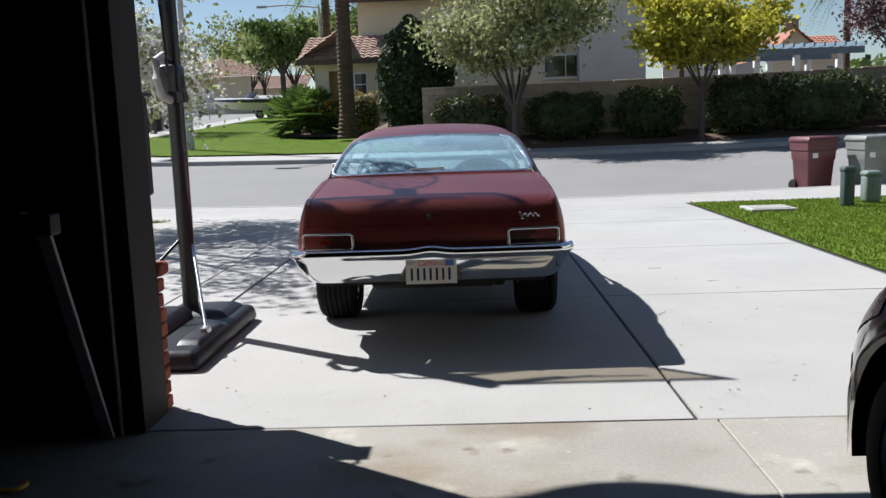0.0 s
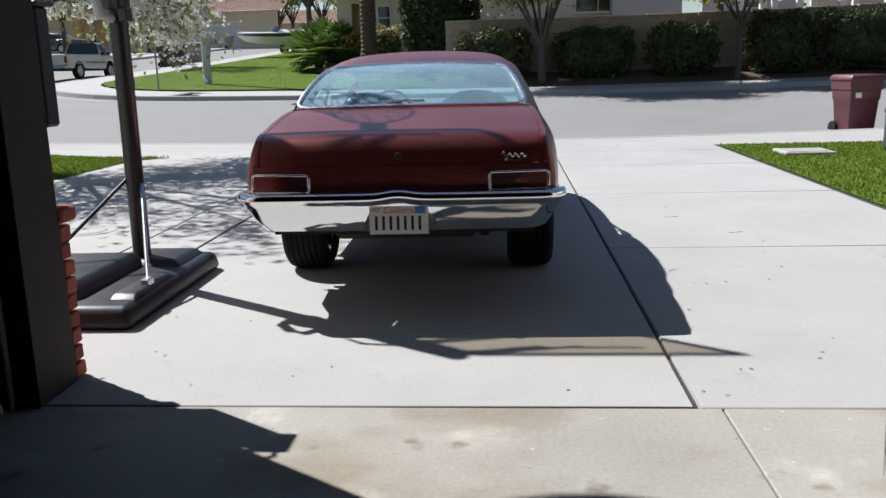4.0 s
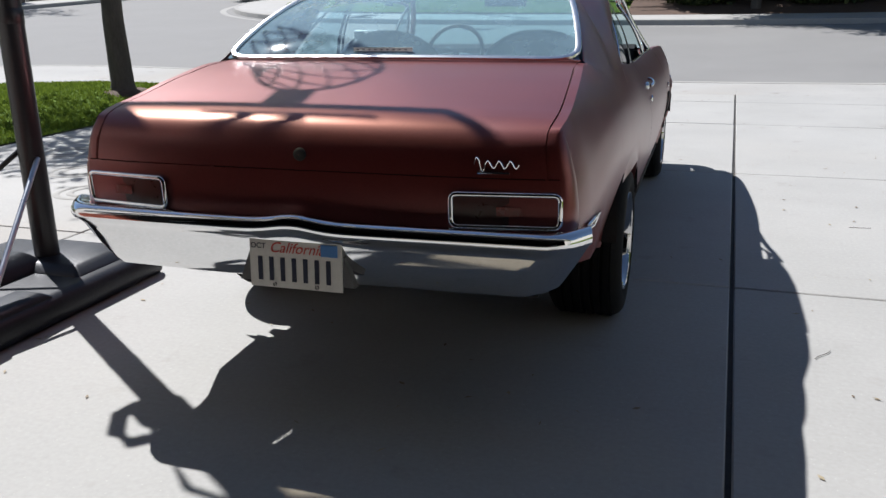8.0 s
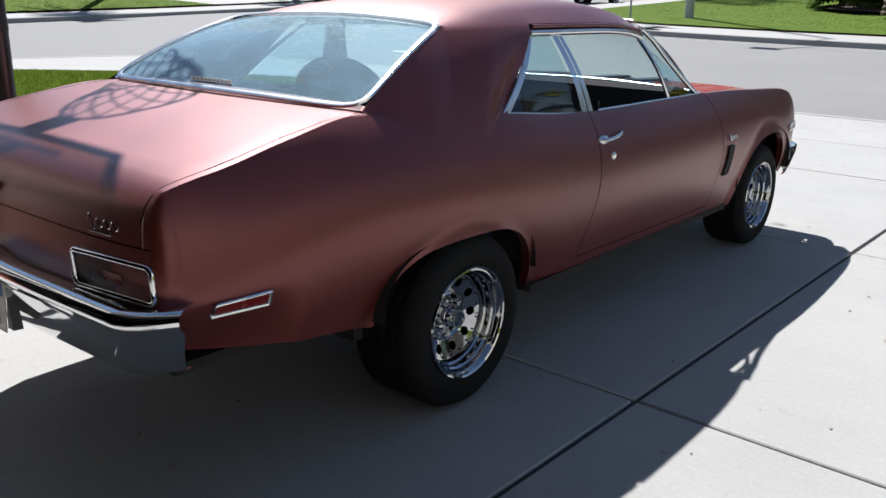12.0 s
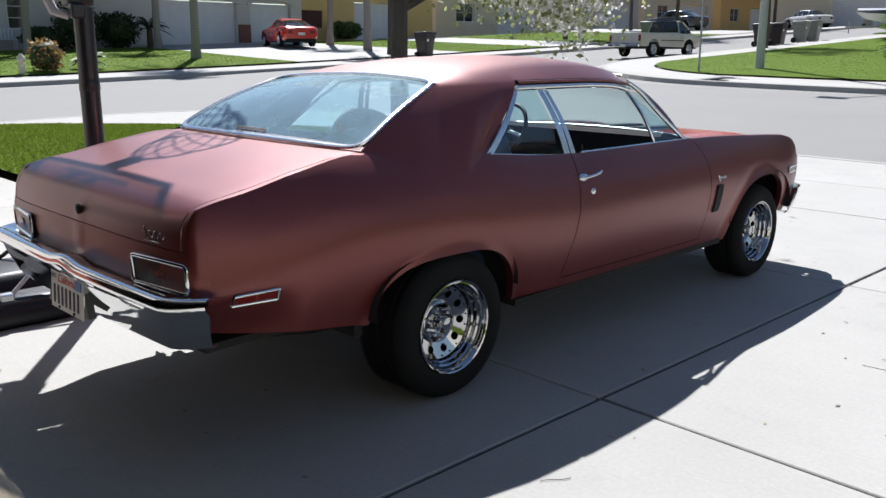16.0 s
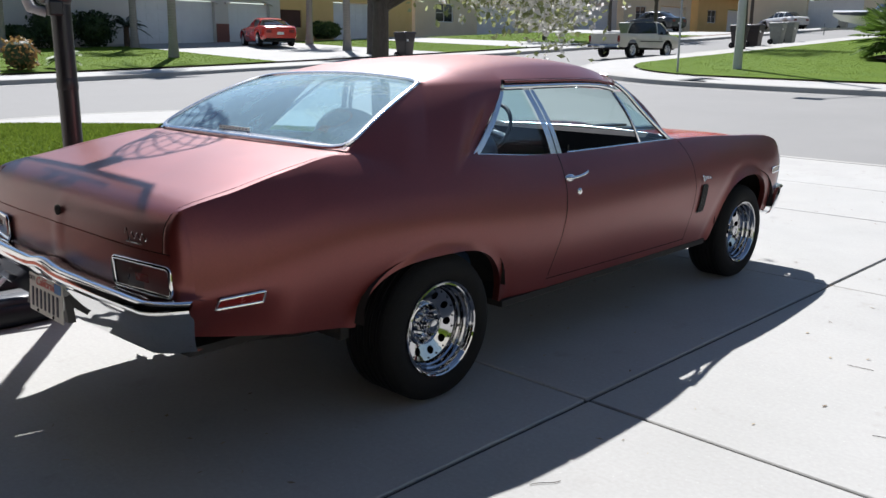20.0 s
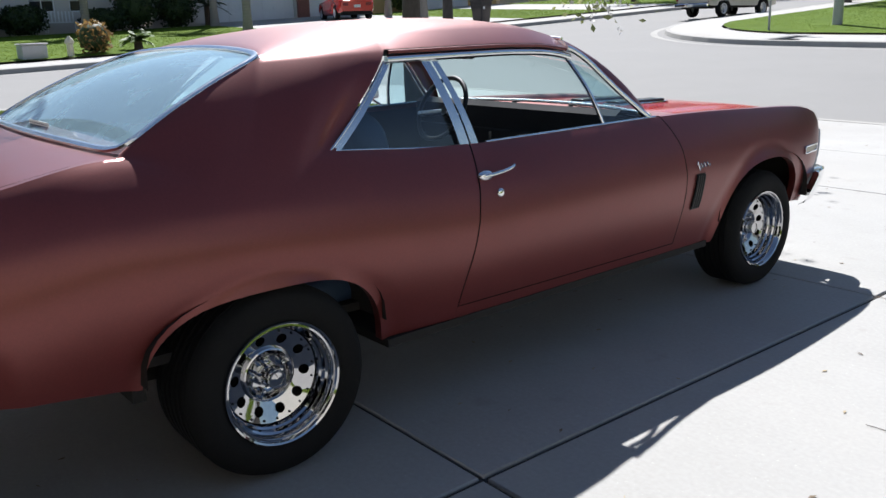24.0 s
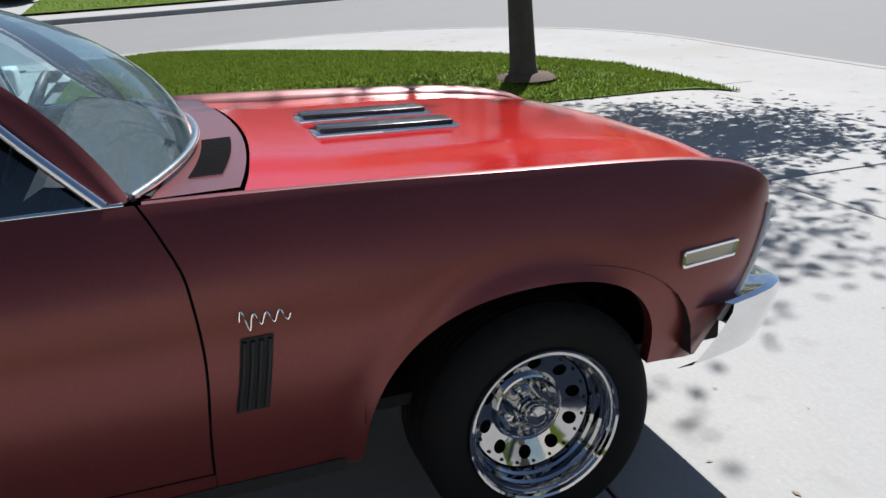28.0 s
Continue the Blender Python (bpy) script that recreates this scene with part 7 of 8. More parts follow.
# ---- bins, boxes, posts ----
def wheelie_bin(label, x, y, z, turn, mat, group=""):
    ob = thing("wheeled_bin", label, "bin", Matrix.Translation((x, y, z)) @ Matrix.Rotation(radians(turn), 4, "Z"), group)
    bm = bmesh.new()
    prof = [(0.0, 0.225, 0.25), (0.05, 0.232, 0.26), (0.62, 0.258, 0.315), (0.64, 0.270, 0.33), (0.80, 0.275, 0.345), (0.81, 0.292, 0.36), (0.97, 0.296, 0.365)]
    rings = []
    for z_, hx, hy in prof:
        rings.append([bm.verts.new((sx * (hx - 0.03 * cx_), sy * (hy - 0.03 * (1 - cx_)), z_ + 0.03)) for sx, sy, cx_ in ((1, 1, 0), (1, 1, 1), (-1, 1, 1), (-1, 1, 0), (-1, -1, 0), (-1, -1, 1), (1, -1, 1), (1, -1, 0))])
    for a, b in zip(rings, rings[1:]):
        for i in range(8):
            bm.faces.new((a[i], a[(i + 1) % 8], b[(i + 1) % 8], b[i]))
    bm.faces.new(rings[0][::-1])
    part("body", bm, mat, ob, smooth=True, angle=35)
    bm = box_bm(-0.318, 0.318, -0.395, 0.375, 0.99, 1.06, 0.025, 2)
    for v in bm.verts:
        if v.co.z > 1.04:
            v.co.z += 0.05 * (1 - (v.co.x / 0.35) ** 2) + 0.02
            v.co.x *= 0.93
            v.co.y *= 0.93
    part("lid", bm, mat, ob, smooth=True, angle=50)
    tube("handle", [(-0.22, 0.36, 0.95), (-0.22, 0.43, 0.97), (0.22, 0.43, 0.97), (0.22, 0.36, 0.95)], 0.016, mat, ob, 6)
    for sx in (1, -1):
        V, F = lathe([(0.02, -0.03), (0.13, -0.03), (0.14, -0.015), (0.14, 0.015), (0.13, 0.03), (0.06, 0.035), (0.02, 0.02)], 20, "x", (sx * 0.26, 0.24, 0.14))
        mesh("wheel", V, F, M_black, ob, angle=40)
    part("label", box_bm(-0.20, -0.10, -0.352, -0.343, 0.70, 0.79), M_white, ob)
    return ob


M_bin_maroon = surface("maroon_plastic", (0.085, 0.024, 0.029), (0.125, 0.040, 0.046), 0.5, 4, 60, 0.1)
M_bin_grey = surface("grey_green_plastic", (0.15, 0.16, 0.145), (0.22, 0.23, 0.21), 0.5, 4, 60, 0.1)
M_bin_dark = surface("dark_plastic", (0.022, 0.018, 0.020), (0.045, 0.035, 0.035), 0.5, 4, 60, 0.1)
wheelie_bin("maroon plastic wheeled bin standing in the gutter", 6.45, 16.45, -0.12, 8, M_bin_maroon, "bins at the kerb")
wheelie_bin("grey-green plastic wheeled bin standing in the gutter", 7.30, 15.98, -0.12, 5, M_bin_grey, "bins at the kerb")
for x, y, m, lb in ((-16.9, 43.9, M_bin_dark, "dark wheeled bin at the far kerb"), (-16.6, 44.9, M_bin_dark, "dark wheeled bin at the far kerb"), (-17.0, 48.3, M_bin_grey, "grey wheeled bin at the far kerb"), (-16.9, 49.5, M_bin_grey, "grey wheeled bin at the far kerb"), (-24.2, 28.7, M_bin_dark, "dark wheeled bin behind the tree"), (-25.3, 47.0, M_bin_grey, "grey wheeled bin beside the pavement"), (-22.6, 72.0, M_bin_grey, "grey wheeled bin far down the street")):
    wheelie_bin(lb, x, y, float(land(x, y)) - 0.10, 90, m, "bins down the side street")
M_util = surface("green_fibreglass", (0.11, 0.15, 0.13), (0.165, 0.21, 0.185), 0.6, 6, 60, 0.1)
M_util_dark = surface("dark_green_fibreglass", (0.028, 0.052, 0.048), (0.048, 0.078, 0.07), 0.6, 6, 60, 0.1)
for x, y, w, h, m, lb in ((5.58, 12.92, 0.088, 0.54, M_util_dark, "dark green utility pedestal on the grass"), (6.1, 13.3, 0.125, 0.44, M_util, "pale green utility pedestal on the grass")):
    u = thing("utility_pedestal", lb, "utility box", Matrix.Translation((x, y, 0)), "utility pedestals")
    part("body", box_bm(-w, w, -w, w, 0, h, w * 0.55, 4), m, u, smooth=True)
    part("cap", box_bm(-w - 0.010, w + 0.010, -w - 0.010, w + 0.010, h - 0.04, h + 0.06, w * 0.5, 4), m, u, smooth=True)
    part("latch", box_bm(-0.02, 0.02, -w - 0.02, -w, h * 0.55, h * 0.7), m, u)
cover = thing("cover_plate", "pale square concrete utility cover set in grass", "utility cover", Matrix.Translation((4.35, 12.75, 0)))
part("plate", box_bm(-0.33, 0.33, -0.30, 0.30, 0.0, 0.045, 0.01), M_concrete_old, cover)
part("lid", box_bm(-0.26, 0.26, -0.22, 0.22, 0.045, 0.052, 0.004), M_kerb, cover)

M_lamp = surface("concrete_lamp_post", (0.40, 0.39, 0.37), (0.52, 0.51, 0.49), 0.8, 4, 60, 0.2)
lp = thing("street_lamp", "tall pale concrete street lamp post on the corner", "street lamp", Matrix.Translation((-9.95, 29.9, float(land(-9.95, 29.9)))))
V, F = taper_tube([(0, 0, -0.1), (0, 0, 7.4)], [0.145, 0.075], 12)
mesh("post", V, F, M_lamp, lp)
tube("arm", [(0, 0, 7.3), (-0.4, -0.4, 7.75), (-1.2, -1.4, 7.95)], 0.035, M_lamp, lp, 8)
part("lamp_head", box_bm(-1.75, -1.1, -1.65, -1.25, 7.88, 8.02, 0.05, 2), M_greyplastic, lp, smooth=True)
sp = thing("sign_post", "thin grey street sign post on the corner", "sign", Matrix.Translation((-10.9, 27.9, float(land(-10.9, 27.9)))))
V, F = taper_tube([(0, 0, -0.1), (0, 0, 2.9)], [0.032, 0.032], 8)
mesh("post", V, F, M_steel, sp)
part("blade", box_bm(-0.30, 0.30, -0.012, 0.012, 2.6, 2.82, 0.01), M_util_dark, sp)
lp2 = thing("street_lamp", "distant street lamp with a long arm", "street lamp", Matrix.Translation((-10.3, 60.0, 2.5)))
V, F = taper_tube([(0, 0, -0.1), (0, 0, 7.6)], [0.12, 0.07], 10)
mesh("post", V, F, M_lamp, lp2)
tube("arm", [(0, 0, 7.4), (-2.0, -0.3, 7.6), (-3.6, -0.4, 7.55)], 0.05, M_lamp, lp2, 8)
part("lamp_head", box_bm(-4.2, -3.5, -0.55, -0.25, 7.45, 7.6, 0.04, 2), M_greyplastic, lp2, smooth=True)

# ---- blossom tree on our corner, shrubs by the walk ----
tree("blossom_tree", "pear tree in white blossom on the corner lawn", -6.5, 12.05, 1.95, 0.135, (4.6, 3.0, 3.0, 2.5), 7000, 0.07, M_leaf_pear, 61, 11, 7, z0=0.13, blossom=(28000, 0.055), spread=0.6, hang=0.9, low=((52, 2.7, 1.85), (30, 2.4, 2.1)))
V, F = lathe([(0.12, 0.03), (0.28, 0.022), (0.38, -0.03)], 24, "z", (-6.5, 12.05, 0.15))
structure(mesh("tree_ring", V, F, M_plant_bed), "ring of brown mulch round the tree", "bed")
shrub("box_shrub", "clipped yellow-green box shrub beside the walk", -7.0, 5.95, 0.62, 0.55, 0.95, 4200, 0.045, M_leaf_box, 62, 0.0)
cycad("sago_palm", "small palm with yellow-green fronds above the shrub", -7.0, 5.5, 0.0, 1.15, 63, M_frond_yellow, 1.25)

# ---- west side: lawns, drives, houses ----
LW = -24.3
for nm, y0, y1, x1, bl in (("lawn_west", 5.0, 22.4, -36.5, 26000), ("lawn_west_middle", 31.2, 37.0, -37.0, 9000), ("lawn_west_north", 41.5, 54.0, -37.0, 14000), ("lawn_west_south", -12.0, 0.5, -34.0, 9000)):
    A = dense([(LW, y0), (LW, y1)], 1.2)
    lawn(nm, A, A + (x1 - LW, 0), 10, bl, 0.022, 70 + int(y0), "green front lawn across the side street", 0.05, 0.024)
for nm, y0, y1 in (("drive_west", 22.4, 31.2), ("drive_west_middle", 37.0, 41.5), ("drive_west_south", 0.5, 5.0), ("drive_west_north", 54.0, 60.0)):
    A = dense([(LW, y0), (LW, y1)], 1.2)
    draped(nm, A, A + (-38.2 - LW, 0), 10, M_concrete, 0.06, "pale concrete house driveway", "driveway")

GZ = 1.62
west1 = thing("house", "grey-beige stucco house with white garage doors and arches", "house", Matrix.Translation((-38.3, 0, GZ)) @ Matrix.Rotation(radians(90), 4, "Z"))
wall_with_openings("front_wall", 13.0, 32.2, -0.3, 5.4, 0.0, 0.3, [(23.7, 28.1, 0.0, 2.3), (28.9, 31.5, 0.0, 2.3), (18.6, 20.4, 0.0, 2.5), (15.0, 16.1, 0.7, 2.2), (16.7, 17.4, 0.7, 2.2)], M_stucco_grey, west1)
garage_door(west1, 23.7, 28.1, 2.25, 0.28)
garage_door(west1, 28.9, 31.5, 2.25, 0.28)
arch_trim(west1, 23.5, 28.3, 2.2, 0.45, -0.06, M_stucco_grey)
arch_trim(west1, 28.7, 31.7, 2.2, 0.38, -0.06, M_stucco_grey)
M_brick_pier = surface("brown_brick_pier", (0.16, 0.06, 0.045), (0.26, 0.11, 0.08), 0.9, 10, 60, 0.4)
part("brick_pier", box_bm(28.15, 28.85, -0.12, 0.02, -0.3, 1.15, 0.01), M_brick_pier, west1)
part("front_door", box_bm(18.7, 20.3, 0.9, 0.96, 0.0, 2.3), M_door_grey, west1, "pale grey front door in a deep porch")
box("porch_side", 18.45, 18.6, 0.3, 0.96, -0.3, 2.5, M_stucco_grey, west1)
box("porch_side", 20.4, 20.55, 0.3, 0.96, -0.3, 2.5, M_stucco_grey, west1)
window(west1, 15.0, 16.1, 0.7, 2.2, 0.1, 2, 3)
window(west1, 16.7, 17.4, 0.7, 2.2, 0.1, 1, 3)
arch_trim(west1, 14.9, 16.2, 2.15, 0.4, -0.04, M_stucco)
arch_trim(west1, 16.6, 17.5, 2.15, 0.32, -0.04, M_stucco)
tiled_slope("porch_roof", (17.8, -0.9, 2.75), (21.5, -0.9, 2.75), (0, 1.0, 0.55), west1, M_tile_red)
tiled_slope("roof", (12.4, -0.6, 5.3), (32.8, -0.6, 5.3), (0, 4.5, 1.6), west1, M_tile)
box("side_wall", 12.75, 13.0, 0.0, 8.0, -0.3, 5.4, M_stucco_grey, west1)
M_fence = surface("brown_fence", (0.07, 0.03, 0.022), (0.13, 0.06, 0.045), 0.8, 4, 60, 0.3)
fence = thing("fence", "dark brown board fence beside the house", "fence", Matrix.Translation((-38.1, 0, 1.35)) @ Matrix.Rotation(radians(90), 4, "Z"))
for i in range(22):
    part("board", box_bm(8.6 + 0.2 * i, 8.785 + 0.2 * i, 0, 0.025, 0, 1.55 + random.uniform(-0.02, 0.02), 0.004), M_fence, fence)
west2 = thing("house", "ochre stucco house with a white garage door", "house", Matrix.Translation((-40.2, 0, 2.0)) @ Matrix.Rotation(radians(90), 4, "Z"))
wall_with_openings("front_wall", 32.6, 44.0, -0.4, 5.4, 0.0, 0.3, [(37.4, 41.8, 0.0, 2.35), (33.4, 35.0, 0.75, 1.75)], M_stucco_yellow, west2)
garage_door(west2, 37.4, 41.8, 2.3, 0.28)
win = part("louvre_window", box_bm(33.4, 35.0, 0.1, 0.14, 0.75, 1.75), M_fence, west2)
for j in range(6):
    box("slat", 33.45, 34.95, 0.06, 0.10, 0.80 + 0.155 * j, 0.87 + 0.155 * j, M_fence, win)
tiled_slope("roof", (32.0, -0.6, 5.3), (44.6, -0.6, 5.3), (0, 4.5, 1.6), west2, M_tile_red)
for i, (y0, m) in enumerate(((45.5, M_stucco), (58.5, M_stucco_grey), (72.0, M_stucco), (86.0, M_stucco_yellow))):
    hx = -41.5 - 0.3 * i
    hw_ = thing("house", "stucco house with a white garage door down the side street", "house", Matrix.Translation((hx, 0, float(land(hx, y0)) + 0.1)) @ Matrix.Rotation(radians(90), 4, "Z"), "houses down the side street")
    wall_with_openings("front_wall", y0, y0 + 12.0, -0.6, 3.4, 0.0, 0.3, [(y0 + 6.3, y0 + 11.0, 0.0, 2.3), (y0 + 2.0, y0 + 3.8, 0.8, 2.1)], m, hw_)
    garage_door(hw_, y0 + 6.3, y0 + 11.0, 2.25, 0.28)
    window(hw_, y0 + 2.0, y0 + 3.8, 0.8, 2.1, 0.1, 2, 2)
    tiled_slope("roof", (y0 - 0.6, -0.6, 3.3), (y0 + 12.6, -0.6, 3.3), (0, 4.5, 1.7), hw_, M_tile)
    box("side_wall", y0, y0 + 0.3, 0.3, 8.0, -0.6, 3.4, m, hw_)
souths = thing("house", "grey stucco house with a garage across the street", "house", Matrix.Translation((-38.6, 0, 1.0)) @ Matrix.Rotation(radians(90), 4, "Z"))
wall_with_openings("front_wall", -8.0, 8.2, -0.6, 5.0, 0.0, 0.3, [(0.6, 5.0, 0.0, 2.3), (-5.0, -3.0, 0.8, 2.1)], M_stucco_grey, souths)
garage_door(souths, 0.6, 5.0, 2.25, 0.28)
window(souths, -5.0, -3.0, 0.8, 2.1, 0.1)
# houses that close the end of the side street
for i, (x, y, m) in enumerate(((-30, 118, M_stucco), (-13, 122, M_stucco_grey), (3, 112, M_stucco))):
    e = thing("house", "distant stucco house with a garage at the end of the street", "house", Matrix.Translation((x, y, float(land(x, y)) + 0.2)), "houses at the end of the street")
    wall_with_openings("front_wall", -7.0, 7.0, -0.8, 3.6, 0.0, 0.3, [(0.8, 5.8, 0.0, 2.4), (-5.0, -2.5, 0.8, 2.2)], m, e)
    garage_door(e, 0.8, 5.8, 2.35, 0.28)
    window(e, -5.0, -2.5, 0.8, 2.2, 0.1)
    tiled_slope("roof", (-7.7, -0.7, 3.5), (7.7, -0.7, 3.5), (0, 5, 2.0), e, M_tile)
e = thing("house", "low pale house with a garage beyond the corner", "house", Matrix.Translation((-27.0, 78.0, float(land(-23, 78)) + 0.1)))
wall_with_openings("front_wall", -7.0, 7.0, -0.8, 3.2, 0.0, 0.3, [(-1.0, 3.6, 0.0, 2.3)], M_stucco, e)
garage_door(e, -1.0, 3.6, 2.25, 0.28)
tiled_slope("roof", (-7.7, -0.7, 3.1), (7.7, -0.7, 3.1), (0, 5, 2.0), e, M_tile)

for i, (x, y, h) in enumerate(((-35.4, 22.2, 6.5), (-28.4, 20.4, 7.0), (-33.9, 30.9, 6.6), (-28.3, 28.9, 7.0), (-34.6, 16.2, 4.2))):
    palm("queen_palm", "slender palm with a ringed grey trunk on a lawn", x, y, h, 0.17, M_bark_ring, 80 + i, (20, 2.2, 0.9, 0.38), float(land(x, y)) + 0.05, lean=(0.15 * (i % 3 - 1), 0.1))
for x, y, h, sd, m in ((-36.6, 19.0, 2.1, 91, M_leaf_dark), (-37.0, 21.0, 1.6, 92, M_leaf_dark), (-36.2, 17.4, 1.0, 93, M_leaf_dark), (-37.2, 14.4, 1.2, 94, M_leaf_dark), (-39.0, 35.8, 1.0, 95, M_leaf_mid), (-37.0, 12.5, 1.5, 97, M_leaf_dark)):
    tagged(shrub("house_shrub", "dark green shrub at the foot of a house wall", x, y, 0.9, 0.9, h, 1600, 0.11, m, sd, float(land(x, y)) + 0.05), group="shrubs at the house walls")
cycad("sago_palm", "spiky dark sago palm by the garage", -36.6, 22.4, 1.55, 1.2, 101, M_leaf_dark, 0.9)
cycad("sago_palm", "small bright sago palm beside the pavement", -25.3, 15.0, float(land(-25.3, 15)) + 0.05, 0.75, 102, None, 0.3)
shrub("rose_bush", "thin reddish bush beside the hydrant", -25.2, 13.6, 0.55, 0.5, 1.05, 500, 0.09, leaf_mat("bronze_leaf", (0.16, 0.08, 0.03), (0.30, 0.20, 0.07)), 103, float(land(-25.2, 13.6)))
M_hyd = surface("cream_hydrant", (0.55, 0.50, 0.36), (0.66, 0.61, 0.46), 0.6, 8, 60, 0.1)
hy = thing("hydrant", "small cream fire hydrant beside the pavement", "hydrant", Matrix.Translation((-24.6, 12.7, float(land(-24.6, 12.7)))))
V, F = lathe([(0.16, 0), (0.16, 0.04), (0.10, 0.06), (0.095, 0.42), (0.13, 0.44), (0.13, 0.50), (0.10, 0.56), (0.05, 0.62), (0.03, 0.66), (0.001, 0.66)], 16)
mesh("barrel", V, F, M_hyd, hy, angle=40)
tube("nozzle", [(-0.18, 0, 0.36), (0.18, 0, 0.36)], 0.05, M_hyd, hy, 10)
ub = thing("utility_vault", "low pale concrete utility box on the lawn", "utility box", Matrix.Translation((-24.9, 11.7, float(land(-24.9, 11.7)) + 0.02)))
part("box", box_bm(-0.35, 0.35, -0.35, 0.35, 0, 0.42, 0.04, 2), M_lamp, ub, smooth=True)
part("lid", box_bm(-0.38, 0.38, -0.38, 0.38, 0.42, 0.47, 0.02), M_lamp, ub, smooth=True)
bench = thing("garden_bench", "white garden bench by the house wall", "bench", Matrix.Translation((-37.2, 16.0, 1.45)) @ Matrix.Rotation(radians(90), 4, "Z"))
for i in range(9):
    part("back_slat", box_bm(-0.6 + 0.15 * i - 0.03, -0.6 + 0.15 * i + 0.03, 0.4, 0.43, 0.45, 0.9), M_white, bench)
part("seat", box_bm(-0.7, 0.7, -0.05, 0.43, 0.4, 0.45), M_white, bench)
for sx in (-0.62, 0.62):
    for sy_ in (0.0, 0.38):
        part("leg", box_bm(sx - 0.03, sx + 0.03, sy_ - 0.03, sy_ + 0.03, 0, 0.4), M_white, bench)

M_leaf_airy = leaf_mat("spring_leaf", (0.10, 0.13, 0.03), (0.30, 0.34, 0.10), 0.45)

# street trees down the side street
for i, (x, y, h) in enumerate(((-25.5, 28.0, 2.5), (-28.5, 43.5, 2.0), (-25.6, 50.5, 2.2), (-15.6, 41.6, 2.6), (-27.0, 66.0, 2.4), (-12.5, 70.0, 2.4), (-34.0, 58.0, 2.2))):
    tagged(tree("street_tree", "street tree with white blossom beside the pavement", x, y, h, 0.21 if i == 0 else 0.13, (h + 2.0, 2.6, 2.6, 1.9), 1800, 0.10, M_leaf_pear, 110 + i, 8, 5, blossom=(4200, 0.10)), group="trees down the side street")
for i, (x, y, h, r, m) in enumerate(((-13.5, 62, 3.0, 3.2, M_leaf_mid), (-9.5, 74, 3.5, 4.2, M_leaf_mid), (-24, 100, 3.0, 4.5, M_leaf_mid), (-6, 95, 4.0, 5.0, M_leaf_pear), (-33, 96, 3.0, 4.0, M_leaf_mid), (-18, 108, 3.0, 4.0, M_leaf_yellow), (14, 58, 3.0, 3.6, M_leaf_mid), (34, 62, 3.0, 4.0, M_leaf_mid), (-45, 112, 3.0, 4.5, M_leaf_mid), (-17.2, 84, 2.6, 5.6, M_leaf_airy), (-23.5, 92, 2.6, 5.8, M_leaf_airy), (-11.5, 66, 2.4, 4.2, M_leaf_airy))):
    tagged(tree("garden_tree", "leafy green tree in a garden down the street", x, y, h, 0.22, (h + r * 0.75, r, r, r * 0.8), 4200, 0.26, m, 130 + i, 8, 5), group="trees beyond the corner")


# ---- vehicles across the street ----
def road_wheel(parent, x, y, r, w, sign, rim_mat):
    wheel_ob = new("wheel")
    wheel_ob.parent = parent
    wheel_ob.matrix_local = Matrix.Translation((x, y, r))
    V, F = lathe([(r * 0.62, -w / 2), (r * 0.95, -w / 2), (r, -w / 2 + 0.03), (r, w / 2 - 0.03), (r * 0.95, w / 2), (r * 0.62, w / 2)], 24, "x")
    mesh("tyre", V, F, M_tyre, wheel_ob, angle=40)
    V, F = lathe([(0.001, sign * (w / 2 - 0.05)), (r * 0.2, sign * (w / 2 - 0.02)), (r * 0.5, sign * (w / 2 - 0.05)), (r * 0.60, sign * (w / 2)), (r * 0.66, sign * (w / 2 + 0.005))], 20, "x")
    mesh("rim", V, F, rim_mat, wheel_ob, angle=40)
    for k in range(5):
        a = 2 * math.pi * k / 5
        V, F = lathe([(0.03, sign * (w / 2 - 0.035)), (0.02, sign * (w / 2 - 0.028)), (0.001, sign * (w / 2 - 0.028))], 8, "x", (0, r * 0.38 * math.cos(a), r * 0.38 * math.sin(a)))
        mesh("rim_hole", V, F, M_black, wheel_ob)
    return wheel_ob


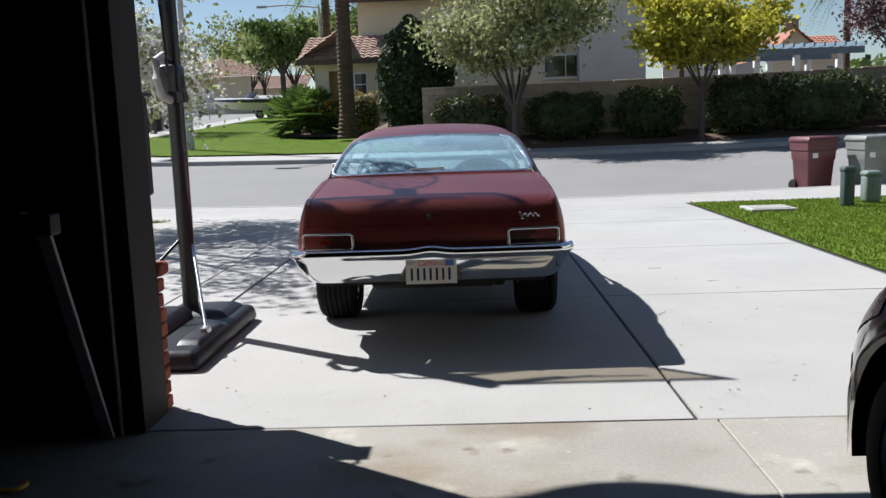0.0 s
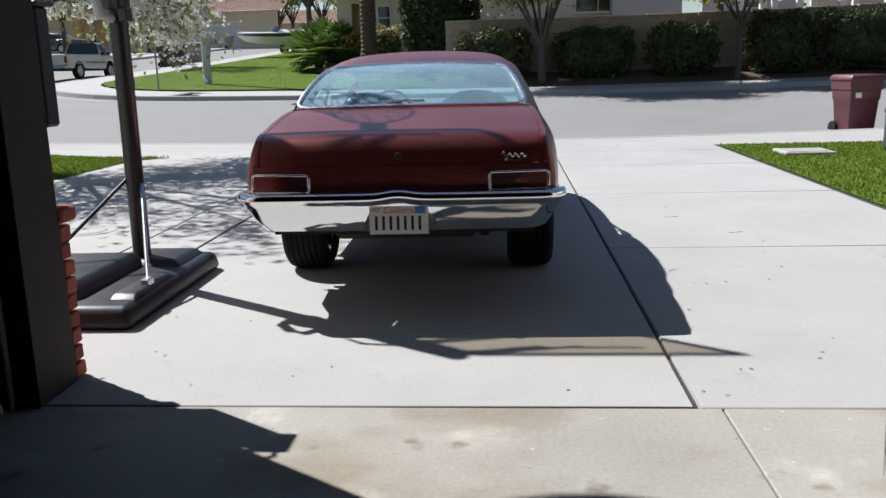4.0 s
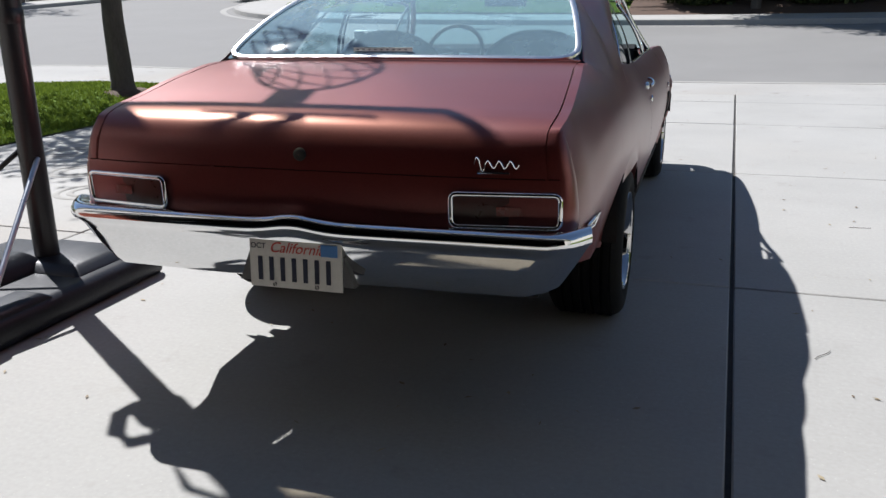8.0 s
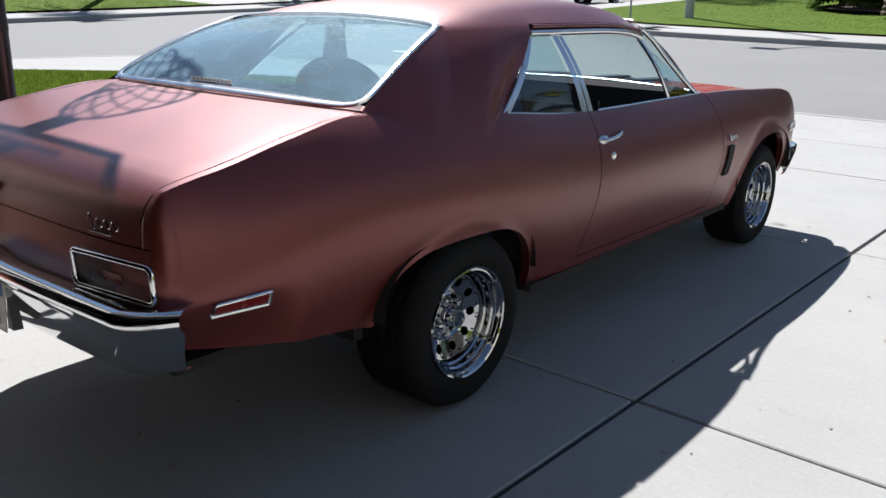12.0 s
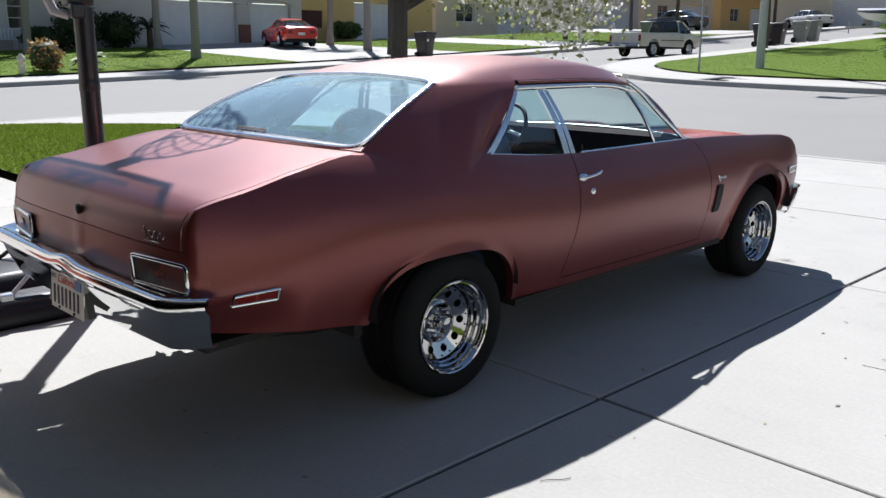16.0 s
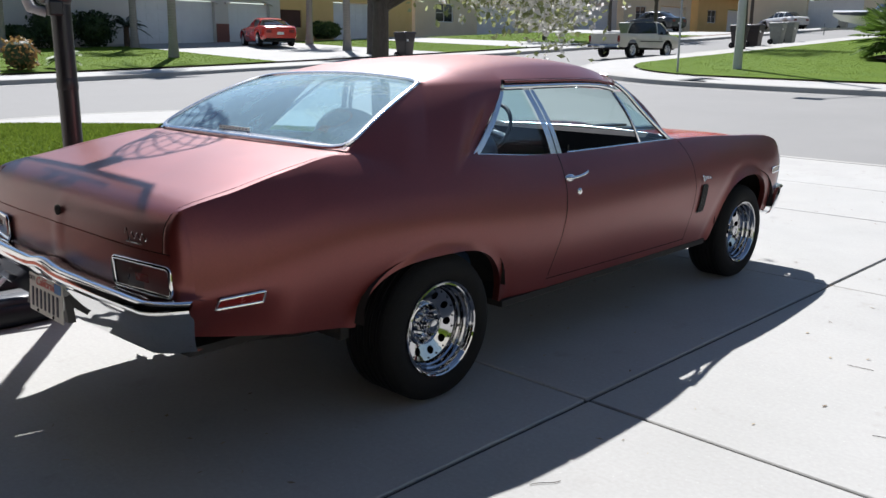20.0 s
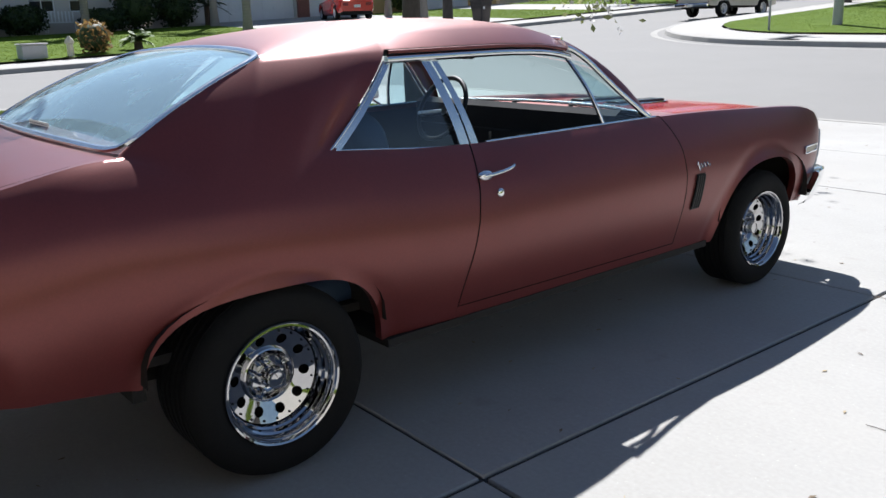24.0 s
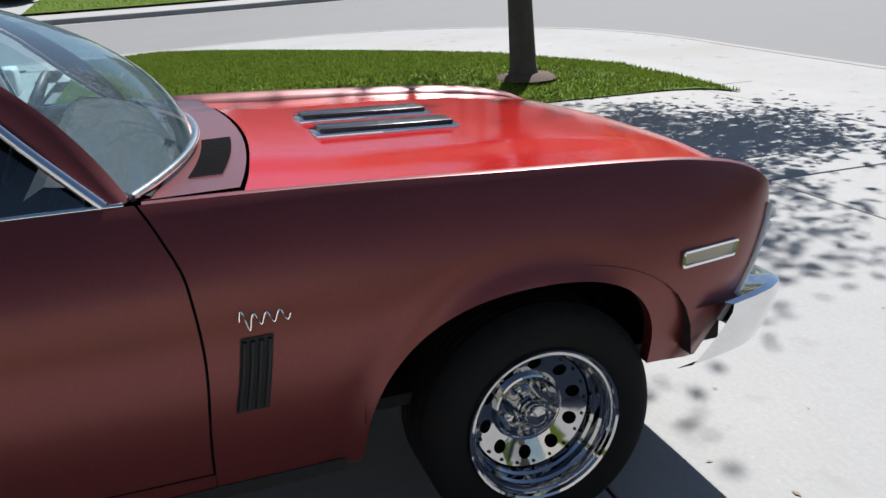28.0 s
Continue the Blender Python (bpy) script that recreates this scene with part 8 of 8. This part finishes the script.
def small_car(label, m, paint, stations, roofline, wheels, r, glass, length_half_w=0.88, category="car", lamps=True):
    """A car: body stations (y, low, high, half-width) and a glasshouse (y, z, half-width), nose towards +y."""
    ob = thing("car", label, category, m)
    P = []
    for y, lo, hi, hw2 in stations:
        a = []
        for wy in wheels:
            a.append(0.40 + (r * 2 + 0.06 - 0.40) * math.sqrt(max(0, 1 - ((y - wy) / (r + 0.07)) ** 2)) if abs(y - wy) < r + 0.07 else 0)
        lo2 = max(lo, max(a))
        sec = [(hw2 * 0.90, lo2), (hw2 * 0.98, lo2 + (hi - lo2) * 0.25), (hw2, lo2 + (hi - lo2) * 0.5), (hw2 * 0.97, lo2 + (hi - lo2) * 0.82), (hw2 * 0.90, hi - 0.02), (hw2 * 0.80, hi), (hw2 * 0.4, hi + 0.015), (0, hi + 0.02)]
        P.append([(x, y, z) for x, z in sec] + [(-x, y, z) for x, z in sec[-2::-1]])
    V, F = grid_mesh(np.array(P))
    n = len(P[0])
    V = list(map(tuple, V))
    F = [list(f) for f in F] + [list(range(n))[::-1], [(len(P) - 1) * n + j for j in range(n)]]
    mesh("body", V, F, paint, ob, angle=35)
    G = []
    for y, z, hw2, zb in roofline:
        G.append([(hw2 + 0.12, y, zb), (hw2 + 0.06, y, zb + (z - zb) * 0.5), (hw2, y, z - 0.05), (hw2 * 0.85, y, z), (0, y, z + 0.02), (-hw2 * 0.85, y, z), (-hw2, y, z - 0.05), (-hw2 - 0.06, y, zb + (z - zb) * 0.5), (-hw2 - 0.12, y, zb)])
    G = np.array(G)
    V, F = grid_mesh(G)
    mesh("glasshouse", V, F, glass, ob, angle=30)
    top = G[1:-1, 2:7] + (0, 0, 0.006)
    V, F = grid_mesh(top)
    mesh("roof", V, F, paint, ob)
    for i in (1, len(G) // 2, len(G) - 2):
        for sgn in (1, -1):
            side = G[i, :3] if sgn > 0 else G[i, 6:][::-1]
            tube("pillar", side + np.array((sgn * 0.006, 0, 0)), 0.028, paint, ob, 6)
    for wy in wheels:
        for sgn in (1, -1):
            road_wheel(ob, sgn * (length_half_w - 0.11), wy, r, 0.21, sgn, M_alloy)
    y0, y1 = stations[0][0], stations[-1][0]
    hw0 = stations[0][3]
    box("underbody", -0.72, 0.72, y0 + 0.2, y1 - 0.2, 0.22, 0.42, M_under, ob)
    for sgn in (1, -1):
        part("tail_lamp", box_bm(min(sgn * hw0 * 0.55, sgn * hw0 * 0.88), max(sgn * hw0 * 0.55, sgn * hw0 * 0.88), y0 - 0.015, y0 + 0.02, stations[0][2] - 0.24, stations[0][2] - 0.10, 0.01), M_redlens, ob)
    part("number_plate", box_bm(-0.155, 0.155, y0 - 0.02, y0, 0.52, 0.64), M_plate, ob)
    return ob


M_red_car = surface("bright_red_paint", (0.50, 0.02, 0.012), (0.58, 0.03, 0.018), 0.22, 2, 100, 0, coat=0.6)
M_car_glass = plain("dark_car_glass", (0.015, 0.018, 0.02), 0.04, spec=0.7)
stang = [(-2.25, 0.36, 0.84, 0.76), (-2.1, 0.30, 0.92, 0.85), (-1.4, 0.26, 0.95, 0.91), (-0.4, 0.24, 0.92, 0.92), (0.8, 0.24, 0.90, 0.92), (1.6, 0.26, 0.84, 0.91), (2.1, 0.28, 0.74, 0.84), (2.3, 0.32, 0.62, 0.70)]
dens = lambda st: [tuple(np.array([float(np.interp(y, [q[0] for q in st], [q[k] for q in st])) for k in range(4)])) for y in np.linspace(st[0][0], st[-1][0], 46)]
gh = [(-1.75, 0.97, 0.60, 0.93), (-1.0, 1.22, 0.56, 0.93), (-0.5, 1.31, 0.55, 0.91), (0.1, 1.31, 0.55, 0.90), (0.45, 1.20, 0.57, 0.90), (1.05, 0.92, 0.64, 0.88)]
small_car("bright red two-door coupe parked on a house driveway", Matrix.Translation((-33.5, 28.1, float(land(-33.5, 28.1)) + 0.06)) @ Matrix.Rotation(radians(72), 4, "Z"), M_red_car, dens(stang), gh, (-1.35, 1.35), 0.32, M_car_glass)
sedan = [(-2.3, 0.34, 0.90, 0.78), (-2.1, 0.28, 0.99, 0.86), (-1.2, 0.25, 1.0, 0.90), (1.0, 0.25, 0.94, 0.90), (1.9, 0.27, 0.84, 0.88), (2.3, 0.32, 0.70, 0.76)]
gh2 = [(-1.6, 1.0, 0.62, 0.98), (-0.95, 1.36, 0.56, 0.97), (-0.2, 1.43, 0.56, 0.96), (0.4, 1.40, 0.56, 0.95), (1.25, 0.97, 0.64, 0.93)]
M_dark_red = surface("dark_wine_paint", (0.05, 0.012, 0.014), (0.08, 0.02, 0.022), 0.2, 2, 100, 0, coat=0.6)
M_dark_car = surface("charcoal_paint", (0.03, 0.032, 0.036), (0.05, 0.052, 0.058), 0.22, 2, 100, 0, coat=0.6)
M_white_car = surface("white_paint", (0.6, 0.6, 0.6), (0.7, 0.7, 0.7), 0.25, 2, 100, 0, coat=0.5)
small_car("dark wine-red saloon parked on a driveway across the street", Matrix.Translation((-30.0, 1.6, float(land(-30, 1.6)) + 0.06)) @ Matrix.Rotation(radians(90), 4, "Z"), M_dark_red, dens(sedan), gh2, (-1.4, 1.4), 0.32, M_car_glass)
tallc = [(-2.3, 0.40, 1.02, 0.84), (-2.1, 0.34, 1.08, 0.92), (1.2, 0.32, 1.06, 0.94), (2.1, 0.34, 0.98, 0.90), (2.4, 0.40, 0.85, 0.82)]
gh3 = [(-2.2, 1.08, 0.70, 1.06), (-2.0, 1.70, 0.64, 1.05), (-0.5, 1.78, 0.64, 1.05), (0.5, 1.74, 0.64, 1.04), (1.3, 1.08, 0.70, 1.02)]
small_car("dark grey tall family car parked on a driveway", Matrix.Translation((-30.0, 4.2, float(land(-30, 4.2)) + 0.06)) @ Matrix.Rotation(radians(90), 4, "Z"), M_dark_car, dens(tallc), gh3, (-1.45, 1.45), 0.36, M_car_glass, 0.93)
small_car("white saloon parked far down the side street", Matrix.Translation((-29.0, 76.0, float(land(-29, 76)) - 0.05)) @ Matrix.Rotation(radians(60), 4, "Z"), M_white_car, dens(sedan), gh2, (-1.4, 1.4), 0.32, M_car_glass)
small_car("dark saloon parked down the side street", Matrix.Translation((-31.5, 60.0, float(land(-31.5, 60)))) @ Matrix.Rotation(radians(80), 4, "Z"), M_dark_car, dens(sedan), gh2, (-1.4, 1.4), 0.32, M_car_glass)

# pickup at the side-street kerb
M_tan_car = surface("beige_metallic", (0.40, 0.37, 0.32), (0.50, 0.47, 0.41), 0.3, 2, 100, 0, coat=0.5)
tx, ty = -17.4, 35.6
truck = thing("pickup_truck", "beige single-cab pickup truck parked at the side-street kerb", "truck", Matrix.Translation((tx, ty, float(land(tx, ty)) - 0.12)) @ Matrix.Rotation(radians(-2), 4, "Z") @ Matrix.Scale(0.88, 4))
prof_t = [(-2.45, 0.52, 1.06, 0.84), (-2.40, 0.48, 1.08, 0.88), (0.55, 0.44, 1.08, 0.90), (0.6, 0.44, 1.08, 0.90), (1.3, 0.42, 1.06, 0.90), (2.2, 0.42, 1.0, 0.88), (2.5, 0.46, 0.86, 0.84)]
P = []
for y in np.linspace(-2.45, 2.5, 50):
    lo, hi, hw2 = (float(np.interp(y, [q[0] for q in prof_t], [q[k] for q in prof_t])) for k in (1, 2, 3))
    for wy in (-1.42, 1.45):
        if abs(y - wy) < 0.43:
            lo = max(lo, 0.42 + 0.40 * math.sqrt(1 - ((y - wy) / 0.43) ** 2))
    P.append([(hw2 * 0.96, y, lo), (hw2, y, lo + (hi - lo) * 0.4), (hw2 * 0.99, y, lo + (hi - lo) * 0.75), (hw2 * 0.95, y, hi)])
P = np.array(P)
for sgn in (1, -1):
    Q = P * (sgn, 1, 1)
    V, F = grid_mesh(Q)
    mesh("side", V, F, M_tan_car, truck, angle=40)
part("tailgate", box_bm(-0.78, 0.78, -2.46, -2.41, 0.60, 1.08, 0.015), M_tan_car, truck, "beige tailgate")
part("bed_floor", box_bm(-0.84, 0.84, -2.42, 0.5, 0.62, 0.66), M_under, truck)
part("bed_front", box_bm(-0.84, 0.84, 0.46, 0.52, 0.5, 1.12), M_tan_car, truck)
V, F = grid_mesh(np.array([[(x, y, z + 0.02 * (1 - (x / 0.85) ** 2)) for x in np.linspace(-0.85, 0.85, 9)] for y, z in ((1.25, 1.06), (1.8, 1.03), (2.3, 0.97), (2.48, 0.87))]))
mesh("bonnet", V, F, M_tan_car, truck)
part("grille", box_bm(-0.80, 0.80, 2.42, 2.50, 0.45, 0.86, 0.02), M_flatblack, truck)
cabP = np.array([[(0.86, y, 1.06), (0.80, y + dy * 0.5, 1.35), (0.70, y + dy, 1.60), (0.5, y + dy, 1.645), (0, y + dy, 1.655), (-0.5, y + dy, 1.645), (-0.70, y + dy, 1.60), (-0.80, y + dy * 0.5, 1.35), (-0.86, y, 1.06)] for y, dy in ((0.52, 0.10), (0.62, 0.08), (1.0, -0.2), (1.55, -0.55))])
V, F = grid_mesh(cabP)
mesh("cab_glass", V, F, M_car_glass, truck, angle=30)
V, F = grid_mesh(cabP[:, 2:7] + (0, 0, 0.008))
mesh("cab_roof", V, F, M_tan_car, truck)
for k in (0, 3):
    for sgn in (1, -1):
        side = cabP[k, :3] if sgn > 0 else cabP[k, 6:][::-1]
        tube("cab_pillar", side + np.array((sgn * 0.008, 0, 0)), 0.035, M_tan_car, truck, 6)
V = [cabP[0, i] for i in range(9)]
mesh("rear_window", V, [list(range(9))], M_car_glass, truck, smooth=False)
part("rear_bumper", box_bm(-0.86, 0.86, -2.58, -2.44, 0.44, 0.58, 0.03), M_chrome, truck)
part("number_plate", box_bm(-0.15, 0.15, -2.592, -2.582, 0.45, 0.55), M_plate, truck)
for sgn in (1, -1):
    part("tail_lamp", box_bm(min(sgn * 0.74, sgn * 0.87), max(sgn * 0.74, sgn * 0.87), -2.475, -2.44, 0.70, 0.98, 0.01), M_redlens, truck)
    part("door_mirror", box_bm(min(sgn * 0.92, sgn * 1.05), max(sgn * 0.92, sgn * 1.05), 1.10, 1.16, 1.10, 1.26, 0.02), M_flatblack, truck)
    part("side_strip", box_bm(min(sgn * 0.895, sgn * 0.91), max(sgn * 0.895, sgn * 0.91), -0.9, 0.95, 0.72, 0.76), M_flatblack, truck)
    for wy in (-1.42, 1.45):
        road_wheel(truck, sgn * 0.76, wy, 0.345, 0.21, sgn, M_alloy)
part("chassis", box_bm(-0.7, 0.7, -2.3, 2.3, 0.36, 0.52), M_under, truck)

# boat on its trailer
M_hull = surface("white_gelcoat", (0.62, 0.62, 0.63), (0.72, 0.72, 0.73), 0.25, 2, 80, 0, coat=0.5)
M_hull_band = plain("navy_stripe", (0.03, 0.04, 0.09), 0.3)
boat = thing("boat", "white motor boat with a dark band on a trailer", "boat", Matrix.Translation((-13.3, 52.5, 2.35)) @ Matrix.Rotation(radians(128), 4, "Z") @ Matrix.Scale(0.85, 4))
P = np.array([[(s * w * k, y, z0 + (1.35 - z0) * (abs(k)) ** 0.8) for k, s in [(q, 1) for q in np.linspace(-1, 1, 13)]] for y, w, z0 in ((-2.6, 1.0, 0.65), (-1.5, 1.08, 0.60), (0, 1.08, 0.58), (1.5, 0.85, 0.66), (2.5, 0.45, 0.85), (3.0, 0.05, 1.2))])
V, F = grid_mesh(P)
mesh("hull", V, F, M_hull, boat, angle=40)
Q = P[:, [0, 1, 2]] * (1.01, 1, 1) + (0, 0, -0.02)
V, F = grid_mesh(Q)
mesh("band", V, F, M_hull_band, boat)
Q = P[:, [12, 11, 10]] * (1.01, 1, 1) + (0, 0, -0.02)
V, F = grid_mesh(Q)
mesh("band", V, F, M_hull_band, boat)
V, F = grid_mesh(np.array([[(x * w, y, 1.36 + 0.12 * (1 - x * x)) for x in np.linspace(-1, 1, 7)] for y, w in ((0.2, 1.05), (1.5, 0.84), (2.5, 0.44), (3.0, 0.05))]))
mesh("deck", V, F, M_hull, boat)
V, F = grid_mesh(np.array([[(x, y + 0.25 * (1 - x * x), z) for x in np.linspace(-0.9, 0.9, 7)] for y, z in ((0.35, 1.42), (0.0, 1.85))]))
mesh("screen", V, F, M_car_glass, boat)
V, F = grid_mesh(np.array([[(x * 1.02, y, 1.42 + 0.25 * (1 - x * x)) for x in np.linspace(-1, 1, 7)] for y in (-2.5, -1.2, 0.0)]))
mesh("cover", V, F, M_white_car, boat)
for sgn in (1, -1):
    road_wheel(boat, sgn * 0.95, -0.8, 0.33, 0.2, sgn, M_white)
    part("fender", box_bm(min(sgn * 0.85, sgn * 1.1), max(sgn * 0.85, sgn * 1.1), -1.25, -0.35, 0.70, 0.74, 0.01), M_flatblack, boat)
part("trailer_frame", box_bm(-0.06, 0.06, -2.4, 3.6, 0.35, 0.45), M_steel, boat)
part("axle", box_bm(-0.95, 0.95, -0.85, -0.75, 0.30, 0.36), M_steel, boat)
tube("jack", [(0, 3.4, 0.0), (0, 3.4, 0.7)], 0.035, M_steel, boat, 8)

# rising ground far behind, with hazy trees
rng = np.random.default_rng(77)
V = []
C = np.column_stack([rng.uniform(-150, 150, 9000), rng.uniform(135, 175, 9000), rng.uniform(0, 7.5, 9000)])
C[:, 2] = C[:, 2] * (0.6 + 0.4 * np.sin(C[:, 0] * 0.16) * np.sin(C[:, 0] * 0.043 + 1)) + land(C[:, 0], C[:, 1])
tagged(quick("far_woods", *leaf_quads(C, 1.5, rng, 1.2), M_leaf_mid), "hazy green trees far beyond the houses", "trees", "", "stuff")
